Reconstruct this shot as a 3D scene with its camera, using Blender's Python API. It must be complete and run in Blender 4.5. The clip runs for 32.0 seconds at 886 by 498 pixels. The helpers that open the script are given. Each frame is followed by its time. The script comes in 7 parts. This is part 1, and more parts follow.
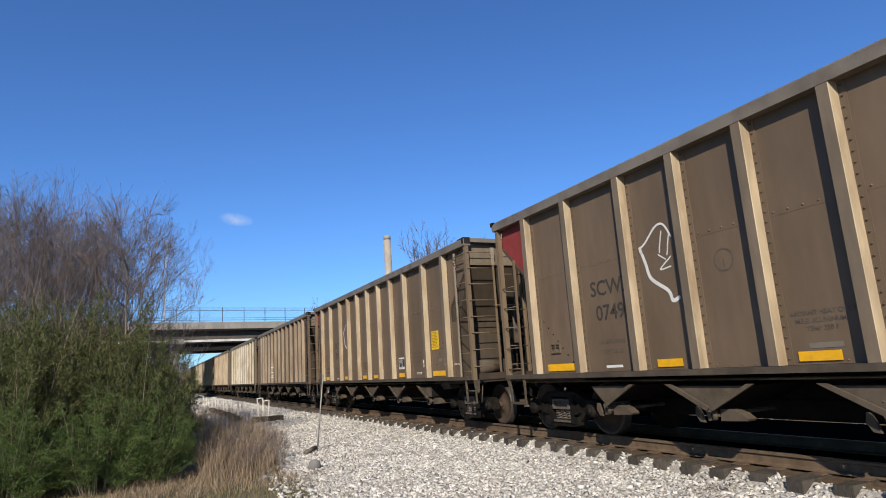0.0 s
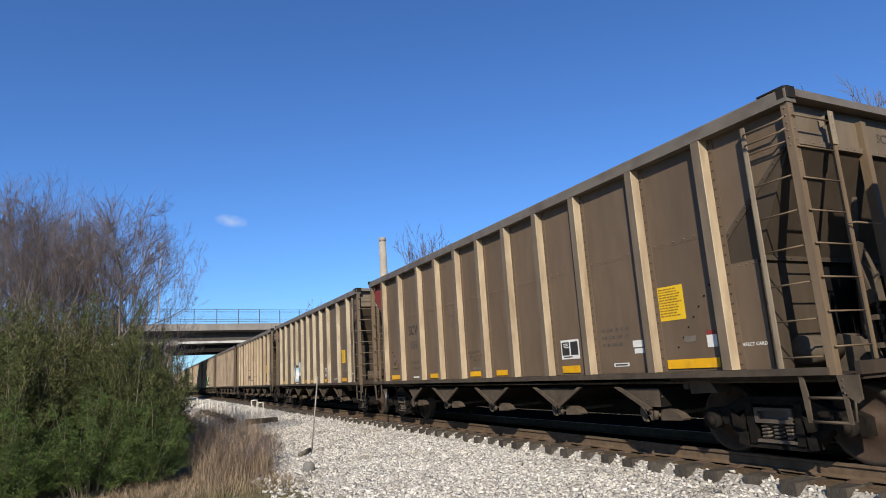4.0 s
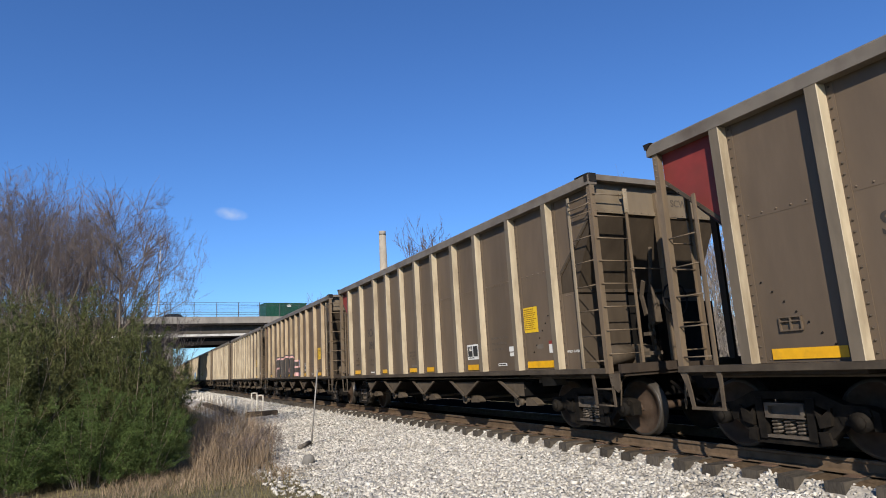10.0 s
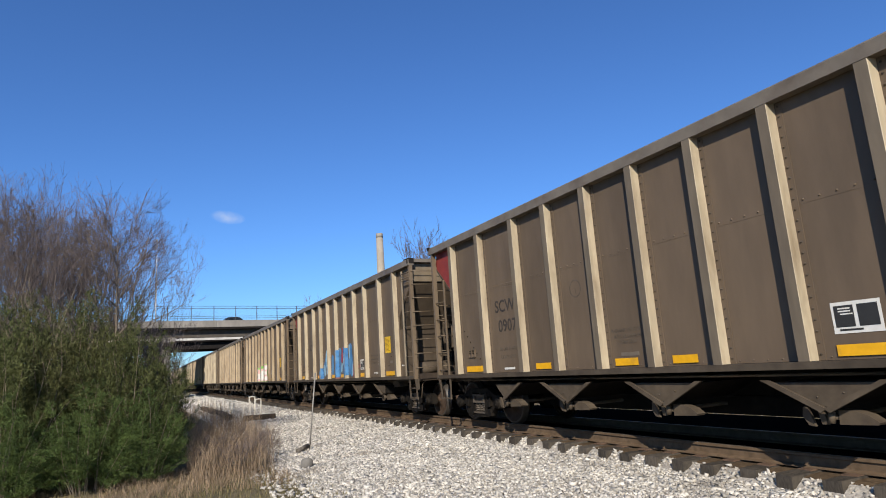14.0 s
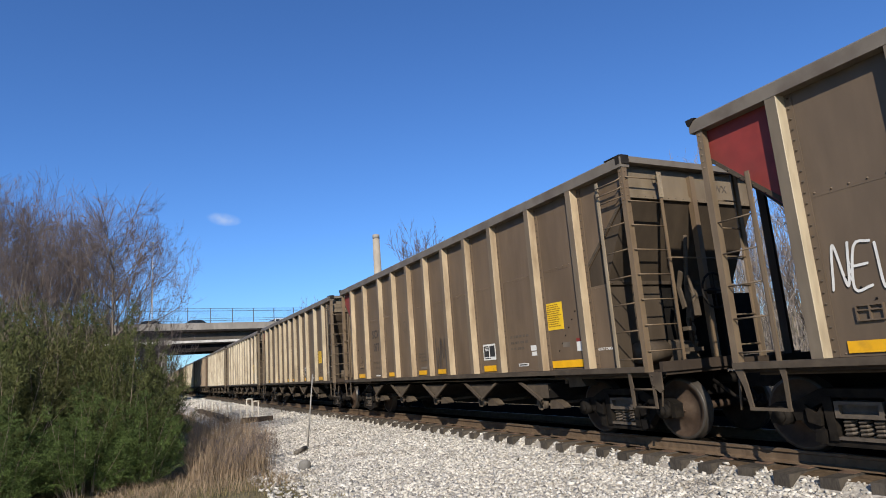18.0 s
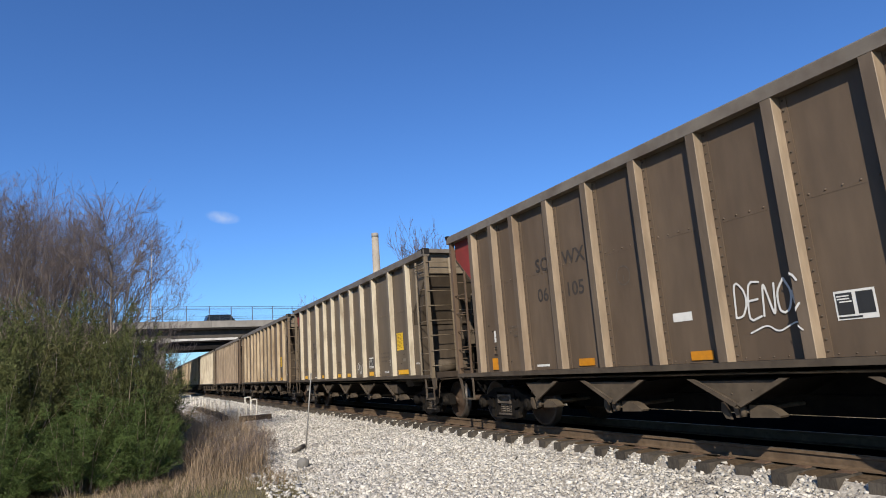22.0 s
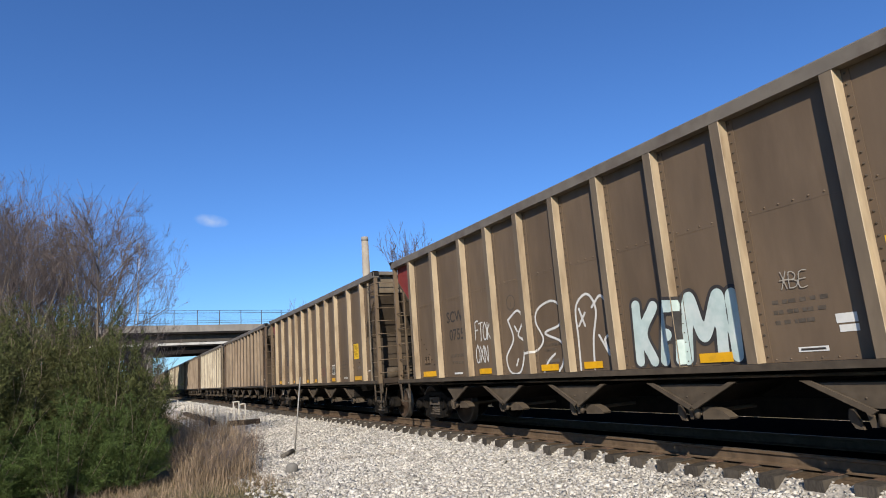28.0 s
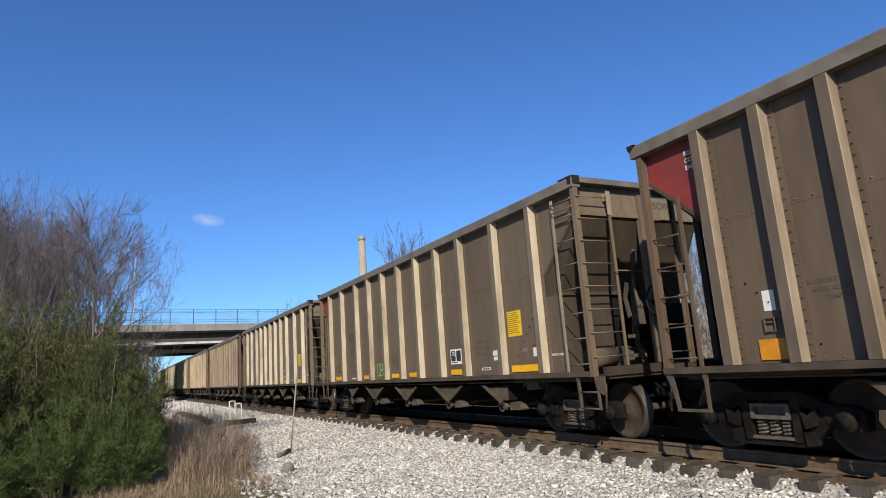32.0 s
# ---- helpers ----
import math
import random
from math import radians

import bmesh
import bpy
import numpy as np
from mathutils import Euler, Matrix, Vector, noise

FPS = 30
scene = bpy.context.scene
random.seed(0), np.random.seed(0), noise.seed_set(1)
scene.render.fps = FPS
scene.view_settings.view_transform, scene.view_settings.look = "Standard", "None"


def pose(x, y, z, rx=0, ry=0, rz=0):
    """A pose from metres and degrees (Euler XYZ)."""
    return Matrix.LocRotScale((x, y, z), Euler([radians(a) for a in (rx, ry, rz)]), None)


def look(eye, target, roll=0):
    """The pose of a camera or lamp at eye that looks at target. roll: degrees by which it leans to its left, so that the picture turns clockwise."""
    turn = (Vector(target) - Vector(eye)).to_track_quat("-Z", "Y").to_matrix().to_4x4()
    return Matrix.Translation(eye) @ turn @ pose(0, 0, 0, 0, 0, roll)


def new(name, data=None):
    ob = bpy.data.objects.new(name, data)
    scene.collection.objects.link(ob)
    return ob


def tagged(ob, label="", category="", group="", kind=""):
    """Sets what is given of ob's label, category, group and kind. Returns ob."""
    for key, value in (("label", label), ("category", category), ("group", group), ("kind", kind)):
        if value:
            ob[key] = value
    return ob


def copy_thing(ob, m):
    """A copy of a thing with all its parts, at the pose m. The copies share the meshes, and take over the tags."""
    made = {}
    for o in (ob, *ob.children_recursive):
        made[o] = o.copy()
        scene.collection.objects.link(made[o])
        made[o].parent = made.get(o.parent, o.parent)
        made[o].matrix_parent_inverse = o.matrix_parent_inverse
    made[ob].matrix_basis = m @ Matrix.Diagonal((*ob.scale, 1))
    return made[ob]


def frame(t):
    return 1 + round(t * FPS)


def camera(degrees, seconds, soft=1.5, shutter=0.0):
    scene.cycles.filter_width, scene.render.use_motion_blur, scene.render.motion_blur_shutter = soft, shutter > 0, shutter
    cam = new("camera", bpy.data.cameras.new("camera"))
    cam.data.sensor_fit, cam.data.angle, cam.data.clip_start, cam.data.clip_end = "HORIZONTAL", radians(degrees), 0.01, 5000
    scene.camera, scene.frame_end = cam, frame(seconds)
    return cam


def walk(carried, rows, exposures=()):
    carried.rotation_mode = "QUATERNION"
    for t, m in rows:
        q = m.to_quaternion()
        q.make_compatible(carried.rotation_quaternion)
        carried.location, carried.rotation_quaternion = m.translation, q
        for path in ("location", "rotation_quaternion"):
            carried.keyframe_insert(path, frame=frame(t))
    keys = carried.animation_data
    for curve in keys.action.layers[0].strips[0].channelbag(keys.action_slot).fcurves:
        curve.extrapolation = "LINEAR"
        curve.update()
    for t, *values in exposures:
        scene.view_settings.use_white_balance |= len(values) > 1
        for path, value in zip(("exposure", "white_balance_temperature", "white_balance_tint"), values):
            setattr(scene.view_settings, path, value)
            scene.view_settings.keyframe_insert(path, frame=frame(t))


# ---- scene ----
cam = camera(72.0, 32.0, soft=1.0)
EYE = Vector((0.0, 0.0, 1.354))


def aim(heading, tilt, lean):
    a, b = radians(heading), radians(tilt)
    way = Vector((-math.cos(a) * math.cos(b), math.sin(a) * math.cos(b), math.sin(b)))
    return look(EYE, EYE + way, lean)


walk(cam, [(t, aim(h, p, r)) for t, h, p, r in (

    (0, 25.89, 11.06, -3.67), (0.5, 25.86, 11.11, -3.61), (1, 25.92, 11.12, -3.62),
    (1.5, 26.03, 11.13, -3.72), (2, 26.11, 11.15, -3.80), (2.5, 26.15, 11.19, -3.77),
    (3, 26.21, 11.25, -3.68), (3.5, 26.29, 11.30, -3.59), (5.5, 26.53, 10.86, -3.63),
    (6, 26.53, 10.78, -3.62), (6.5, 26.52, 10.72, -3.62), (7, 26.48, 10.72, -3.61),
    (7.5, 26.45, 10.75, -3.59), (8, 26.45, 10.80, -3.67), (8.5, 26.45, 10.81, -3.77),
    (9, 26.41, 10.78, -3.69), (9.5, 26.36, 10.72, -3.51), (10, 26.32, 10.65, -3.38),
    (10.5, 26.30, 10.60, -3.30), (11, 26.28, 10.63, -3.24), (11.5, 26.27, 10.69, -3.20),
    (12, 26.29, 10.74, -3.26), (12.5, 26.35, 10.77, -3.43), (13, 26.43, 10.80, -3.57),
    (13.5, 26.52, 10.82, -3.69), (14, 26.60, 10.82, -3.83), (14.5, 26.65, 10.81, -3.94),
    (16.5, 26.85, 10.87, -4.03), (17, 26.87, 10.89, -4.16), (17.5, 26.90, 10.88, -4.28),
    (18, 26.92, 10.86, -4.27), (18.5, 26.93, 10.83, -4.14), (19, 26.93, 10.82, -4.06),
    (19.5, 26.93, 10.79, -4.10), (20, 26.95, 10.77, -4.21), (20.5, 26.98, 10.76, -4.29),
    (21, 26.99, 10.77, -4.30), (21.5, 26.99, 10.76, -4.24), (22, 27.01, 10.74, -4.11),
    (22.5, 27.05, 10.73, -3.94), (23, 27.08, 10.72, -3.84), (23.5, 27.17, 10.71, -3.88),
    (24, 27.32, 10.72, -3.98), (24.5, 27.49, 10.72, -4.12), (25, 27.65, 10.72, -4.29),
    (25.5, 27.82, 10.75, -4.41), (27.5, 27.98, 10.95, -4.40), (28, 28.00, 11.03, -4.22),
    (28.5, 28.04, 11.10, -4.09), (29, 28.08, 11.10, -4.05), (29.5, 28.10, 11.10, -3.98),
    (30, 28.10, 11.10, -3.93), (30.5, 28.12, 11.08, -3.93), (31, 28.17, 11.05, -3.96),
    (31.5, 28.22, 11.02, -4.04), (32, 28.29, 10.99, -4.10),
)], exposures=[(0.0, 0.32), (32.0, 0.32)])

# ---- light ----
SUN_WAY = Vector((1.45, -1.0, 1.05)).normalized()
world = bpy.data.worlds.new("sky")
scene.world = world
world.use_nodes = True
wn = world.node_tree.nodes
sky = wn.new("ShaderNodeTexSky")
sky.sky_type = "NISHITA"
sky.sun_disc = False
sky.sun_elevation = math.asin(SUN_WAY.z)
sky.sun_rotation = math.atan2(SUN_WAY.x, SUN_WAY.y)
sky.altitude = 200.0
sky.air_density, sky.dust_density, sky.ozone_density = 1.0, 0.3, 2.0
wn["Background"].inputs["Strength"].default_value = 0.075
deep = wn.new("ShaderNodeVectorMath")
deep.operation = "MULTIPLY"
deep.inputs[1].default_value = (0.60, 1.0, 1.60)
world.node_tree.links.new(sky.outputs[0], deep.inputs[0])
world.node_tree.links.new(deep.outputs[0], wn["Background"].inputs["Color"])
sun_data = bpy.data.lights.new("sun", "SUN")
sun_data.energy, sun_data.angle, sun_data.color = 5.0, radians(0.53), (1.0, 0.942, 0.858)
sun = new("sun", sun_data)
sun.matrix_world = look(SUN_WAY * 80, (0, 0, 0))

# ---- materials ----


def ramp_mix(nt, fac, stops):
    r = nt.nodes.new("ShaderNodeValToRGB")
    els = r.color_ramp.elements
    while len(els) < len(stops):
        els.new(0.5)
    for e, (p, c) in zip(els, stops):
        e.position, e.color = p, (*c, 1)
    nt.links.new(fac, r.inputs["Fac"])
    return r.outputs["Color"]


def scaled(c, k):
    return tuple(min(1.0, v * k) for v in c)


def surface(name, colour, rough=0.6, metal=0.0, grain=6.0, spread=0.25, stain=None, stain_scale=0.8, stain_cover=0.5,
            stretch=(1, 1, 1), bump=0.0, bump_scale=40.0, vary=0.0, islands=False, spec=0.4):
    """Colour with fine grain, larger stains of another colour, and relief."""
    m = bpy.data.materials.new(name)
    m.use_nodes = True
    nt = m.node_tree
    b = nt.nodes["Principled BSDF"]
    b.inputs["Roughness"].default_value = rough
    b.inputs["Metallic"].default_value = metal
    b.inputs["Specular IOR Level"].default_value = spec
    geo = nt.nodes.new("ShaderNodeTexCoord")
    mp = nt.nodes.new("ShaderNodeMapping")
    mp.inputs["Scale"].default_value = stretch
    nt.links.new(geo.outputs["Object"], mp.inputs["Vector"])
    info = nt.nodes.new("ShaderNodeObjectInfo")
    shift = nt.nodes.new("ShaderNodeVectorMath")
    shift.operation = "MULTIPLY_ADD"
    nt.links.new(info.outputs["Random"], shift.inputs[0])
    shift.inputs[1].default_value = (37.0, 19.0, 53.0)
    nt.links.new(mp.outputs[0], shift.inputs[2])
    n1 = nt.nodes.new("ShaderNodeTexNoise")
    n1.inputs["Scale"].default_value, n1.inputs["Detail"].default_value = grain, 6
    nt.links.new(shift.outputs[0], n1.inputs["Vector"])
    col = ramp_mix(nt, n1.outputs["Fac"], [(0.3, scaled(colour, 1 - spread)), (0.7, scaled(colour, 1 + spread))])
    if stain:
        n2 = nt.nodes.new("ShaderNodeTexNoise")
        n2.inputs["Scale"].default_value, n2.inputs["Detail"].default_value = stain_scale, 8
        n2.inputs["Roughness"].default_value = 0.65
        nt.links.new(shift.outputs[0], n2.inputs["Vector"])
        k = ramp_mix(nt, n2.outputs["Fac"], [(max(0.0, 0.62 - 0.3 * stain_cover), (0, 0, 0)), (0.72, (1, 1, 1))])
        mx = nt.nodes.new("ShaderNodeMix")
        mx.data_type = "RGBA"
        nt.links.new(k, mx.inputs["Factor"])
        nt.links.new(col, mx.inputs[6])
        mx.inputs[7].default_value = (*stain, 1)
        col = mx.outputs[2]
    if vary:
        src = info.outputs["Random"]
        if islands:
            src = nt.nodes.new("ShaderNodeNewGeometry").outputs["Random Per Island"]
        hs = nt.nodes.new("ShaderNodeHueSaturation")
        mr = nt.nodes.new("ShaderNodeMapRange")
        mr.inputs[3].default_value, mr.inputs[4].default_value = 1 - vary, 1 + vary
        nt.links.new(src, mr.inputs[0])
        nt.links.new(mr.outputs[0], hs.inputs["Value"])
        nt.links.new(col, hs.inputs["Color"])
        col = hs.outputs[0]
    nt.links.new(col, b.inputs["Base Color"])
    if bump:
        n3 = nt.nodes.new("ShaderNodeTexNoise")
        n3.inputs["Scale"].default_value, n3.inputs["Detail"].default_value = bump_scale, 5
        nt.links.new(shift.outputs[0], n3.inputs["Vector"])
        bp = nt.nodes.new("ShaderNodeBump")
        bp.inputs["Strength"].default_value, bp.inputs["Distance"].default_value = bump, 0.02
        nt.links.new(n3.outputs["Fac"], bp.inputs["Height"])
        nt.links.new(bp.outputs[0], b.inputs["Normal"])
    return m


STREAK = (1.0, 1.0, 0.25)
PAINT = {
    "grey": surface("grey_brown_paint", (0.109, 0.076, 0.047), 0.62, grain=5, spread=0.10, stain=(0.077, 0.054, 0.033), stain_cover=0.45, stretch=STREAK, bump=0.08, bump_scale=8, vary=0.05),
    "olive": surface("olive_grey_paint", (0.107, 0.078, 0.049), 0.6, grain=5, spread=0.10, stain=(0.077, 0.057, 0.035), stain_cover=0.4, stretch=STREAK, bump=0.08, bump_scale=8, vary=0.05),
    "tan": surface("tan_brown_paint", (0.119, 0.080, 0.047), 0.62, grain=5, spread=0.12, stain=(0.083, 0.054, 0.030), stain_cover=0.5, stretch=STREAK, bump=0.08, bump_scale=8, vary=0.05),
    "brown": surface("rust_brown_paint", (0.103, 0.070, 0.042), 0.66, grain=5, spread=0.16, stain=(0.073, 0.047, 0.027), stain_cover=0.65, stretch=STREAK, bump=0.1, bump_scale=8, vary=0.08),
}
# stake webs: sunlight put into the paint, far lighter than the stakes' outer faces
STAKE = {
    "grey": surface("sunlit_weathered_light_paint", (0.381, 0.306, 0.200), 0.6, grain=7, spread=0.14, stain=(0.187, 0.135, 0.079), stain_scale=2.2, stain_cover=0.5, stretch=STREAK, vary=0.06),
    "olive": surface("sunlit_weathered_cream_paint", (0.443, 0.371, 0.259), 0.6, grain=7, spread=0.14, stain=(0.208, 0.157, 0.094), stain_scale=2.2, stain_cover=0.45, stretch=STREAK, vary=0.06),
    "tan": surface("sunlit_weathered_tan_paint", (0.358, 0.269, 0.164), 0.6, grain=7, spread=0.16, stain=(0.180, 0.119, 0.064), stain_scale=2.2, stain_cover=0.55, stretch=STREAK, vary=0.06),
    "brown": surface("sunlit_weathered_brown_paint", (0.243, 0.179, 0.115), 0.66, grain=7, spread=0.18, stain=(0.146, 0.099, 0.060), stain_scale=2.2, stain_cover=0.6, stretch=STREAK, vary=0.08),
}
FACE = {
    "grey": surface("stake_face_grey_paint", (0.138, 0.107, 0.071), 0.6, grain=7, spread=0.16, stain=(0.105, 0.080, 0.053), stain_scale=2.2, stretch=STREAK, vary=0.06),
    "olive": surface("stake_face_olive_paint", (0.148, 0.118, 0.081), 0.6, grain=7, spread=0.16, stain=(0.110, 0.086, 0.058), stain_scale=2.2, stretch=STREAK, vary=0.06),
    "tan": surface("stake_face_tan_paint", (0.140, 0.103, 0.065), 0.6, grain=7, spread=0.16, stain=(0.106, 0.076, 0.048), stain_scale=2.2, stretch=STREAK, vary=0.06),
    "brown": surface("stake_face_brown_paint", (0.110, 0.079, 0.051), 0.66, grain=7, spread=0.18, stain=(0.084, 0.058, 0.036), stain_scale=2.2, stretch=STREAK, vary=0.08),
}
RAILS = surface("pale_ladder_paint", (0.251, 0.196, 0.127), 0.6, grain=8, spread=0.18, stain=(0.152, 0.113, 0.071), stain_scale=2.5, stretch=STREAK)
FITTING = {
    "grey": surface("fitting_grey_paint", (0.138, 0.098, 0.059), 0.62, grain=8, spread=0.16, stain=(0.109, 0.074, 0.043), stain_scale=2.5, stretch=STREAK),
    "olive": surface("fitting_olive_paint", (0.144, 0.107, 0.065), 0.62, grain=8, spread=0.16, stain=(0.109, 0.075, 0.046), stain_scale=2.5, stretch=STREAK),
    "tan": surface("fitting_tan_paint", (0.141, 0.096, 0.054), 0.62, grain=8, spread=0.16, stain=(0.109, 0.070, 0.039), stain_scale=2.5, stretch=STREAK),
    "brown": surface("fitting_brown_paint", (0.105, 0.067, 0.039), 0.66, grain=8, spread=0.18, stain=(0.079, 0.047, 0.025), stain_scale=2.5, stretch=STREAK),
}
ENDSHEET = surface("pale_end_sheet", (0.155, 0.117, 0.073), 0.62, grain=5, spread=0.14, stain=(0.100, 0.072, 0.044), stain_scale=1.5, stretch=STREAK)
CHORD = surface("grey_chord_steel", (0.142, 0.117, 0.087), 0.55, grain=4, spread=0.12, stain=(0.084, 0.061, 0.042), stain_scale=1.5, vary=0.05)
RED = surface("faded_red_paint", (0.190, 0.026, 0.020), 0.6, grain=5, spread=0.14, stain=(0.137, 0.029, 0.020), stain_cover=0.5)
# sooty steel below the body, with its deep shade put into the colour
UNDER = surface("shaded_sooty_steel", (0.007, 0.006, 0.005), 0.85, grain=9, spread=0.25, stain=(0.016, 0.013, 0.010), stain_scale=2, bump=0.1, spec=0.1)
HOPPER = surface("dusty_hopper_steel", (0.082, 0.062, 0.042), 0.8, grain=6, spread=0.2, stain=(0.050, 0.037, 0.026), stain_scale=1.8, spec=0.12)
SILL = surface("grimy_sill_steel", (0.067, 0.051, 0.035), 0.75, grain=6, spread=0.2, stain=(0.038, 0.029, 0.020), stain_scale=1.6, spec=0.2)
# dusty castings, made near black in place of the shade under the car
CAST = surface("shaded_dusty_cast_steel", (0.008, 0.0065, 0.005), 0.8, grain=12, spread=0.25, stain=(0.021, 0.016, 0.011), stain_scale=3, bump=0.1, spec=0.12)
SPRING = surface("dusty_spring_steel", (0.085, 0.066, 0.047), 0.7, grain=12, spread=0.25, stain=(0.046, 0.034, 0.027), stain_scale=4)
# car ends: grime plus shade put into the colour; the leading slope is lighter
GRIMY_SHADE = surface("grimy_shade_paint", (0.046, 0.033, 0.023), 0.8, spec=0.15, grain=6, spread=0.18, stain=(0.027, 0.020, 0.015), stain_scale=1.4, stretch=STREAK)
SLOPE = surface("dull_slope_sheet", (0.060, 0.044, 0.029), 0.75, spec=0.15, grain=5, spread=0.16, stain=(0.040, 0.029, 0.019), stain_scale=1.2, stretch=STREAK)
WHEEL = surface("brown_wheel_plate", (0.050, 0.032, 0.021), 0.75, spec=0.15, grain=9, spread=0.2, stain=(0.078, 0.054, 0.037), stain_scale=3)
TREAD = surface("worn_tread_steel", (0.060, 0.050, 0.040), 0.45, metal=0.4, grain=20, spread=0.1)
DARK = surface("black_shade_steel", (0.017, 0.014, 0.012), 0.85, grain=9, spread=0.2, spec=0.12)
YELLOW = surface("yellow_reflective_tape", (0.656, 0.329, 0.009), 0.4, grain=9, spread=0.08, stain=(0.451, 0.235, 0.022), stain_scale=4, stain_cover=0.3, vary=0.08)
ORANGE = surface("orange_reflective_tape", (0.508, 0.196, 0.011), 0.45, grain=9, spread=0.12, stain=(0.328, 0.141, 0.022), stain_scale=4, stain_cover=0.4, vary=0.08)
SIGN = surface("yellow_notice_sheet", (0.640, 0.392, 0.014), 0.5, grain=9, spread=0.08, vary=0.05)
WHITE = surface("white_label", (0.590, 0.563, 0.501), 0.5, grain=12, spread=0.06)
PIPE = surface("dusty_iron_pipe", (0.076, 0.062, 0.047), 0.8, grain=12, spread=0.3, stain=(0.167, 0.145, 0.114), stain_scale=5)
BLACK = surface("black_label", (0.025, 0.024, 0.022), 0.5, grain=12, spread=0.1)
STENCIL = surface("faded_black_stencil", (0.038, 0.030, 0.023), 0.65, grain=14, spread=0.3)
FAINT = surface("faint_stencil", (0.080, 0.061, 0.042), 0.65, grain=14, spread=0.3)
LINEWORK = surface("notice_print", (0.198, 0.101, 0.008), 0.6, grain=14, spread=0.1)
RAIL = surface("rusty_rail_steel", (0.122, 0.082, 0.050), 0.85, grain=12, spread=0.25, stain=(0.082, 0.053, 0.032), stain_scale=3, spec=0.08)
RAILTOP = surface("worn_rail_head", (0.110, 0.092, 0.073), 0.55, metal=0.5, grain=20, spread=0.1, spec=0.1)
TIE = surface("weathered_tie_wood", (0.060, 0.050, 0.039), 0.9, spec=0.1, grain=14, spread=0.35, stain=(0.100, 0.082, 0.062), stain_scale=3, stretch=(4, 1, 1), bump=0.3, vary=0.25)
PLATE = surface("rusty_tie_plate", (0.106, 0.062, 0.037), 0.8, grain=14, spread=0.25)
BALLAST = surface("ballast_bed", (0.356, 0.317, 0.263), 0.9, grain=22, spread=0.3, stain=(0.247, 0.207, 0.163), stain_scale=1.2, bump=1.0, bump_scale=26)
STONE = surface("limestone_ballast", (0.420, 0.382, 0.320), 0.9, grain=10, spread=0.22, stain=(0.250, 0.215, 0.168), stain_scale=0.9, stain_cover=0.25, vary=0.42, islands=True)
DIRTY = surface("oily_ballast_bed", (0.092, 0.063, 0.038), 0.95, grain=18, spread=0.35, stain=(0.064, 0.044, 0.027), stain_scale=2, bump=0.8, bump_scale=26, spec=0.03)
# coal-dusted bed under the train, its shade put into the near-black colour
SHADED_BED = surface("shaded_coaly_ballast", (0.007, 0.006, 0.005), 0.95, grain=18, spread=0.35, stain=(0.011, 0.009, 0.007), stain_scale=2, bump=0.8, bump_scale=26, spec=0.0)
EARTH = surface("dry_winter_grass_ground", (0.141, 0.103, 0.054), 0.95, grain=7, spread=0.35, stain=(0.057, 0.065, 0.021), stain_scale=0.35, stain_cover=0.6, bump=0.8, bump_scale=14)
CONCRETE = surface("weathered_concrete", (0.258, 0.228, 0.189), 0.85, grain=3, spread=0.12, stain=(0.175, 0.153, 0.125), stain_scale=0.5, stain_cover=0.6, stretch=(1, 1, 0.4), bump=0.1)
PALE = surface("pale_concrete", (0.560, 0.520, 0.451), 0.85, grain=3, spread=0.1, stain=(0.319, 0.290, 0.249), stain_scale=0.5)
# girders, deck and soffits: the bridges' own shade is put into both darks
GIRDER = surface("shaded_girder_concrete", (0.085, 0.072, 0.057), 0.85, grain=2, spread=0.2, spec=0.1)
SOFFIT = surface("shaded_soffit_concrete", (0.020, 0.017, 0.015), 0.9, grain=2, spread=0.2, spec=0.05)
FENCE = surface("galvanised_fence_steel", (0.076, 0.076, 0.074), 0.5, grain=5, spread=0.1)
ASPHALT = surface("road_asphalt", (0.046, 0.044, 0.041), 0.9, grain=10, spread=0.2)
BARK = surface("grey_brown_bark", (0.170, 0.134, 0.097), 0.9, grain=8, spread=0.3, stretch=(1, 1, 0.3), bump=0.3)
DARK_BARK = surface("dark_bark", (0.105, 0.082, 0.066), 0.9, grain=8, spread=0.3, stretch=(1, 1, 0.3), bump=0.3)
TWIG = surface("winter_twigs", (0.116, 0.089, 0.077), 0.9, grain=3, spread=0.3, vary=0.28, islands=True)
BRUSH = surface("grey_winter_brush", (0.190, 0.160, 0.133), 0.9, grain=3, spread=0.3, vary=0.35, islands=True)
GREEN = surface("young_evergreen_leaves", (0.062, 0.088, 0.023), 0.65, grain=1.1, spread=0.35, vary=0.32, islands=True, spec=0.15)
LEAF = surface("evergreen_leaves", (0.062, 0.073, 0.022), 0.65, grain=1.1, spread=0.35, stain=(0.076, 0.068, 0.024), stain_scale=0.55, stain_cover=0.7, vary=0.32, islands=True, spec=0.15)
STRAW = surface("dry_straw", (0.235, 0.164, 0.099), 0.85, grain=2, spread=0.2, vary=0.42, islands=True)
GRASS = surface("short_winter_grass", (0.144, 0.117, 0.048), 0.85, grain=0.8, spread=0.4, vary=0.4, islands=True)
CHIMNEY = surface("chimney_concrete", (0.289, 0.244, 0.185), 0.9, grain=0.3, spread=0.15, stain=(0.220, 0.185, 0.142), stain_scale=0.1)
POST = surface("galvanised_post", (0.228, 0.210, 0.181), 0.5, metal=0.3, grain=9, spread=0.15)
PALEPOST = surface("peeling_white_paint", (0.540, 0.487, 0.398), 0.7, grain=9, spread=0.15)

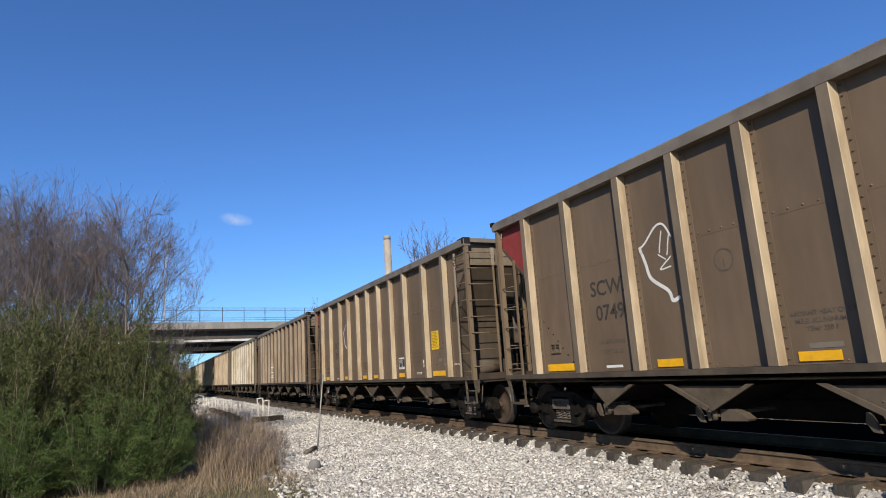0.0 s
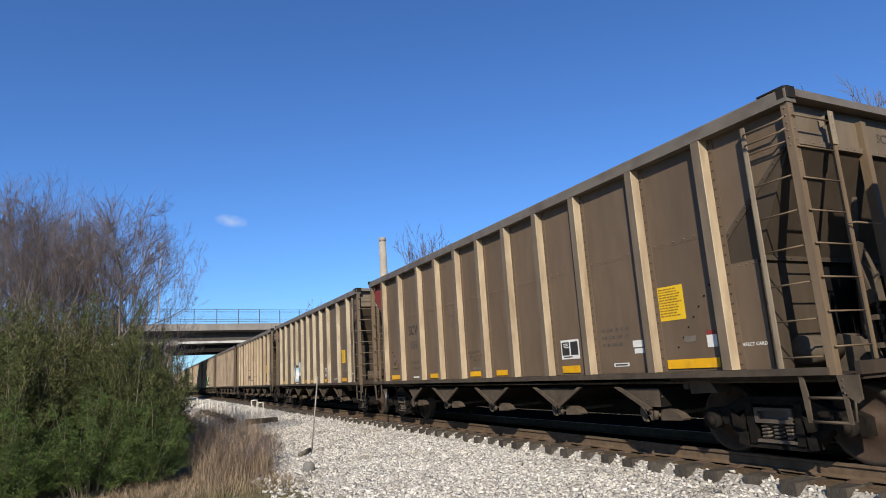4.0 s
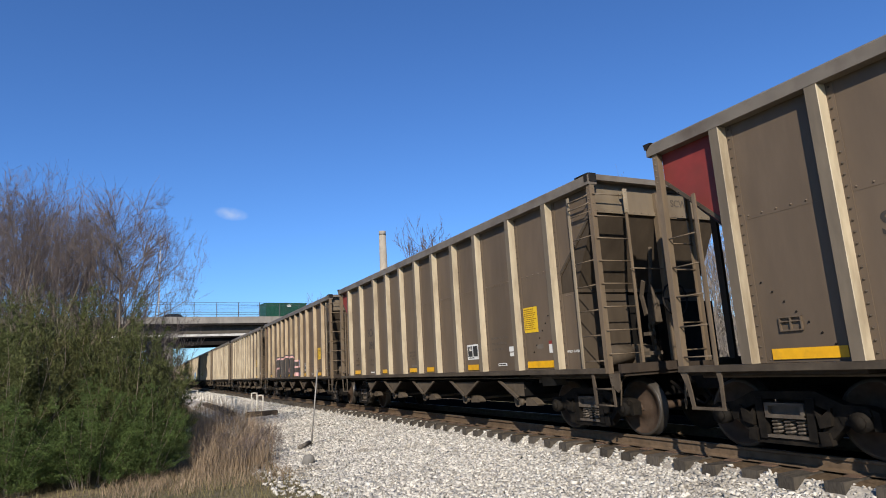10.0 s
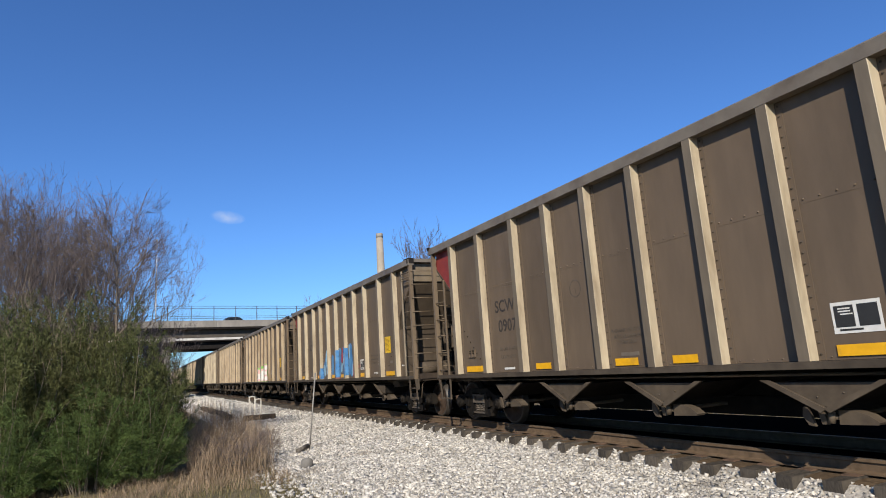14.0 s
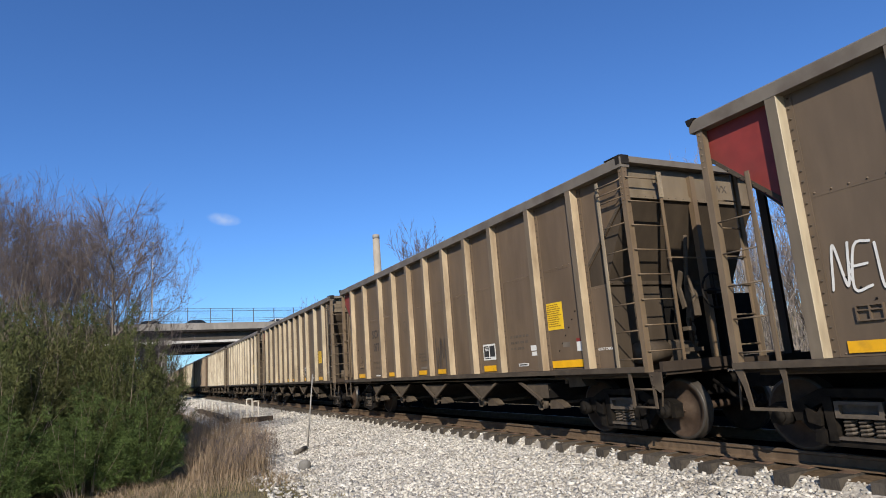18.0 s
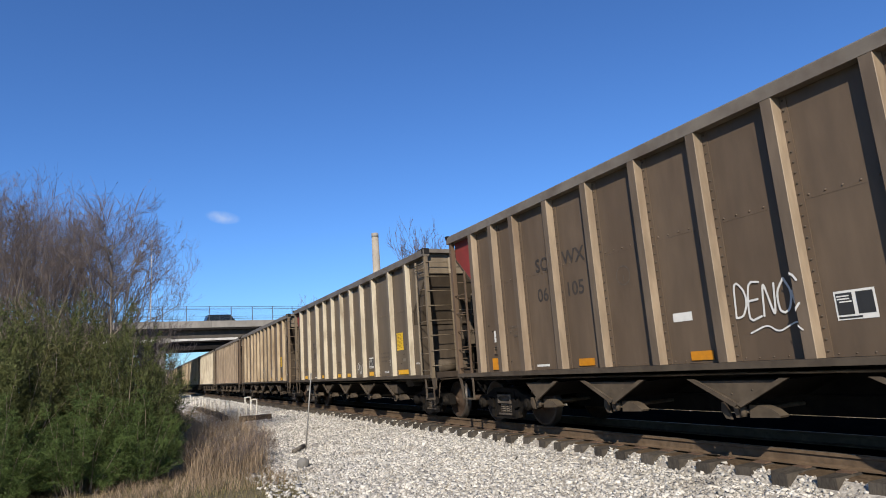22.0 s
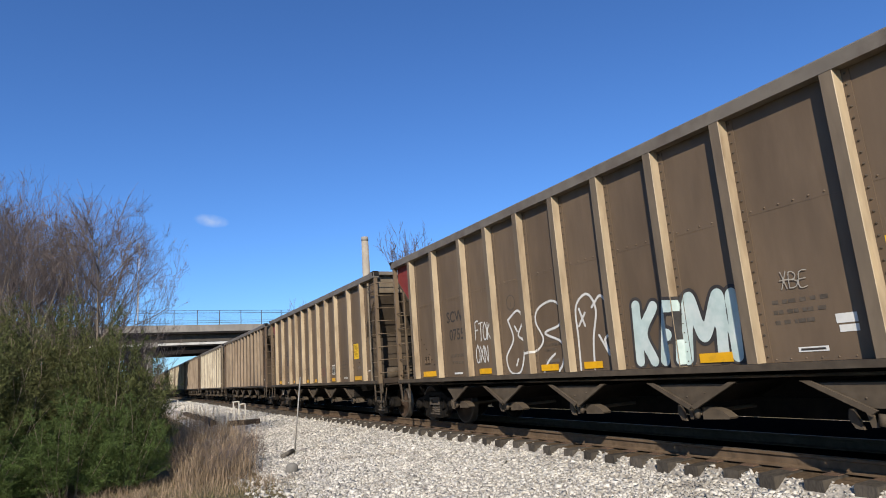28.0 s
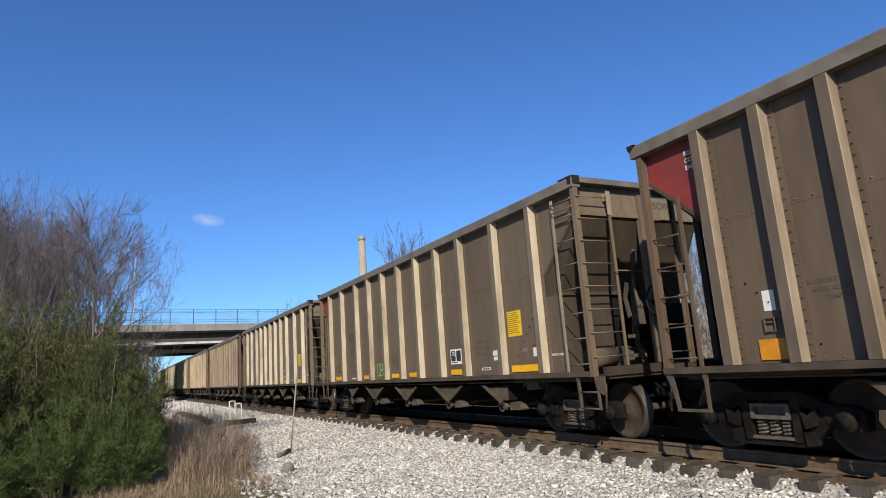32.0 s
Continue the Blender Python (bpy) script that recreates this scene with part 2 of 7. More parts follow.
# ---- mesh helpers ----


def part(name, bm, material, parent, label=""):
    me = bpy.data.meshes.new(name)
    bm.to_mesh(me)
    bm.free()
    return piece(name, me, material, parent, label)


def piece(name, me, material, parent, label="", at=None):
    for m in (material if isinstance(material, (list, tuple)) else [material]):
        if m.name not in me.materials:
            me.materials.append(m)
    ob = new(name, me)
    if parent:
        ob.parent = parent
    if at:
        ob.location = at
    if label:
        tagged(ob, label)
    return ob


def thing(name, at=(0, 0, 0), label="", category="", group="", kind=""):
    e = new(name)
    e.location = at
    e.empty_display_size = 0.2
    return tagged(e, label, category, group, kind)


def box(bm, x0, x1, y0, y1, z0, z1, mi=0):
    v = [bm.verts.new((x, y, z)) for x in (x0, x1) for y in (y0, y1) for z in (z0, z1)]
    for a in ((0, 1, 3, 2), (4, 6, 7, 5), (0, 4, 5, 1), (2, 3, 7, 6), (0, 2, 6, 4), (1, 5, 7, 3)):
        bm.faces.new([v[i] for i in a]).material_index = mi
    return v


def boxmesh(name, *dims):
    bm = bmesh.new()
    box(bm, *dims)
    me = bpy.data.meshes.new(name)
    bm.to_mesh(me)
    bm.free()
    return me


def extrude(bm, outline, axis, a, b, mi=0):
    """A prism: the outline (pairs) swept along axis 0, 1 or 2 from a to b."""
    rings = []
    for s in (a, b):
        ring = []
        for p, q in outline:
            c = [p, q]
            c.insert(axis, s)
            ring.append(bm.verts.new(c))
        rings.append(ring)
    n = len(outline)
    fs = [bm.faces.new(rings[0]), bm.faces.new(rings[1][::-1])]
    for i in range(n):
        fs.append(bm.faces.new((rings[0][i], rings[1][i], rings[1][(i + 1) % n], rings[0][(i + 1) % n])))
    for f in fs:
        f.material_index = mi
    bmesh.ops.recalc_face_normals(bm, faces=fs)


def plate(bm, pts, thick, mi=0):
    """A flat plate through the points, given its thickness along its normal."""
    pts = [Vector(p) for p in pts]
    n = (pts[1] - pts[0]).cross(pts[2] - pts[0]).normalized() * (thick / 2)
    a = [bm.verts.new(p + n) for p in pts]
    b = [bm.verts.new(p - n) for p in pts]
    fs = [bm.faces.new(a), bm.faces.new(b[::-1])]
    k = len(pts)
    for i in range(k):
        fs.append(bm.faces.new((a[i], b[i], b[(i + 1) % k], a[(i + 1) % k])))
    for f in fs:
        f.material_index = mi
    bmesh.ops.recalc_face_normals(bm, faces=fs)


def tube(bm, pts, r, n=6, mi=0, r2=None):
    pts = [Vector(p) for p in pts]
    rings = []
    for i, p in enumerate(pts):
        d = (pts[min(i + 1, len(pts) - 1)] - pts[max(i - 1, 0)]).normalized()
        s = d.cross(Vector((0, 0, 1)) if abs(d.z) < 0.9 else Vector((1, 0, 0))).normalized()
        u = s.cross(d)
        rr = r if r2 is None else r + (r2 - r) * i / (len(pts) - 1)
        rings.append([bm.verts.new(p + (s * math.cos(6.2832 * k / n) + u * math.sin(6.2832 * k / n)) * rr) for k in range(n)])
    fs = []
    for a, b in zip(rings, rings[1:]):
        for k in range(n):
            fs.append(bm.faces.new((a[k], a[(k + 1) % n], b[(k + 1) % n], b[k])))
    fs.append(bm.faces.new(rings[0][::-1]))
    fs.append(bm.faces.new(rings[-1]))
    for f in fs:
        f.material_index = mi
        f.smooth = n > 4


def lathe(bm, profile, axis_y, n=24, mi=0):
    """A body turned about the y axis: profile of (radius, y)."""
    rings = [[bm.verts.new((r * math.cos(6.28319 * k / n), y + axis_y, r * math.sin(6.28319 * k / n))) for k in range(n)] for r, y in profile]
    fs = []
    for a, b in zip(rings, rings[1:]):
        for k in range(n):
            fs.append(bm.faces.new((a[k], b[k], b[(k + 1) % n], a[(k + 1) % n])))
    for f in fs:
        f.material_index, f.smooth = mi, True
    return fs


def rivet(bm, x, y, z, r=0.014, h=0.012, way=-1, mi=0):
    """A low bolt head on a face that looks to -y (way -1) or +x (way 0)."""
    ring = []
    for k in range(5):
        a = 6.2832 * k / 5
        c, s = math.cos(a) * r, math.sin(a) * r
        ring.append(bm.verts.new((x + c, y, z + s) if way else (x, y + c, z + s)))
    tip = bm.verts.new((x, y - h, z) if way else (x + h, y, z))
    for k in range(5):
        f = bm.faces.new((ring[k], ring[(k + 1) % 5], tip))
        f.material_index = mi
    return tip


def from_arrays(name, verts, faces):
    me = bpy.data.meshes.new(name)
    me.from_pydata([tuple(v) for v in verts], [], [tuple(f) for f in faces])
    me.update()
    return me


def mesh_of(bm, name):
    me = bpy.data.meshes.new(name)
    bm.to_mesh(me)
    bm.free()
    return me


LETTERS = {}


def letters(text, height):
    """A flat mesh of the words, its left foot at the origin, in the x-z plane and readable from -y."""
    if (text, height) not in LETTERS:
        cu = bpy.data.curves.new("letters", "FONT")
        cu.body, cu.size, cu.extrude = text, height * 1.38, 0.001
        cu.resolution_u = 3
        cu.offset = height * 0.02
        ob = new("letters", cu)
        dg = bpy.context.evaluated_depsgraph_get()
        me = bpy.data.meshes.new_from_object(ob.evaluated_get(dg))
        bpy.data.objects.remove(ob)
        bpy.data.curves.remove(cu)
        me.transform(Matrix.Rotation(radians(90), 4, "X"))
        me.name = "letters"
        LETTERS[(text, height)] = me
    return LETTERS[(text, height)]


TRACK_Y = 8.209

# ---- ground, ballast and track ----
GROUND_Z = -0.5


def ground_height(x, y):
    if y < 2.8:
        return GROUND_Z - 0.02 * max(0.0, -y - 1.0) * 0.3
    if y < 6.1:
        return GROUND_Z + (y - 2.8) / 3.3 * 0.15
    if y < 6.85:
        return -0.35 + (y - 6.1) * 0.01
    if y < 7.05:
        return -0.3425 + (y - 6.85) * 0.6
    if y < 7.2:
        return -0.22 + (y - 7.05) * 0.14
    if y < 7.56:
        return -0.199
    if y < 7.64:
        return -0.199 + (y - 7.56) * 0.4
    if y < 10.0:
        return -0.167
    if y < 11.4:
        return -0.167 + (y - 10.0) * 0.065
    return max(-1.0, -0.076 - (y - 11.4) * 0.5)


def build_ground():
    xs = [-3000, -1200, -500, -250, -140, -100] + [-80 + 2 * i for i in range(26)] + [-28 + i * 0.8 for i in range(50)] + [14, 20, 40, 90, 200, 600, 3000]
    ys = [-3000, -900, -300, -90, -40, -22, -14, -9] + [-6 + 0.8 * i for i in range(11)] + [2.8, 3.2, 4, 5, 6.1, 6.5, 6.85, 7.05, 7.2, 7.56, 7.64, 8.0, 9.45, 10.0, 11.4, 12.2, 13.18, 16, 24, 40, 80, 200, 700, 3000]
    vs, fs = [], []
    for x in xs:
        for y in ys:
            near = abs(x) < 100 and -45 < y < 2.7
            vs.append((x, y, ground_height(x, y) + (noise.noise(Vector((x * 0.35, y * 0.35, 0))) * 0.07 if near else 0.0)))
    n = len(ys)
    for i in range(len(xs) - 1):
        for j in range(n - 1):
            fs.append((i * n + j, (i + 1) * n + j, (i + 1) * n + j + 1, i * n + j + 1))
    me = from_arrays("ground", vs, fs)
    me.materials.append(EARTH)
    me.materials.append(BALLAST)
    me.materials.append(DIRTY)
    me.materials.append(SHADED_BED)
    # the painted shade runs from inside the near rail to beyond the train
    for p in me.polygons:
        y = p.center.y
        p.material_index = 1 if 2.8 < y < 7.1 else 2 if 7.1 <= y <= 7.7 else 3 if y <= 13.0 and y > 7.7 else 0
        p.use_smooth = True
    ob = new("ground", me)
    tagged(ob, "dry winter grass ground rising to a pale stone railway bed", "ground", kind="structure")


build_ground()


def stone_shapes(count):
    """Broken stones: blocks with every corner knocked out of true."""
    rng = np.random.default_rng(4)
    base = np.array([(x, y, z) for x in (-1, 1) for y in (-1, 1) for z in (-1, 1)], float) * 0.72
    quads = ((0, 1, 3, 2), (4, 6, 7, 5), (0, 4, 5, 1), (2, 3, 7, 6), (0, 2, 6, 4), (1, 5, 7, 3))
    tris = np.array([t for a, b, c, d in quads for t in ((a, b, c), (a, c, d))])
    shapes = []
    for _ in range(count):
        tilt = Matrix.Rotation(rng.uniform(-0.7, 0.7), 3, "X") @ Matrix.Rotation(rng.uniform(-0.7, 0.7), 3, "Y")
        body = (base * rng.uniform(0.45, 1.3, (8, 1)) + rng.normal(0, 0.10, (8, 3))) * rng.uniform(0.6, 1.4, (1, 3))
        shapes.append(body @ np.array(tilt))
    return shapes, tris


def scatter_stones(name, label, regions, seed, material):
    """Loose stones: regions of (x0, x1, y0, y1, count, small, large)."""
    rng = np.random.default_rng(seed)
    shapes, tris = stone_shapes(24)
    V, F, base = [], [], 0
    for x0, x1, y0, y1, count, small, large in regions:
        for _ in range(count):
            x, y = rng.uniform(x0, x1), rng.uniform(y0, y1)
            # the ties' own ends stay bare
            if y > 6.87 and abs(((x + 6.767) / 0.545 + 0.5) % 1 - 0.5) * 0.545 < 0.115:
                continue
            r = rng.uniform(small, large) * rng.choice([0.6, 0.85, 1.0, 1.0, 1.35])
            z = ground_height(x, y) + r * rng.uniform(-0.35, 0.38)
            a = rng.uniform(0, 6.28)
            s = shapes[rng.integers(24)] * r
            c, w = math.cos(a), math.sin(a)
            V.append(np.c_[s[:, 0] * c - s[:, 1] * w + x, s[:, 0] * w + s[:, 1] * c + y, s[:, 2] * 0.8 + z])
            F.append(tris + base)
            base += len(s)
    V, F = np.concatenate(V), np.concatenate(F)
    me = bpy.data.meshes.new(name)
    me.vertices.add(len(V))
    me.vertices.foreach_set("co", V.ravel())
    me.loops.add(F.size)
    me.loops.foreach_set("vertex_index", F.ravel())
    me.polygons.add(len(F))
    me.polygons.foreach_set("loop_start", np.arange(0, F.size, 3))
    me.polygons.foreach_set("loop_total", np.full(len(F), 3))
    me.update(calc_edges=True)
    me.materials.append(material)
    tagged(new(name, me), label, "ballast stones", kind="stuff")


scatter_stones("ballast_stones", "loose pale limestone ballast sloping down from the ties", [
    (-9, -3, 3.2, 6.87, 15500, 0.016, 0.034), (-15, -9, 2.5, 6.87, 19500, 0.018, 0.036), (-26, -15, 2.6, 6.87, 19000, 0.022, 0.040),
    (-48, -26, 2.8, 6.88, 15000, 0.030, 0.052), (-90, -48, 4.0, 6.88, 7000, 0.05, 0.085), (-17, -7, 1.9, 2.9, 900, 0.02, 0.04), (-26, -2, 6.84, 7.09, 2600, 0.018, 0.034),
    (-3, 8, 2.7, 6.87, 4000, 0.03, 0.055), (-9, 8, 2.5, 3.4, 1800, 0.02, 0.045)], 7, STONE)


def build_track():
    track = thing("railway_track", (0, TRACK_Y, 0), "rusty steel rails on weathered wooden ties in stone ballast", "railway track", kind="structure")
    prof = [(-0.07, -0.17), (0.07, -0.17), (0.07, -0.155), (0.012, -0.135), (0.010, -0.045), (0.036, -0.035), (0.036, -0.004), (0.03, 0.0), (-0.03, 0.0), (-0.036, -0.004), (-0.036, -0.035), (-0.010, -0.045), (-0.012, -0.135), (-0.07, -0.155)]
    for side in (-1, 1):
        bm = bmesh.new()
        extrude(bm, [(p + side * 0.7525, q) for p, q in prof], 0, -400, 120)
        for f in bm.faces:
            if f.normal.z > 0.9 and f.calc_center_median().z > -0.01:
                f.material_index = 1
        part("rail", bm, [RAIL, RAILTOP], track)
    rng = random.Random(3)
    near = [boxmesh("tie", -0.115, 0.115, -1.32, 1.3, -0.43, -0.185) for _ in range(3)]
    for me in near:
        for v in me.vertices:
            v.co += Vector((rng.uniform(-0.012, 0.012), rng.uniform(-0.02, 0.02), rng.uniform(-0.008, 0.008)))
    platem = boxmesh("tie_plate", -0.09, 0.09, -0.19, 0.17, -0.187, -0.168)
    spacing = 0.545
    i0 = int(70 / spacing)
    for i in range(-i0, 12):
        x = -6.767 + (i + 10) * spacing
        t = piece("tie", near[i % 3], TIE, track, at=(x + rng.uniform(-0.02, 0.02), rng.uniform(-0.05, 0.05), rng.uniform(-0.01, 0.01)))
        t.rotation_euler = (0, 0, rng.uniform(-0.012, 0.012))
        if -26 < x < 0:
            piece("tie_plate", platem, PLATE, track, at=(x, -0.7525, 0))
    bm = bmesh.new()
    for i in range(i0, i0 + 250):
        x = -6.767 - (i - 10) * spacing
        box(bm, x - 0.11, x + 0.11, -1.3, 1.3, -0.36, -0.185)
    far = part("distant_ties", bm, TIE, track)
    tagged(far, kind="stuff")


build_track()

# ---- the hopper cars ----
CAR_LENGTH = 16.18
RIBS_NEW = [6.140, 4.840, 3.410, 2.255, 1.105, -0.040, -1.170, -2.310, -3.445, -4.860, -6.175]
RIBS_OLD = [6.20, 5.37, 4.49, 3.35, 2.22, 1.09, -0.045, -1.165, -2.30, -3.40, -4.55, -5.37, -6.23]
Z_SILL, Z_CHORD, Z_TOP = 1.137, 4.165, 4.35
Y_SHEET, Y_OUT = 1.475, 1.62
TRUCK_X, AXLE = 6.22, 0.91
WHEEL_R = 0.457


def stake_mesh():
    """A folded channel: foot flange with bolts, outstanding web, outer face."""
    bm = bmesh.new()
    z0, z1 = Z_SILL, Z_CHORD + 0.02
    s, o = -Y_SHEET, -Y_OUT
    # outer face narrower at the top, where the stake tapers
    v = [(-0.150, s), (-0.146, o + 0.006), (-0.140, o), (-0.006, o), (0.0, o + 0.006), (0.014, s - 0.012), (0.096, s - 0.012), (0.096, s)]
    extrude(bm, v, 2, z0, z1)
    # only the sun-facing web keeps the brightened paint
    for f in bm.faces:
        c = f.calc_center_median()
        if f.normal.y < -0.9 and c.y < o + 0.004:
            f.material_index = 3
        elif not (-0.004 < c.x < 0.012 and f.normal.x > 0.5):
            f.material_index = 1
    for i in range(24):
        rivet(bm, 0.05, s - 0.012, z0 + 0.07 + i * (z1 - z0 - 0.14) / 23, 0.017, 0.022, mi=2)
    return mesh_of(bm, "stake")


def panel_mesh(x0, x1, bolts):
    """Side sheet of one bay: lower sheet, and an upper one that laps over it, with the bolts of the seam and of the foot."""
    bm = bmesh.new()
    box(bm, x0, x1, -Y_SHEET, -Y_SHEET + 0.012, Z_SILL, 2.93)
    box(bm, x0, x1, -Y_SHEET - 0.003, -Y_SHEET + 0.009, 2.90, Z_CHORD + 0.03)
    if bolts:
        n = int((x1 - x0) / 0.17)
        for i in range(n):
            rivet(bm, x0 + (i + 0.8) * (x1 - x0) / n, -Y_SHEET - 0.003, 2.945, 0.016, 0.018)
            rivet(bm, x0 + (i + 0.8) * (x1 - x0) / n, -Y_SHEET, Z_SILL + 0.035, 0.012, 0.014)
    return mesh_of(bm, "side_panel")


def end_panel_mesh(sign):
    """The last bay: a sheet cut off below along the slope of the hopper's end."""
    bm = bmesh.new()
    xi, xe = sign * 6.154, sign * 7.27
    pts = [(xi, Z_CHORD + 0.03), (xe, Z_CHORD + 0.03), (xe, 3.72), (sign * 6.20, 2.74), (xi, 2.70)]
    extrude(bm, pts, 1, -Y_SHEET, -Y_SHEET + 0.012)
    # folded lip along the slope, with bolts
    pts = [(xe, 3.72), (xe, 3.79), (sign * 6.18, 2.81), (sign * 6.18, 2.74)]
    extrude(bm, pts, 1, -Y_SHEET - 0.008, -Y_SHEET, mi=1)
    for i in range(7):
        k = (i + 0.5) / 7
        rivet(bm, xe + (sign * 6.2 - xe) * k, -Y_SHEET - 0.008, 3.755 - 0.98 * k, 0.014, 0.018, mi=1)
    if sign < 0:
        for f in bm.faces:
            if f.material_index == 0:
                f.material_index = 2
    return mesh_of(bm, "end_bay_panel")


def ladder(parent, mats, foot, top, across, count, r=0.011):
    """Two flat stiles are given elsewhere; rungs from foot to top, reaching across."""
    foot, top, across = Vector(foot), Vector(top), Vector(across)
    bm = bmesh.new()
    bulge = Vector((0, 0, 0))
    tube(bm, [bulge, across], r, 5)
    me = mesh_of(bm, "rung")
    for i in range(count):
        piece("rung", me, mats, parent, at=foot.lerp(top, i / (count - 1)))


SHARED = {}


def once(key, make, *args):
    if key not in SHARED:
        SHARED[key] = make(*args)
    return SHARED[key]


def wheelset_mesh():
    bm = bmesh.new()
    for s in (-1, 1):
        y = s * 0.70
        # plate, rim and tread, outer face looking away from the car's middle
        prof = [(0.055, s * 0.085), (0.12, s * 0.075), (0.16, s * 0.03), (0.34, s * 0.015), (0.375, s * 0.06), (0.415, s * 0.068)]
        lathe(bm, prof, y)
        lathe(bm, [(0.415, s * 0.068), (0.45, s * 0.066), (WHEEL_R, s * 0.055), (WHEEL_R + 0.003, s * -0.035), (0.485, s * -0.05), (0.483, s * -0.068), (0.44, s * -0.072)], y, mi=1)
        lathe(bm, [(0.44, s * -0.072), (0.37, s * -0.06), (0.34, s * -0.015), (0.16, 0.0), (0.1, s * -0.06)], y)
        for k in range(3):
            a = 2.094 * k
            rivet(bm, 0.09 * math.cos(a), y + s * 0.086 if s > 0 else y - 0.086, 0.09 * math.sin(a), 0.02, 0.03)
    tube(bm, [(0, -1.03, 0), (0, 1.03, 0)], 0.075, 10)
    bmesh.ops.recalc_face_normals(bm, faces=bm.faces[:])
    return mesh_of(bm, "wheelset")


def side_frame_mesh(s):
    """Cast side frame of a truck: arched top member, two pedestals with bearing caps, lower tension member, columns beside the spring window."""
    bm = bmesh.new()
    y0, y1 = s * 0.93, s * 1.10
    top = [(-1.10, 0.36), (-1.10, 0.56), (-0.98, 0.62), (-0.72, 0.64), (-0.42, 0.78), (0.42, 0.78), (0.72, 0.64), (0.98, 0.62), (1.10, 0.56), (1.10, 0.36), (1.02, 0.36), (1.00, 0.52), (0.80, 0.52), (0.76, 0.40), (0.68, 0.42), (0.64, 0.52), (0.40, 0.62), (0.32, 0.68), (-0.32, 0.68), (-0.40, 0.62), (-0.64, 0.52), (-0.68, 0.42), (-0.76, 0.40), (-0.80, 0.52), (-1.00, 0.52), (-1.02, 0.36)]
    extrude(bm, top, 1, y0, y1)
    low = [(-0.74, 0.44), (-0.60, 0.54), (-0.36, 0.24), (0.36, 0.24), (0.60, 0.54), (0.74, 0.44), (0.44, 0.14), (-0.44, 0.14)]
    extrude(bm, low, 1, y0 + s * 0.01, y1 - s * 0.01)
    for sx in (-1, 1):
        extrude(bm, [(sx * 0.27, 0.20), (sx * 0.37, 0.20), (sx * 0.40, 0.70), (sx * 0.29, 0.70)], 1, y0, y1 + s * 0.02)
        # brake beam guide and its lug, outside the column
        extrude(bm, [(sx * 0.40, 0.58), (sx * 0.47, 0.50), (sx * 0.60, 0.60), (sx * 0.58, 0.40), (sx * 0.44, 0.36)], 1, y1 - s * 0.03, y1 + s * 0.05)
        extrude(bm, [(sx * 0.40, 0.32), (sx * 0.52, 0.32), (sx * 0.55, 0.18), (sx * 0.42, 0.16)], 1, y1 - s * 0.06, y1 + s * 0.03)
        # bearing cap and its three bolts
        tube(bm, [(sx * AXLE, s * 1.02, WHEEL_R), (sx * AXLE, s * 1.17, WHEEL_R)], 0.115, 12)
        tube(bm, [(sx * AXLE, s * 1.17, WHEEL_R), (sx * AXLE, s * 1.20, WHEEL_R)], 0.075, 10)
        extrude(bm, [(sx * AXLE - 0.12, 0.52), (sx * AXLE + 0.12, 0.52), (sx * AXLE + 0.10, 0.60), (sx * AXLE - 0.10, 0.60)], 1, y0, y1 + s * 0.03)
    return mesh_of(bm, "side_frame")


def spring_mesh(s):
    """Three coil springs side by side under the bolster's end, which shows a cast pocket."""
    bm = bmesh.new()
    for k in range(3):
        x = -0.165 + 0.165 * k
        pts = []
        for i in range(5 * 6 + 1):
            a = 6.2832 * i / 6
            pts.append((x + 0.066 * math.cos(a), s * 1.03 + 0.066 * math.sin(a), 0.25 + 0.22 * i / 30))
        tube(bm, pts, 0.0165, 4)
    for x0, x1, z0, z1 in ((-0.26, 0.26, 0.60, 0.64), (-0.26, -0.21, 0.47, 0.60), (0.21, 0.26, 0.47, 0.60), (-0.26, 0.26, 0.455, 0.50)):
        box(bm, x0, x1, min(s * 0.95, s * 1.13), max(s * 0.95, s * 1.13), z0, z1)
    box(bm, -0.21, 0.21, min(s * 0.95, s * 1.06), max(s * 0.95, s * 1.06), 0.50, 0.60)
    box(bm, -0.27, 0.27, min(s * 0.95, s * 1.12), max(s * 0.95, s * 1.12), 0.215, 0.25)
    return mesh_of(bm, "spring_nest")


def truck(parent, x):
    t = new("truck")
    t.parent, t.location = parent, (x, 0, 0)
    tagged(t, "dusty cast steel truck with coil springs")
    for s in (-1, 1):
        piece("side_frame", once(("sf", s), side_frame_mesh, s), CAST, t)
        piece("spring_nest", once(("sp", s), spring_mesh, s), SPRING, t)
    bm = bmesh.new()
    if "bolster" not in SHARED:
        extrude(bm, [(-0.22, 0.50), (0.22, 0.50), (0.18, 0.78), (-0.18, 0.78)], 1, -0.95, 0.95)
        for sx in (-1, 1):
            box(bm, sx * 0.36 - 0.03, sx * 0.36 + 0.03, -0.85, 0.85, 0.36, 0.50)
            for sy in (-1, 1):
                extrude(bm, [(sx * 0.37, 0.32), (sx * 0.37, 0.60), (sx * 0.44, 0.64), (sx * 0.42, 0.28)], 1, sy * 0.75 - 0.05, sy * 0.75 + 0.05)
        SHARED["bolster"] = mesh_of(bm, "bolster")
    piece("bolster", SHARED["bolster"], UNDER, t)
    for sx in (-1, 1):
        piece("wheelset", once("ws", wheelset_mesh), [WHEEL, TREAD], t, "wheels with brown plates and polished treads", at=(sx * AXLE, 0, WHEEL_R))
    return t


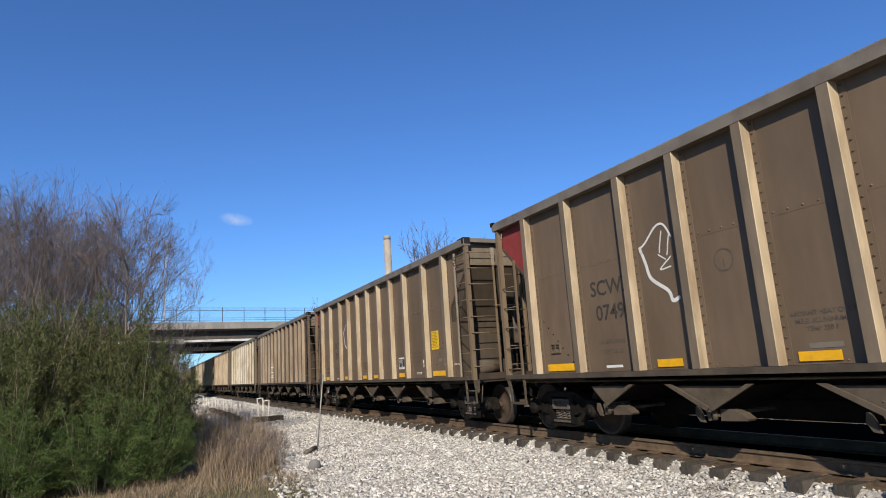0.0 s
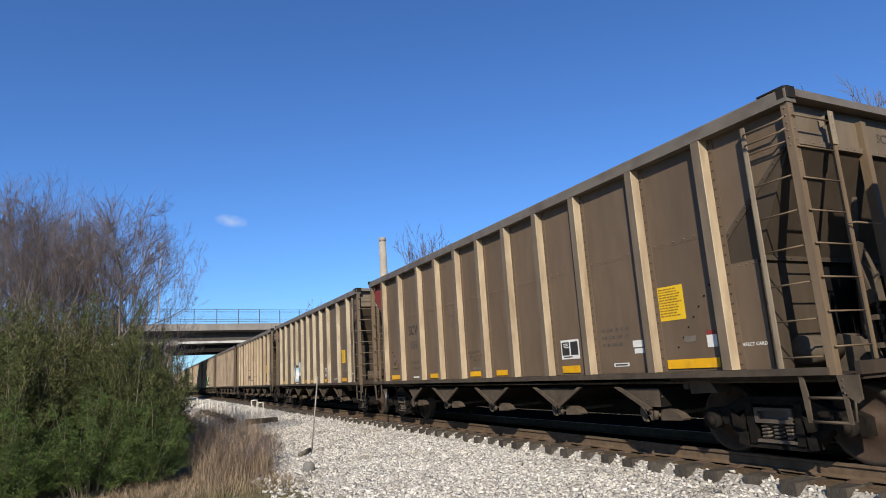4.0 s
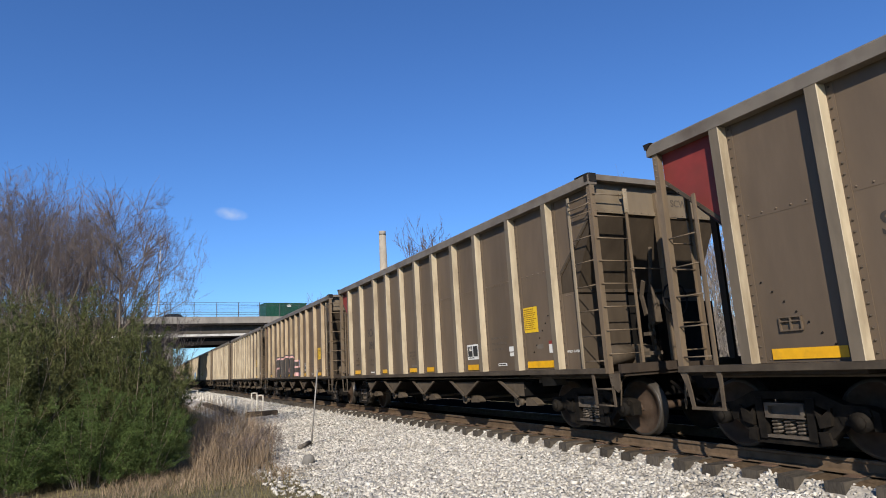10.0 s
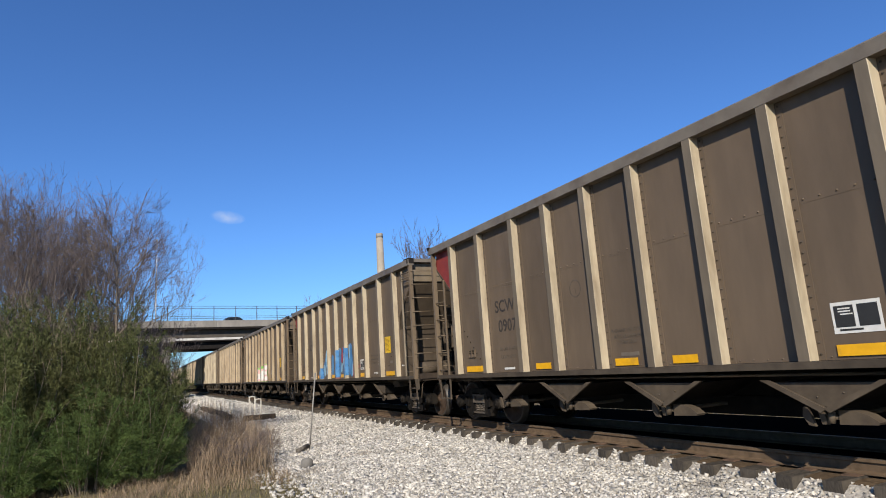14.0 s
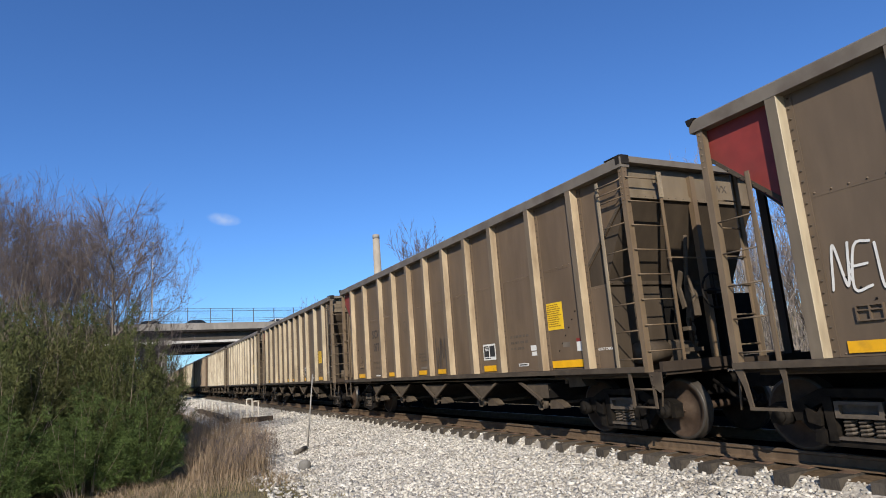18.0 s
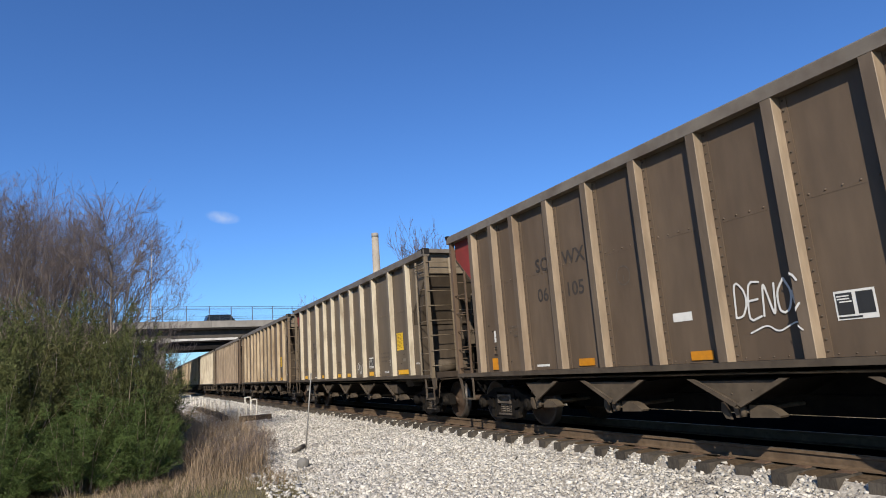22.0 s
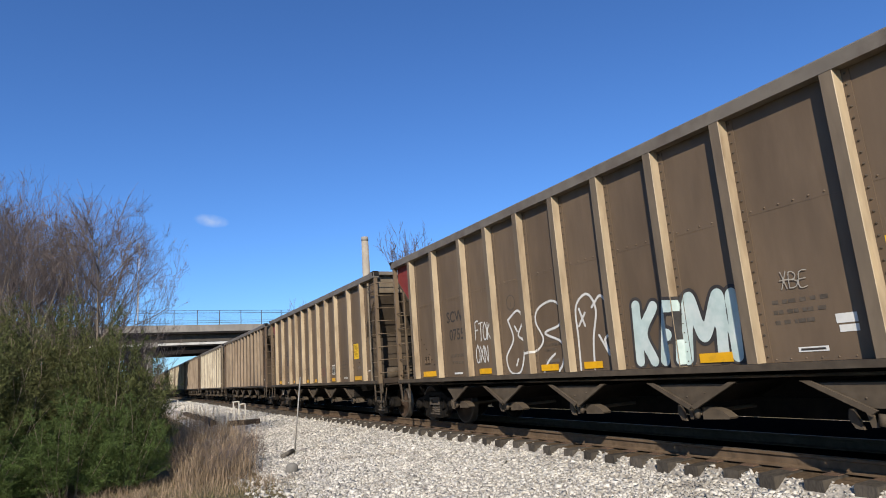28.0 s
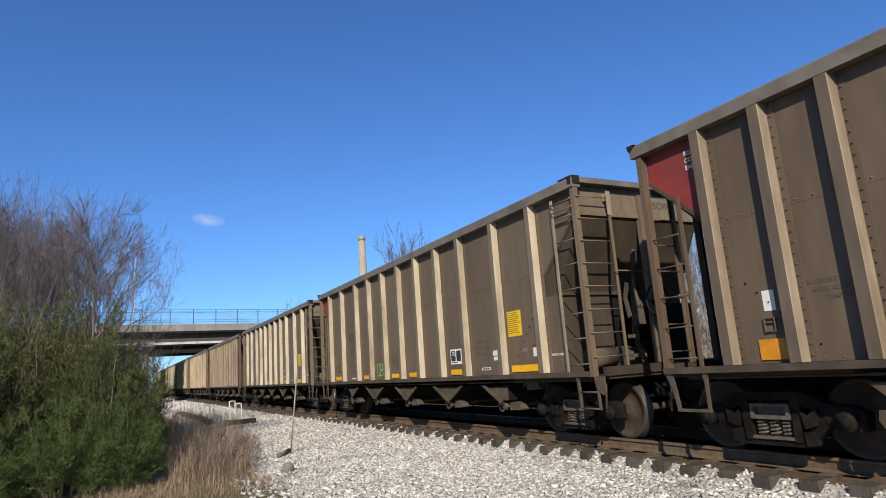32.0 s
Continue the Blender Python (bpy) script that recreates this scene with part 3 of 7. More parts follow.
def hopper_mesh(cut=0):
    """One discharge pocket: slope sheets in a V with closed sides and folded edges; cut 1 or -1: upright on that side."""
    bm = bmesh.new()
    zt, zb, half = 0.90, 0.60, 0.64
    left, right = (-0.36 if cut < 0 else -half), (0.16 if cut > 0 else half)
    o = [(left, zt), (right, zt), (0.16 if cut > 0 else 0.06, zb + 0.04), (-0.06, zb + 0.04)]
    for y0, y1 in ((-1.45, -0.18), (0.18, 1.45)):
        extrude(bm, o, 1, y0, y1)
    # folded edges stand out a little from the side plate
    for x in ([left] if cut > 0 else [right] if cut < 0 else [left, right]):
        w = 0.10 if x < 0 else -0.10
        extrude(bm, [(x - w, zt + 0.03), (x + w * 0.15, zt + 0.03), (w * 0.15, zb + 0.02), (-w * 0.5, zb - 0.02)], 1, -1.515, -1.475)
    # the sheets that face along the car get near-black steel: painted shade
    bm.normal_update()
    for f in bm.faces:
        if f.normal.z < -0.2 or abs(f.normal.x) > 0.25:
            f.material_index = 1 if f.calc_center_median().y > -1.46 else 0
    for px, pz in ((-0.1, 0.74), (0.2, 0.79)):
        rivet(bm, px, -1.45, pz, 0.014, 0.016)
    return mesh_of(bm, "hopper_pocket")


def door_mesh():
    """Discharge gate below the pocket: a hooked lug, a hinge strap and a rounded gate end."""
    bm = bmesh.new()
    for s in (-1, 1):
        extrude(bm, [(-0.34, 0.62), (-0.29, 0.62), (-0.25, 0.50), (-0.22, 0.41), (-0.30, 0.42), (-0.36, 0.52)], 1, s * 1.36 - 0.02, s * 1.36 + 0.02)
        extrude(bm, [(-0.16, 0.60), (-0.10, 0.60), (-0.06, 0.44), (-0.13, 0.44)], 1, s * 1.38 - 0.02, s * 1.38 + 0.02)
        extrude(bm, [(0.05, 0.60), (0.22, 0.595), (0.36, 0.55), (0.46, 0.48), (0.44, 0.455), (0.04, 0.44)], 1, s * 1.26 - 0.10, s * 1.26 + 0.06)
        tube(bm, [(-0.02, s * 1.40, 0.46), (0.0, s * 1.40, 0.58)], 0.04, 6)
    tube(bm, [(0, -1.38, 0.52), (0, 1.38, 0.52)], 0.03, 6)
    return mesh_of(bm, "discharge_door")


def hopper_car(kind):
    """One empty-built coal hopper; x forward, its middle over the origin, wheels on z = 0."""
    body, stakem, fit = PAINT[kind], STAKE[kind], FITTING[kind]
    ribs = RIBS_OLD if kind == "brown" else RIBS_NEW
    car = thing("hopper_car", (0, 0, 0))
    # near and far side sheets, bay by bay
    cuts = ribs[::-1]
    for a, b in zip(cuts, cuts[1:]):
        w = round(b - a, 3)
        me = once(("panel", w, kind), panel_mesh, 0.0, w, True)
        piece("side_panel", me, body, car, at=(a, 0, 0))
    for s in (-1, 1):
        lab = "red end panel" if s < 0 else ""
        piece("end_bay_panel", once(("endbay", s, kind), end_panel_mesh, s), [body, SILL, RED], car, lab)
    bm = bmesh.new()
    extrude(bm, [(-6.2, Z_SILL), (6.2, Z_SILL), (6.2, 2.7), (7.27, 3.72), (7.27, Z_CHORD), (-7.27, Z_CHORD), (-7.27, 3.72), (-6.2, 2.7)], 1, Y_SHEET - 0.012, Y_SHEET)
    part("side_sheet", bm, body, car)
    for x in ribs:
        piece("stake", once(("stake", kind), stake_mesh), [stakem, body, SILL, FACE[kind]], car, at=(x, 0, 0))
    bm = bmesh.new()
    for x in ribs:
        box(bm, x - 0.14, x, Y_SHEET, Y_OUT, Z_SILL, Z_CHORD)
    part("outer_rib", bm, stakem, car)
    # top chord, side sill
    for s in (-1, 1):
        bm = bmesh.new()
        o = [(s * (Y_OUT + 0.005), Z_CHORD), (s * (Y_OUT + 0.005), Z_TOP - 0.03), (s * (Y_OUT - 0.03), Z_TOP), (s * (Y_SHEET - 0.03), Z_TOP), (s * (Y_SHEET - 0.03), Z_CHORD)]
        extrude(bm, o, 0, -7.42, 7.42)
        if s < 0:
            extrude(bm, [(-7.455, Z_TOP + 0.012), (-7.34, Z_TOP + 0.012), (-7.30, Z_TOP + 0.002), (-7.40, Z_CHORD + 0.10), (-7.43, Z_CHORD + 0.11)], 1, -Y_OUT - 0.02, -Y_OUT + 0.08, 1)
            extrude(bm, [(7.31, -Y_OUT - 0.006), (7.40, -Y_OUT - 0.006), (7.436, -Y_OUT + 0.03), (7.436, -Y_SHEET + 0.02), (7.35, -Y_SHEET + 0.02)], 2, Z_CHORD + 0.05, Z_TOP + 0.010, 1)
            box(bm, 7.05, 7.40, -Y_OUT + 0.01, -Y_SHEET + 0.02, Z_TOP, Z_TOP + 0.018, 1)
        part("top_chord", bm, [CHORD, DARK], car)
        bm = bmesh.new()
        o = [(s * Y_OUT, Z_SILL - 0.085), (s * Y_OUT, Z_SILL - 0.004), (s * (Y_SHEET - 0.02), Z_SILL - 0.004), (s * (Y_SHEET - 0.02), Z_SILL - 0.085)]
        extrude(bm, o, 0, -7.34, 7.34)
        part("side_sill", bm, SILL, car)
    for s in (-1, 1):
        # end chord, upright end sheet and slope sheet
        bm = bmesh.new()
        box(bm, min(s * 7.27, s * 7.42), max(s * 7.27, s * 7.42), -Y_SHEET + 0.03, Y_SHEET - 0.03, (Z_TOP - 0.10) if s > 0 else (Z_CHORD - 0.02), Z_TOP - 0.002)
        part("end_chord", bm, CHORD, car)
        bm = bmesh.new()
        box(bm, min(s * 7.255, s * 7.27), max(s * 7.255, s * 7.27), -Y_SHEET + 0.012, Y_SHEET - 0.012, 3.72, (Z_TOP - 0.10) if s > 0 else (Z_CHORD - 0.02))
        box(bm, min(s * 7.27, s * 7.30), max(s * 7.27, s * 7.30), -Y_SHEET + 0.012, Y_SHEET - 0.012, 3.72, 3.79)
        if s > 0:
            for i in range(18):
                rivet(bm, 7.30, -1.4 + i * 0.165, 3.755, 0.014, 0.018, 0)
        part("end_sheet", bm, ENDSHEET if s > 0 else body, car)
        bm = bmesh.new()
        if s > 0:
            plate(bm, [(7.26, -1.46, 3.73), (7.26, 1.46, 3.73), (6.63, 1.46, 2.47), (6.63, -1.46, 2.47)], 0.014)
            extrude(bm, [(7.24, 3.70), (6.62, 2.46), (6.16, 2.46), (6.16, 2.76)], 1, -1.455, -1.441)
            extrude(bm, [(7.24, 3.70), (6.62, 2.46), (6.16, 2.46), (6.16, 2.76)], 1, 1.441, 1.455)
        else:
            plate(bm, [(-7.26, -1.46, 3.73), (-7.26, 1.46, 3.73), (-6.22, 1.46, 2.70), (-6.22, -1.46, 2.70)], 0.014)
        plate(bm, [(s * 6.22, -1.46, 2.70), (s * 6.22, 1.46, 2.70), (s * 4.95, 1.46, 1.10), (s * 4.95, -1.46, 1.10)], 0.014)
        part("slope_sheet", bm, SLOPE if s > 0 else GRIMY_SHADE, car)
        # shear plate over the truck, end sill, coupler
        bm = bmesh.new()
        xp = 7.60 if s > 0 else 7.36
        box(bm, min(s * 4.95, s * xp), max(s * 4.95, s * xp), -1.46, 1.46, 1.0, 1.05)
        extrude(bm, [(-1.55, 1.05), (1.55, 1.05), (1.55, 1.19), (-1.55, 1.19)], 0, s * (xp - 0.02), s * (xp + 0.04))
        part("end_platform", bm, GRIMY_SHADE, car)
        bm = bmesh.new()
        tube(bm, [(s * 7.2, 0, 0.86), (s * 7.85, 0, 0.86)], 0.085, 8)
        extrude(bm, [(s * 7.78, -0.14), (s * 8.09, -0.18), (s * 8.085, 0.02), (s * 7.95, 0.05), (s * 8.085, 0.10), (s * 8.0, 0.19), (s * 7.78, 0.13)], 2, 0.74, 1.0)
        tube(bm, [(s * 7.4, -0.3, 0.85), (s * 7.75, -0.32, 0.62), (s * 8.0, -0.25, 0.5), (s * 8.08, -0.16, 0.62)], 0.028, 6)
        part("coupler", bm, CAST, car)
        # corner posts, and the ladders' inner stiles
        for y in (-1, 1):
            bm = bmesh.new()
            xa, xb = (7.32, 7.41) if s > 0 else (-7.34, -7.25)
            # an angle: one leg along the side, one across the end
            extrude(bm, [(xa, y * 1.60), (xb, y * 1.60), (xb, y * 1.50), (xb - s * 0.02, y * 1.50), (xb - s * 0.02, y * 1.58), (xa if s > 0 else xb + 0.09, y * 1.58)], 2, 1.05, Z_CHORD) if s > 0 else box(bm, xa, xb, min(y * 1.50, y * 1.60), max(y * 1.50, y * 1.60), 1.05, Z_CHORD)
            if y < 0:
                for i in range(6):
                    rivet(bm, (xa + xb) / 2, -1.60, 4.1 - i * 0.09, 0.014, 0.016)
                for i in range(6):
                    rivet(bm, 7.41, -1.55, 4.1 - i * 0.13, 0.014, 0.016, 0) if s > 0 else None
            part("corner_post", bm, fit, car)
        side = new("side_ladder")
        side.parent = car
        xs = 6.78 if s > 0 else -6.72
        bm = bmesh.new()
        top = 4.08 if s > 0 else 3.42
        box(bm, xs - 0.028, xs + 0.028, -1.60, -1.575, 1.05, top)
        box(bm, xs - 0.028, xs - 0.016, -1.60, -1.54, 1.05, top)
        part("stile", bm, RAILS if s > 0 and kind != "brown" else fit, side)
        ladder(side, fit, (xs, -1.57, 1.25), (xs, -1.57, 3.72 if s > 0 else 2.9), ((7.36 if s > 0 else -7.29) - xs, 0, 0), 7 if s > 0 else 5)
        if s > 0:
            for z in (4.0, 3.86):
                bm = bmesh.new()
                tube(bm, [(xs, -1.57, z), (xs + 0.04, -1.64, z - 0.03), (7.28, -1.64, z - 0.03), (7.36, -1.57, z + 0.02)], 0.013, 5)
                part("grab_iron", bm, fit, side)
            bm = bmesh.new()
            tube(bm, [(7.44, -0.95, 2.73), (7.52, -0.93, 2.73), (7.52, 0.72, 2.73), (7.44, 0.74, 2.73)], 0.012, 5)

            part("handhold", bm, fit, side)
        end = new("end_ladder")
        end.parent = car
        xe = 7.43 if s > 0 else -7.36
        yi = -0.86 if s > 0 else -0.98
        bm = bmesh.new()
        box(bm, min(xe, xe + s * 0.02), max(xe, xe + s * 0.02), yi - 0.05, yi, 1.19, 4.1)
        box(bm, min(xe - s * 0.05, xe), max(xe - s * 0.05, xe), yi - 0.012, yi, 1.19, 4.1)
        part("stile", bm, fit, end)
        if s > 0:
            bm = bmesh.new()
            box(bm, xe + 0.021, xe + 0.033, yi - 0.075, yi + 0.015, 3.70, 4.12)
            box(bm, 7.30, xe, yi - 0.012, yi, 3.98, 4.10)
            for z in (3.76, 3.86, 3.96, 4.06):
                rivet(bm, xe + 0.033, yi - 0.03, z, 0.018, 0.012, 0)
            part("bracket", bm, RAILS, end)
        ladder(end, fit, (xe, -1.57, 1.35), (xe, -1.57, 4.0), (0, yi + 1.55, 0), 8)
        # end posts between slope sheet and platform
        for y in ((-0.02,) if s > 0 else (-0.55, 0.55)):
            bm = bmesh.new()
            w = 0.05 if s > 0 else 0.028
            box(bm, min(s * 7.24, s * 7.34), max(s * 7.24, s * 7.34), y - w, y + w, 1.19, Z_CHORD - 0.02)
            part("end_post", bm, fit if s > 0 else GRIMY_SHADE, car)
        if kind == "brown" and s > 0:
            for y in (-0.80, -0.18):
                bm = bmesh.new()
                box(bm, 7.30, 7.36, y - 0.035, y + 0.035, 2.2, Z_CHORD - 0.02)
                part("end_post", bm, fit, car)
            bm = bmesh.new()
            plate(bm, [(7.38, -0.30, 3.75), (7.38, -0.20, 3.70), (7.38, -0.72, 2.55), (7.38, -0.82, 2.60)], 0.02)
            part("diagonal_brace", bm, fit, car)
        # air hose, and the lever that lifts the coupler's lock
        bm = bmesh.new()
        hose = [Vector((s * (7.42 + 0.62 * math.sin(1.57 * k / 8)), 0.35 - 0.03 * k, 0.80 - 0.42 * math.sin(3.1416 * k / 10))) for k in range(9)]
        tube(bm, hose, 0.026, 6)
        tube(bm, [hose[0], hose[0] + Vector((-s * 0.25, 0.02, 0.12))], 0.034, 6)
        part("air_hose", bm, DARK, car, "black rubber air hose")
        bm = bmesh.new()
        tube(bm, [(s * 7.44, -1.45, 0.55), (s * 7.44, -1.40, 0.92), (s * 7.46, -1.30, 1.0), (s * 7.46, -0.3, 1.0), (s * 7.7, -0.08, 1.06)], 0.016, 5)
        part("cut_lever", bm, HOPPER, car)
        # corner plate and sill steps
        bm = bmesh.new()
        if s > 0:
            extrude(bm, [(7.40, 1.05), (7.63, 1.05), (7.63, 0.80), (7.58, 0.76), (7.43, 0.86)], 1, -1.60, -1.575)
            for z in (1.0, 0.93, 0.86):
                rivet(bm, 7.46, -1.60, z, 0.016, 0.016)
            extrude(bm, [(6.97, 1.05), (7.02, 1.05), (7.05, 0.84), (7.05, 0.54), (7.005, 0.54)], 1, -1.60, -1.575)
            extrude(bm, [(7.43, 0.88), (7.48, 0.86), (7.49, 0.54), (7.45, 0.54)], 1, -1.60, -1.575)
            for z in (0.555, 0.81):
                tube(bm, [(7.02, -1.585, z), (7.46, -1.585, z)], 0.016, 5)
        else:
            extrude(bm, [(-7.33, 1.05), (-7.22, 1.05), (-7.18, 0.86), (-7.14, 0.57), (-7.19, 0.57), (-7.24, 0.84)], 1, -1.60, -1.575)
            extrude(bm, [(-6.74, 1.05), (-6.66, 1.05), (-6.67, 0.57), (-6.71, 0.57), (-6.71, 0.92)], 1, -1.60, -1.575)
            box(bm, -7.19, -6.67, -1.61, -1.565, 0.565, 0.60)
        part("sill_step", bm, HOPPER, car)
        truck(car, s * TRUCK_X)
    # lower bulkhead, its side wings, and the hand brake at the leading end
    bm = bmesh.new()
    box(bm, 6.154, 6.62, -Y_SHEET, -Y_SHEET + 0.012, 1.05, 2.46)
    for x in (6.24, 6.35, 6.46, 6.57):
        rivet(bm, x, -Y_SHEET, 2.42, 0.013, 0.016)
    part("wing_panel", bm, body, car)
    bm = bmesh.new()
    box(bm, 6.60, 6.62, -Y_SHEET + 0.012, -0.32, 1.05, 2.46)
    box(bm, 6.60, 6.62, 0.42, Y_SHEET - 0.012, 1.05, 2.46)
    box(bm, 6.62, 6.66, -Y_SHEET + 0.012, Y_SHEET - 0.012, 2.44, 2.50)
    plate(bm, [(6.0, -1.46, 2.46), (6.0, 1.46, 2.46), (6.62, 1.46, 2.46), (6.62, -1.46, 2.46)], 0.014)
    for i in range(12):
        rivet(bm, 6.66, -1.4 + 0.25 * i, 2.47, 0.016, 0.02, 0)
    part("bulkhead", bm, SLOPE, car)
    # dark panel and box stand in for the shade behind the gear
    bm = bmesh.new()
    box(bm, 6.56, 6.59, -0.32, 0.42, 1.05, 2.46)
    box(bm, 6.66, 7.25, 0.30, 1.1, 1.19, 2.2)
    part("reservoir_panel", bm, UNDER, car, "sooty panel behind the brake gear, darkened as if in shade")
    bm = bmesh.new()
    tube(bm, [(6.9, -0.1, 1.2), (7.0, -0.12, 2.4), (7.1, -0.1, 3.2)], 0.035, 6)
    tube(bm, [(6.75, -1.12, 1.33), (6.75, -0.55, 1.33)], 0.17, 12)
    extrude(bm, [(6.75, 1.05), (7.2, 1.05), (7.1, 1.45), (6.85, 1.5)], 1, -0.55, -0.25)
    tube(bm, [(7.2, -0.35, 1.3), (7.15, -0.38, 1.8), (7.3, -0.32, 2.15), (7.2, -0.3, 2.5)], 0.03, 6)
    extrude(bm, [(7.15, 1.8), (7.3, 1.85), (7.28, 2.2), (7.2, 2.35)], 1, -0.4, -0.22)
    extrude(bm, [(7.30, 1.95), (7.36, 1.98), (7.30, 2.30), (7.38, 2.52), (7.32, 2.56), (7.24, 2.30)], 1, -0.62, -0.58)
    for k in range(7):
        tube(bm, [(7.34 + 0.012 * (k % 2), -0.48, 1.95 - 0.1 * k), (7.34 - 0.012 * (k % 2), -0.48, 1.86 - 0.1 * k)], 0.018, 5)
    box(bm, 7.28, 7.40, -0.70, -0.40, 1.30, 1.36)
    box(bm, 7.28, 7.40, -0.66, -0.50, 1.62, 1.68)
    part("brake_gear", bm, HOPPER, car, "dusty brake cylinder and levers")
    bm = bmesh.new()
    c = Vector((7.46, -0.03, 2.22))
    ring = [c + Vector((0, 0.28 * math.cos(6.2832 * k / 16), 0.28 * math.sin(6.2832 * k / 16))) for k in range(17)]
    tube(bm, ring, 0.018, 5)
    for k in range(4):
        tube(bm, [c, ring[k * 4]], 0.014, 4)
    tube(bm, [c, c - Vector((0.12, 0, 0))], 0.05, 8)
    part("hand_brake_wheel", bm, DARK, car, "black hand brake wheel")
    # running pockets
    for x, cut in ((-4.48, -1), (-2.37, 0), (-0.10, 0), (2.25, 0), (4.54, 1)):
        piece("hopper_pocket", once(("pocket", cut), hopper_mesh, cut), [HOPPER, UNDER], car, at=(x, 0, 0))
        piece("discharge_door", once("door", door_mesh), HOPPER, car, at=(x, 0, 0))
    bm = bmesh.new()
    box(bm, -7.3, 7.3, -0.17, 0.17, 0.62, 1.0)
    # lower box is added to block light and view below the car
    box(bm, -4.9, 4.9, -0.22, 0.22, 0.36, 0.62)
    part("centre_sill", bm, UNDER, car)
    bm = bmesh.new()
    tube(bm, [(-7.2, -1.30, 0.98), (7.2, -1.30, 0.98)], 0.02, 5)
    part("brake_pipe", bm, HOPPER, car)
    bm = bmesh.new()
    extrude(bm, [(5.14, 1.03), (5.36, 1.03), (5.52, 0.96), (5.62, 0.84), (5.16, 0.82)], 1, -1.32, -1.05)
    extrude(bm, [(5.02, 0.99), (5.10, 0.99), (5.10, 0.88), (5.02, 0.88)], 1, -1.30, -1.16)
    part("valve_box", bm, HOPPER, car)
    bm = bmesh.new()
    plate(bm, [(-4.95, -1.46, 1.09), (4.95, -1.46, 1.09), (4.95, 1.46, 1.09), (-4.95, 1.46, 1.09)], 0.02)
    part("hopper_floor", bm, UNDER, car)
    return car


def mark(parent, name, x0, x1, z0, z1, mat, label="", tilt=0.0, y=None):
    """A thin sheet stuck on the near side."""
    bm = bmesh.new()
    w, h = (x1 - x0) / 2, (z1 - z0) / 2
    box(bm, -w, w, -0.0015, 0.0015, -h, h)
    ob = part(name, bm, mat, parent, label)
    ob.location = ((x0 + x1) / 2, (-Y_SHEET - 0.0035) if y is None else y, (z0 + z1) / 2)
    ob.rotation_euler = (0, radians(tilt), 0)
    return ob


def livery(car, kind):
    """What every car of the kind carries on its near side."""
    tape = ORANGE if kind == "brown" else YELLOW
    rows = [(-5.98, -5.09, 0.125), (4.97, 5.87, 0.125), (2.49, 2.99, 0.12), (-1.0, -0.5, 0.11), (-0.02 + 0.2, 0.62, 0.11), (-3.2, -2.72, 0.11)]
    if kind == "brown":
        rows = [(-5.94, -5.52, 0.24), (5.50, 5.98, 0.13), (-3.1, -2.7, 0.12), (-0.72, -0.35, 0.12), (2.50, 2.98, 0.11)]
    for a, b, h in rows:
        mark(car, "reflector_strip", a, b, 1.175, 1.175 + h, tape, y=-Y_SHEET - 0.0155)
    old = kind == "brown"
    lab = mark(car, "load_label", 1.30 if old else 2.49, 1.72 if old else 3.0, 1.52 if old else 1.41, 1.83 if old else 1.745, WHITE, "white-framed black label")
    bm = bmesh.new()
    box(bm, -0.19 if old else -0.225, -0.02, -0.002, 0, -0.10, 0.13)
    box(bm, 0.02, 0.19 if old else 0.225, -0.002, 0, -0.10, 0.13)
    box(bm, -0.19, 0.05, -0.002, 0, -0.14, -0.12)
    p = part("black_field", bm, BLACK, lab)
    p.location = (0, -0.0025, 0)
    bm = bmesh.new()
    for i, (a, z) in enumerate(((-0.18, 0.09), (-0.18, 0.06), (-0.16, 0.03))):
        box(bm, a, a + 0.13, -0.001, 0, z, z + 0.014)
    p = part("print", bm, WHITE, lab)
    p.location = (0, -0.006, 0)
    sl = mark(car, "small_label", 3.84, 4.18, 1.24, 1.295, WHITE)
    bm = bmesh.new()
    box(bm, -0.14, 0.14, -0.001, 0, -0.012, 0.012)
    part("print", bm, STENCIL, sl).location = (0, -0.0025, 0)
    if kind != "brown":
        sh = mark(car, "notice_sheet", 4.90, 5.40, 1.85, 2.335, SIGN, "yellow notice sheet", 0.0)
        bm = bmesh.new()
        rr = random.Random(8)
        for i in range(11):
            z, a = 0.195 - i * 0.038, -0.20
            while a < 0.10 + 0.08 * rr.random():
                b = a + rr.uniform(0.025, 0.08)
                box(bm, a, b, -0.001, 0, z, z + 0.017)
                a = b + 0.014
        p = part("print", bm, LINEWORK, sh)
        p.location = (0, -0.0025, 0)
        mark(car, "white_label", 4.31, 4.53, 1.52, 1.62, WHITE)
        mark(car, "white_label", 4.33, 4.53, 1.425, 1.50, WHITE)
        w = mark(car, "white_label", 5.70, 5.86, 1.44, 1.60, WHITE)
        mark(car, "red_label", 5.70, 5.86, 1.602, 1.66, RED)
        mark(car, "grey_plate", 5.32, 5.52, 1.53, 1.61, CHORD)
    else:
        mark(car, "paper_tag", 5.47, 5.66, 1.62, 1.87, WHITE)
        mark(car, "grey_plate", 5.46, 5.7, 1.46, 1.58, CHORD)
        mark(car, "paper_tag", -5.81, -5.66, 1.74, 1.98, WHITE)
        mark(car, "small_label", -0.95, -0.62, 1.71, 1.83, WHITE)
    # card box: a small open frame on the rear bay
    bm = bmesh.new()
    for a, b, c, d in ((-0.14, 0.14, -0.085, -0.07), (-0.14, 0.14, 0.07, 0.085), (-0.14, -0.125, -0.085, 0.085), (0.125, 0.14, -0.085, 0.085), (-0.008, 0.008, -0.085, 0.07), (-0.14, 0.14, 0.02, 0.03)):
        box(bm, a, b, -0.03, 0, c, d)
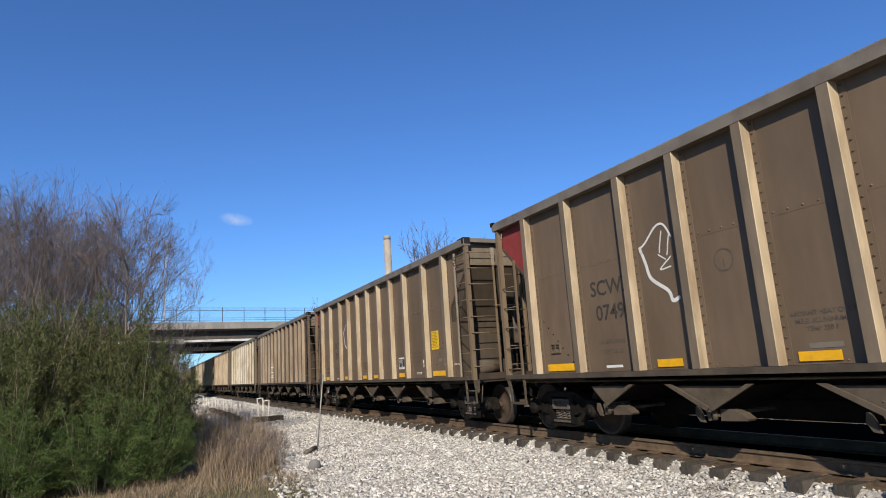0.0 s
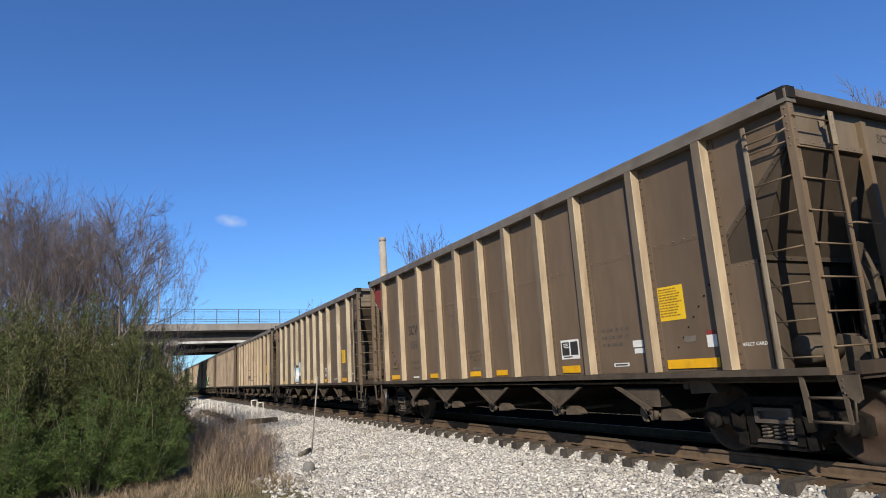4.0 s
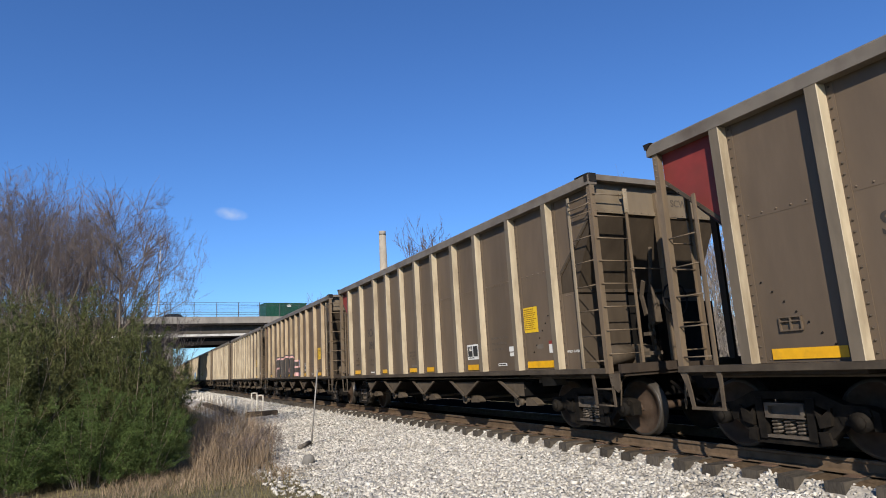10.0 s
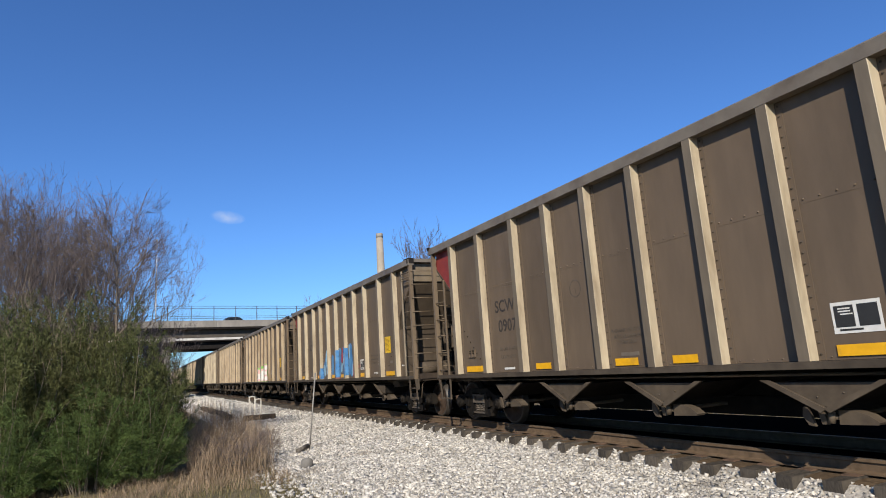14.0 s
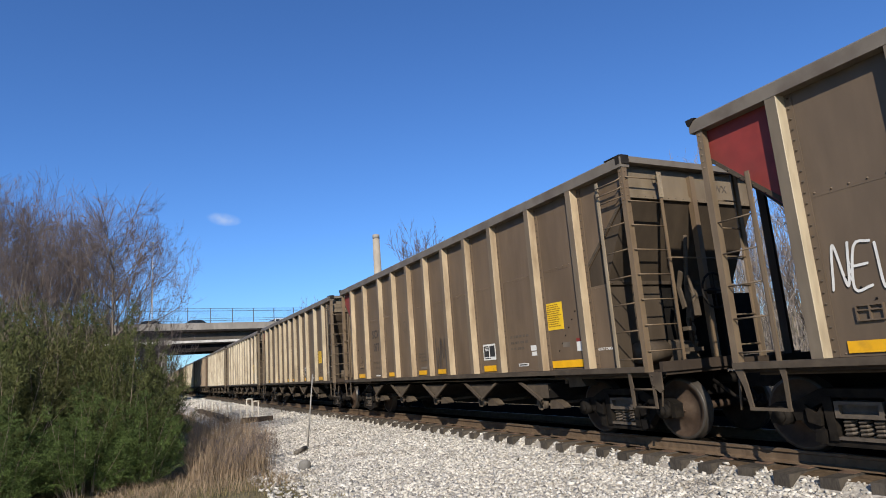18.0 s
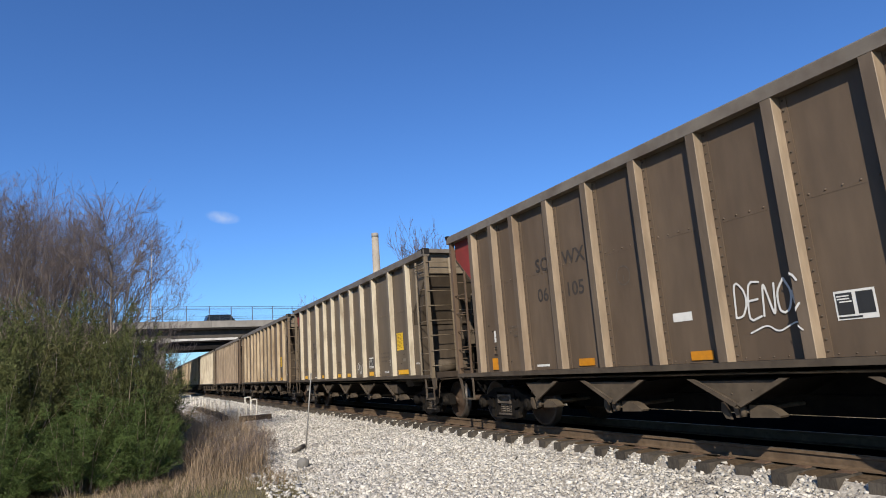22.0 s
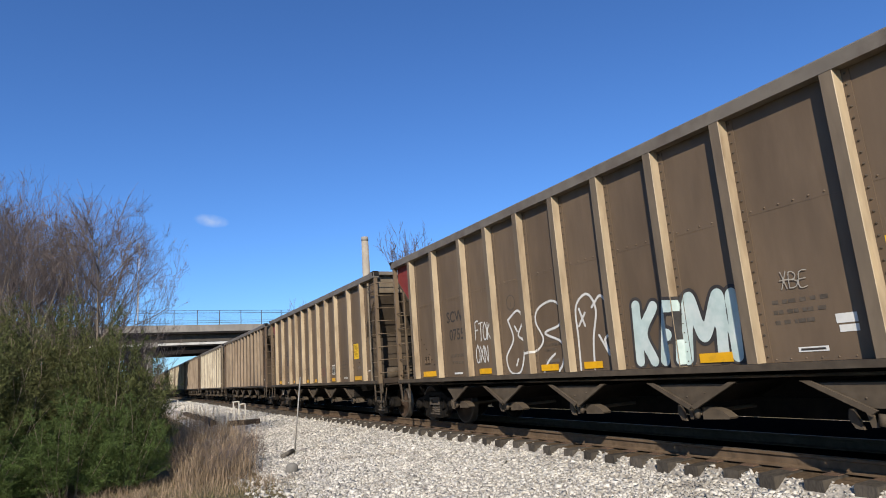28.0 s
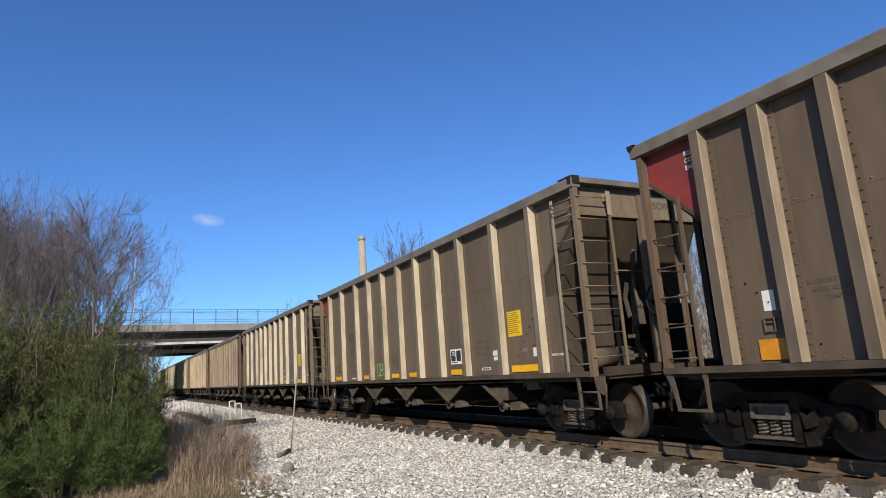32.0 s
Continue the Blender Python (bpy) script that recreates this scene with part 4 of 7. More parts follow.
    p = part("card_frame", bm, PAINT[kind], car)
    p.location = (-5.69, -Y_SHEET, 1.58)
    # bolts that stray across the rear and leading bays, over the bolster
    bm = bmesh.new()
    for i in range(7):
        rivet(bm, -6.0 + 0.13 * i, -Y_SHEET, 2.10 - 0.13 * i, 0.016, 0.022)
        rivet(bm, 5.86 - 0.11 * i, -Y_SHEET, 2.25 - 0.13 * i, 0.016, 0.022)
    tagged(part("bolster_bolts", bm, UNDER, car), kind="stuff")
    # faint circle
    bm = bmesh.new()
    n = 28
    for k in range(n):
        a0, a1 = 6.2832 * k / n, 6.2832 * (k + 1) / n
        v = [bm.verts.new((r * math.cos(a), 0, r * math.sin(a))) for r, a in ((0.135, a0), (0.135, a1), (0.155, a1), (0.155, a0))]
        bm.faces.new(v)
    box(bm, -0.008, 0.008, -0.001, 0, -0.09, 0.01)
    p = part("painted_ring", bm, FAINT, car)
    p.location = (-1.82, -Y_SHEET - 0.004, 2.52)
    # worn stencils that cannot be read
    for name, x, z, rows_, w, h, mat in (("worn_stencil", 3.62, 1.80, 3, 0.62, 0.045, FAINT),):
        bm = bmesh.new()
        rr = random.Random(int(x * 100))
        for i in range(rows_):
            a = x
            while a < x + w * (1 - 0.12 * i):
                b = a + rr.uniform(0.03, 0.09)
                box(bm, a, b, -0.001, 0, z - i * h * 2.6, z - i * h * 2.6 + h)
                a = b + rr.choice((0.012, 0.012, 0.05))
        p = part(name, bm, mat, car)
        p.location = (0, -Y_SHEET - 0.0035, 0)
        tagged(p, kind="stuff")
    mark(car, "small_label", -4.35, -3.96, 1.195, 1.235, WHITE)
    if not old:
        mark(car, "small_label", -0.86, -0.47, 1.315, 1.375, CHORD)
    # stencils that can be read
    lines = [("RADIANT HEAT ONLY", 0.055, -1.03, 1.69), ("M.F.E. ALUMINUM", 0.055, -0.98, 1.60), ("TEMP 250 F", 0.055, -0.86, 1.51)]
    if old:
        lines = [(s_, h_, x_ - 4.22, z_ + 0.28) for s_, h_, x_, z_ in lines]
    else:
        lines += [("LD LMT 219900", 0.07, -4.48, 1.58), ("LT WT 66100", 0.07, -4.45, 1.42)]
    for s_, h_, x_, z_ in lines:
        piece("stencil", letters(s_, h_), FAINT, car, at=(x_, -Y_SHEET - 0.003, z_))
    p = piece("stencil", letters("SCWX", 0.13), FAINT, car, at=(7.274, 0.35, 3.93))
    p.rotation_euler = (0, 0, radians(90))
    piece("stencil", letters("DEFECT CARD", 0.042), WHITE, car, at=(6.20, -Y_SHEET - 0.003, 1.42))
    if old:
        for i, s_ in enumerate(("ROTARY", "COUPLER", "END")):
            piece("stencil", letters(s_, 0.065), WHITE, car, "white lettering", at=(-6.60, -Y_SHEET - 0.011, 3.94 - 0.10 * i))


PROTOTYPES = {}
for k in PAINT:
    PROTOTYPES[k] = hopper_car(k)
    livery(PROTOTYPES[k], k)

KINDS = {"g": "grey", "o": "olive", "t": "tan", "b": "brown"}
LABELS = {
    "grey": "grey-brown aluminium coal hopper car with tall ribs and yellow strips",
    "olive": "olive-grey coal hopper car with pale ribs and yellow strips",
    "tan": "tan-brown weathered coal hopper car with cream ribs",
    "brown": "rust-brown older coal hopper car with orange strips",
}
# one letter a car, from the head of the visible train to its tail
TRAIN = "ttbottgtbbtggtggggttgtgoobotbogtttbobgobttggt"
FIRST = -11
CARS = []


# small surges of the train: seconds, metres
SLACK = [(0.0, -0.03), (3.0, 0.01), (6.0, 0.06), (9.0, 0.02), (11.0, 0.05), (14.0, -0.01), (17.0, -0.05), (19.0, -0.05), (21.0, 0.03), (23.0, 0.12), (23.5, 0.10), (24.0, -0.54), (25.0, -0.42), (27.0, -0.2), (29.0, 0.01), (31.0, 0.13), (32.0, 0.14)]


def train_place(n, t):
    """Where the middle of car n is along the track at t seconds."""
    slack = float(np.interp(t, [s[0] for s in SLACK], [s[1] for s in SLACK]))
    return -175.485 + 18.2276 * t + 0.00381 * t * t - 6.154 - n * CAR_LENGTH + slack


used = set()
for i, letter in enumerate(TRAIN):
    kind = KINDS[letter]
    if kind in used:
        car = copy_thing(PROTOTYPES[kind], pose(0, TRACK_Y, 0))
    else:
        car = PROTOTYPES[kind]
        used.add(kind)
    car.location = (train_place(FIRST + i, 0.0), TRACK_Y, 0)
    tagged(car, LABELS[kind], "railway car", "hopper cars of the coal train")
    CARS.append((FIRST + i, kind, car))

# ---- numbers and painted scrawl on single cars ----
NUMBERS = {-11: "07491", -10: "09411", -8: "09826", -7: "0947", -5: "09303", -4: "07316", -1: "09253", 0: "09025", 1: "09627", 2: "0774", 3: "09209", 4: "0921", 5: "09072", 8: "07362", 9: "09275", 10: "07710", 11: "07410", 12: "09326", 13: "07469", 15: "09553", 16: "07630", 20: "07645", 21: "07551", 22: "07567", 24: "09618"}
OLD_NUMBERS = {-9: ("04", "028"), -2: ("06", "044"), 23: ("06", "184"), -3: ("06", "288"), 14: ("06", "105"), 17: ("06", "190"), 25: ("06", "154")}
SPRAY = {
    "white": surface("white_spray_paint", (0.558, 0.533, 0.479), 0.6, grain=8, spread=0.1),
    "pink": surface("pink_spray_paint", (0.560, 0.320, 0.290), 0.6, grain=5, spread=0.12, stain=(0.450, 0.270, 0.240), stain_scale=2),
    "flesh": surface("faded_pink_spray_paint", (0.370, 0.215, 0.175), 0.65, grain=5, spread=0.15, stain=(0.300, 0.190, 0.150), stain_scale=2),
    "black": surface("black_spray_paint", (0.030, 0.025, 0.022), 0.65, grain=6, spread=0.25, stain=(0.066, 0.058, 0.050), stain_scale=2),
    "green": surface("green_spray_paint", (0.164, 0.368, 0.073), 0.6, grain=6, spread=0.15, stain=(0.262, 0.431, 0.159), stain_scale=2),
    "blue": surface("blue_spray_paint", (0.040, 0.140, 0.290), 0.6, grain=5, spread=0.2, stain=(0.098, 0.250, 0.406), stain_scale=2),
    "pale": surface("pale_spray_paint", (0.426, 0.501, 0.450), 0.6, grain=5, spread=0.12, stain=(0.541, 0.548, 0.494), stain_scale=2.5),
    "red": surface("red_spray_paint", (0.312, 0.024, 0.036), 0.6, grain=6, spread=0.2),
    "sky": surface("light_blue_spray_paint", (0.246, 0.392, 0.479), 0.6, grain=6, spread=0.15),
    "soot": surface("thin_black_spray", (0.057, 0.046, 0.036), 0.65, grain=9, spread=0.3),
    "faint": surface("faded_white_spray", (0.312, 0.274, 0.218), 0.65, grain=9, spread=0.25),
    "rose": surface("faded_red_spray", (0.197, 0.078, 0.062), 0.65, grain=9, spread=0.25),
}
# letter forms in a unit square, stroke by stroke
FORMS = {
    "A": (((0, 0), (0.45, 1), (0.95, 0)), ((0.2, 0.38), (0.75, 0.38))),
    "B": (((0, 0), (0.05, 1), (0.7, 0.85), (0.6, 0.55), (0.1, 0.52)), ((0.1, 0.52), (0.85, 0.4), (0.75, 0.05), (0, 0))),
    "C": (((0.85, 0.8), (0.4, 1), (0.05, 0.5), (0.4, 0), (0.9, 0.2)),),
    "D": (((0.05, 0), (0.05, 1), (0.65, 0.85), (0.9, 0.45), (0.6, 0.05), (0.05, 0)),),
    "E": (((0.85, 1), (0.1, 0.95), (0.05, 0), (0.9, 0.03)), ((0.1, 0.5), (0.7, 0.52))),
    "F": (((0.85, 1), (0.1, 0.95), (0.05, 0)), ((0.1, 0.5), (0.7, 0.52))),
    "H": (((0.05, 0), (0.1, 1)), ((0.85, 0), (0.85, 1)), ((0.08, 0.5), (0.85, 0.5))),
    "K": (((0.05, 0), (0.1, 1)), ((0.85, 1), (0.15, 0.5), (0.9, 0))),
    "L": (((0.15, 1), (0.1, 0.05), (0.9, 0.08)),),
    "M": (((0, 0), (0.15, 1), (0.5, 0.35), (0.8, 1), (1, 0)),),
    "N": (((0.05, 0), (0.1, 1), (0.8, 0.05), (0.85, 1)),),
    "O": (((0.5, 1), (0.05, 0.6), (0.2, 0.05), (0.75, 0.05), (0.95, 0.55), (0.5, 1)),),
    "P": (((0.05, 0), (0.1, 1), (0.8, 0.85), (0.7, 0.5), (0.1, 0.45)),),
    "Q": (((0.45, 1), (0.05, 0.6), (0.15, 0.1), (0.6, 0.08), (0.85, 0.55), (0.45, 1)), ((0.5, 0.35), (0.95, -0.08))),
    "R": (((0.05, 0), (0.1, 1), (0.8, 0.85), (0.65, 0.5), (0.12, 0.45)), ((0.35, 0.47), (0.95, 0))),
    "S": (((0.9, 0.85), (0.45, 1), (0.1, 0.72), (0.8, 0.38), (0.6, 0.02), (0.05, 0.12)),),
    "T": (((0, 0.95), (1, 1)), ((0.5, 0.97), (0.45, 0))),
    "U": (((0.05, 1), (0.1, 0.2), (0.5, 0), (0.85, 0.25), (0.9, 1)),),
    "V": (((0, 1), (0.45, 0), (0.95, 1)),),
    "W": (((0, 1), (0.2, 0), (0.5, 0.7), (0.75, 0), (1, 1)),),
    "X": (((0, 0), (0.9, 1)), ((0.05, 1), (0.9, 0))),
    "Y": (((0, 1), (0.45, 0.5), (0.95, 1)), ((0.45, 0.5), (0.4, 0))),
    "*": (((0, 0.5), (1, 0.5)), ((0.2, 0), (0.8, 1)), ((0.8, 0), (0.2, 1))),
    "~": (((0, 0.3), (0.25, 0.8), (0.5, 0.3), (0.75, 0.9), (1, 0.2)),),
    "0": (((0.5, 1), (0.1, 0.8), (0.05, 0.3), (0.5, 0), (0.9, 0.3), (0.85, 0.8), (0.5, 1)),),
}


def smooth_line(pts, step):
    """The stroke rounded through its points and cut into short steps."""
    pts = [Vector((*p, 0)) for p in pts]
    ext = [pts[0] * 2 - pts[1], *pts, pts[-1] * 2 - pts[-2]]
    out = []
    for a, b, c, d in zip(ext, ext[1:], ext[2:], ext[3:]):
        n = max(2, int((c - b).length / step))
        for i in range(n):
            t = i / n
            out.append(0.5 * (2 * b + (c - a) * t + (2 * a - 5 * b + 4 * c - d) * t * t + (3 * b - a - 3 * c + d) * t ** 3))
    return out + [pts[-1]]


def on_side(x, z, ribs, lift):
    """The height of the near side's skin at x: sheet, flange or rib face."""
    for r in ribs:
        if -0.148 <= x - r <= 0.0:
            return -Y_OUT - lift
        if 0.0 < x - r <= 0.1:
            return -Y_SHEET - 0.014 - lift
    return -Y_SHEET - (0.010 if z > 2.88 else 0.003) - lift


def skin_levels(ribs):
    """Where the skin steps along x: pairs of a start and the depth from there on."""
    out = []
    for r in sorted(ribs):
        out += [(r - 0.148, "rib"), (r, "flange"), (r + 0.1, "sheet")]
    return out


def paint_mesh(lines, width, ribs, lift):
    """The sprayed area of the strokes, laid on sheet, flange and rib without overlaps."""
    runs = [smooth_line(l, 0.04) for l in lines]
    h = width / 2
    x0, x1 = min(p.x for r in runs for p in r) - h, max(p.x for r in runs for p in r) + h
    z0, z1 = min(p.y for r in runs for p in r) - h, max(p.y for r in runs for p in r) + h
    cell = min(0.03, max(0.011, width / 2.6))
    levels = skin_levels(ribs)
    xs = set(np.round(np.arange(x0 - cell, x1 + cell * 1.5, cell), 4).tolist())
    for e, _ in levels:
        if x0 < e < x1:
            xs = {x for x in xs if abs(x - e) > 0.003} | {e}
    xs = np.array(sorted(xs))
    zs = np.arange(z0 - cell, z1 + cell * 1.5, cell)
    field = np.full((len(xs), len(zs)), -1.0)
    for r in runs:
        for p, q in zip(r, r[1:]):
            i0, i1 = np.searchsorted(xs, min(p.x, q.x) - h - 0.05), np.searchsorted(xs, max(p.x, q.x) + h + 0.05)
            j0, j1 = np.searchsorted(zs, min(p.y, q.y) - h - 0.05), np.searchsorted(zs, max(p.y, q.y) + h + 0.05)
            if i1 <= i0 or j1 <= j0:
                continue
            gx, gz = xs[i0:i1, None] - p.x, zs[None, j0:j1] - p.y
            dx, dz = q.x - p.x, q.y - p.y
            k = np.clip((gx * dx + gz * dz) / max(1e-9, dx * dx + dz * dz), 0, 1)
            dist = h - np.hypot(gx - k * dx, gz - k * dz)
            field[i0:i1, j0:j1] = np.maximum(field[i0:i1, j0:j1], dist)
    field[:, zs < Z_SILL + 0.008] = -0.01
    V, F = [], []

    def face(pts):
        b = len(V)
        V.extend(pts)
        F.append(tuple(range(b, b + len(pts))))

    for i in range(len(xs) - 1):
        a, c = float(xs[i]), float(xs[i + 1])
        col, nxt = field[i], field[i + 1]
        if not ((col > 0).any() or (nxt > 0).any()):
            continue
        mid = (a + c) / 2
        where = "sheet"
        for e, w in levels:
            if mid > e:
                where = w
        j = 0
        web = []
        while j < len(zs) - 1:
            q = [(a, zs[j], col[j]), (c, zs[j], nxt[j]), (c, zs[j + 1], nxt[j + 1]), (a, zs[j + 1], col[j + 1])]
            inside = [v[2] > 0 for v in q]
            if all(inside):
                j2 = j + 1
                while j2 < len(zs) - 1 and col[j2 + 1] > 0 and nxt[j2 + 1] > 0 and not zs[j] < 2.88 < zs[j2]:
                    j2 += 1
                pts = [(a, zs[j]), (c, zs[j]), (c, zs[j2]), (a, zs[j2])]
                j = j2
            elif any(inside):
                pts = []
                for u, v in zip(q, q[1:] + q[:1]):
                    if u[2] > 0:
                        pts.append((u[0], u[1]))
                    if (u[2] > 0) != (v[2] > 0):
                        k = u[2] / (u[2] - v[2])
                        pts.append((u[0] + (v[0] - u[0]) * k, u[1] + (v[1] - u[1]) * k))
                j += 1
            else:
                j += 1
                continue
            zm = sum(p[1] for p in pts) / len(pts)
            y = -Y_OUT - lift if where == "rib" else -Y_SHEET - 0.014 - lift if where == "flange" else -Y_SHEET - (0.010 if zm > 2.88 else 0.003) - lift
            face([(p[0], y, float(p[1])) for p in pts])
            if where == "rib" and nxt is not None:
                right = [float(p[1]) for p in pts if abs(p[0] - c) < 1e-6]
                if len(right) > 1:
                    web.append((min(right), max(right), c))
        for lo, hi, c_ in web:
            if i + 1 < len(xs) - 1 and any(abs(c_ - e) < 1e-6 and w == "flange" for e, w in levels):
                o, f_ = c_ + 0.004 + lift, c_ + 0.014 + lift
                face([(o, -Y_OUT + 0.004, lo), (f_, -Y_SHEET - 0.014, lo), (f_, -Y_SHEET - 0.014, hi), (o, -Y_OUT + 0.004, hi)])
    return from_arrays("graffiti", V, F)


def strokes(car, kind, lines, width, colour, lift, name="graffiti", label=""):
    me = paint_mesh(lines, width, RIBS_OLD if kind == "brown" else RIBS_NEW, lift)
    return piece(name, me, SPRAY[colour] if colour in SPRAY else PAINT[colour], car, label)


def words(text, x0, x1, z0, z1, seed=0, slant=0.0, gap=0.12, rise=0.0):
    """The letter forms of the text set between x0 and x1, a little uneven."""
    rng = random.Random(seed)
    w = (x1 - x0) / len(text)
    out = []
    for i, ch in enumerate(text):
        if ch == " ":
            continue
        h = (z1 - z0) * rng.uniform(0.88, 1.08)
        b = z0 + (z1 - z0) * rng.uniform(-0.05, 0.06) + rise * w * i
        for st in FORMS[ch]:
            out.append([(x0 + w * (i + gap / 2 + (1 - gap) * (px + slant * pz)), b + h * pz) for px, pz in st])
    return out


def bubble(car, kind, text, x0, x1, z0, z1, rim, fill, core, seed, fat=0.30, label="", heart=0.62):
    """Fat letters: dark rim, filled body, and an inner line."""
    ln = words(text, x0, x1, z0, z1, seed)
    strokes(car, kind, ln, fat + 0.09, rim, 0.003, label=label)
    strokes(car, kind, ln, fat, fill, 0.006, label=label)
    if core:
        strokes(car, kind, ln, fat * heart, core, 0.009, label=label)


def tag(car, kind, text, x0, x1, z0, z1, colour, width=0.03, seed=0, slant=0.1, label="", rise=0.0):
    strokes(car, kind, words(text, x0, x1, z0, z1, seed, slant, 0.05, rise), width, colour, 0.012, label=label)


def flat_shape(car, kind, outline, colour, lift, label=""):
    """A filled patch within one bay, its outline rounded."""
    ribs = RIBS_OLD if kind == "brown" else RIBS_NEW
    bm = bmesh.new()
    pts = smooth_line(list(outline) + [outline[0]], 0.03)[:-1]
    y = on_side(outline[0][0], outline[0][1], ribs, lift)
    bm.faces.new([bm.verts.new((p.x, y, p.y)) for p in pts])
    bmesh.ops.triangulate(bm, faces=bm.faces[:])
    return part("graffiti", bm, SPRAY[colour] if colour in SPRAY else STAKE[colour], car, label)


def oval(x, z, w, h, turn=0.0, n=10):
    c, s = math.cos(turn), math.sin(turn)
    return [(x + w * math.cos(6.2832 * k / n) * c - h * math.sin(6.2832 * k / n) * s, z + w * math.cos(6.2832 * k / n) * s + h * math.sin(6.2832 * k / n) * c) for k in range(n)]


def ghost(car, kind, x, z, k):
    """A white outline like a hooded shape with a drip."""
    def at(*pts):
        return [(x + p * k, z + q * k) for p, q in pts]
    strokes(car, kind, [at((0.32, 0.42), (0.20, 0.62), (0.04, 0.62), (-0.20, 0.42), (-0.32, 0.36))], 0.032, "white", 0.001)
    strokes(car, kind, [at((-0.32, 0.36), (-0.24, 0.11), (-0.16, -0.13), (0.14, -0.35), (0.20, -0.50), (0.32, -0.47))], 0.055, "white", 0.0016)
    strokes(car, kind, [at((0.15, 0.53), (0.06, 0.23)), at((0.28, 0.44), (0.20, 0.17)), at((0.03, 0.20), (0.16, 0.11)), at((0.26, 0.13), (0.04, -0.02), (0.24, -0.01))], 0.022, "white", 0.001)


def decorate():
    by = {n: (kind, car) for n, kind, car in CARS}
    for n, (kind, car) in by.items():
        if kind == "brown":
            a, b = OLD_NUMBERS.get(n, ("", ""))
            for s, x, z in (("SC", -4.10, 2.94), ("WX", -3.27, 2.94), (a, -4.12, 2.38), (b, -3.27, 2.38)):
                if s:
                    piece("car_number", letters(s, 0.25), STENCIL, car, at=(x, -Y_SHEET - (0.011 if z > 2.6 else 0.003), z))
        else:
            piece("car_number", letters("SCWX", 0.255), STENCIL, car, at=(-4.56, -Y_SHEET - 0.003, 2.38))
            if n in NUMBERS:
                piece("car_number", letters(NUMBERS[n], 0.255), STENCIL, car, at=(-4.47, -Y_SHEET - 0.003, 1.97))
            else:
                bm = bmesh.new()
                for i in range(5):
                    box(bm, -4.46 + 0.17 * i, -4.34 + 0.17 * i, -0.001, 0, 1.98, 2.20)
                p = part("worn_number", bm, FAINT, car)
                p.location = (0, -Y_SHEET - 0.003, 0)
    G = lambda n: (by[n][1], by[n][0])
    for n in (-11, -10):
        ghost(*G(n), -2.96, 2.60, 1.0)
    ghost(*G(-9), -4.98, 2.62, 0.85)
    strokes(*G(-9), [[(-2.7, 1.2), (-2.65, 1.7), (-2.3, 1.75), (-2.15, 1.5), (-2.5, 1.5), (-1.7, 1.65), (-1.6, 1.2)], [(-2.5, 1.6), (-2.3, 2.05), (-2.0, 2.08), (-1.85, 1.7)]], 0.03, "white", 0.001)
    tag(*G(-8), "*~", -0.95, -0.35, 1.3, 1.7, "faint", 0.025, 3)
    tag(*G(-7), "V*", -1.0, -0.3, 1.25, 1.95, "white", 0.025, 4)
    bubble(*G(-5), "OA", -3.3, -1.6, 1.3, 2.1, "black", "sky", "white", 3, 0.22)
    tag(*G(-5), "*S", -3.85, -3.55, 1.6, 1.85, "green", 0.05, 8)
    strokes(*G(-4), [[(-3.3, 1.3), (-3.2, 1.9), (-2.95, 2.0), (-2.85, 1.6), (-3.1, 1.45)], [(-2.7, 1.2), (-2.75, 1.7), (-2.55, 1.85), (-2.45, 1.3)], [(-2.1, 2.05), (-1.9, 1.8), (-1.7, 1.15)],
                     [(-1.9, 1.9), (-1.6, 2.05), (-1.4, 1.6), (-1.5, 1.35)], [(-1.35, 2.15), (-1.1, 2.1), (-1.2, 1.5), (-0.95, 1.8)], [(-0.7, 1.25), (-0.8, 2.1), (-0.55, 2.05), (-0.4, 1.75)], [(-0.6, 1.7), (-0.2, 1.9), (-0.3, 1.5), (0.1, 1.45)]], 0.045, "soot", 0.001)
    tag(*G(-4), "~KEW", 0.15, 1.08, 1.38, 1.74, "soot", 0.028, 5)
    tag(*G(-3), "CBB", -3.15, -2.75, 1.33, 1.58, "white", 0.022, 1)
    # the green and black piece with a pale mask
    car, kind = G(-2)
    bubble(car, kind, "QADS", -1.45, 1.6, 1.32, 2.12, "white", "green", "black", 9, 0.36, "green and black bubble-letter graffiti with a white rim")
    flat_shape(car, kind, [(-2.05, 2.62), (-1.78, 2.76), (-1.53, 2.66), (-1.44, 2.3), (-1.42, 1.9), (-1.45, 1.2), (-1.7, 1.17), (-2.11, 1.17), (-2.12, 1.7), (-2.12, 2.30)], "black", 0.0005)
    flat_shape(car, kind, [(-2.10, 2.42), (-2.02, 2.60), (-1.84, 2.69), (-1.64, 2.63), (-1.53, 2.46), (-1.51, 2.28), (-1.62, 2.20), (-1.72, 2.28), (-1.80, 2.10), (-1.86, 2.20), (-1.96, 2.13), (-2.0, 2.26)], "white", 0.002, "white painted skull on black")
    flat_shape(car, kind, oval(-1.87, 2.33, 0.095, 0.12, 0.3), "black", 0.004)
    flat_shape(car, kind, oval(-1.675, 2.43, 0.10, 0.12, -0.3), "black", 0.004)
    flat_shape(car, kind, oval(-2.06, 1.92, 0.055, 0.17, 0.25), "tan", 0.002)
    strokes(car, kind, [[(-1.88, 2.02), (-1.56, 2.06)], [(-1.88, 1.93), (-1.54, 1.97)]], 0.06, "red", 0.002)
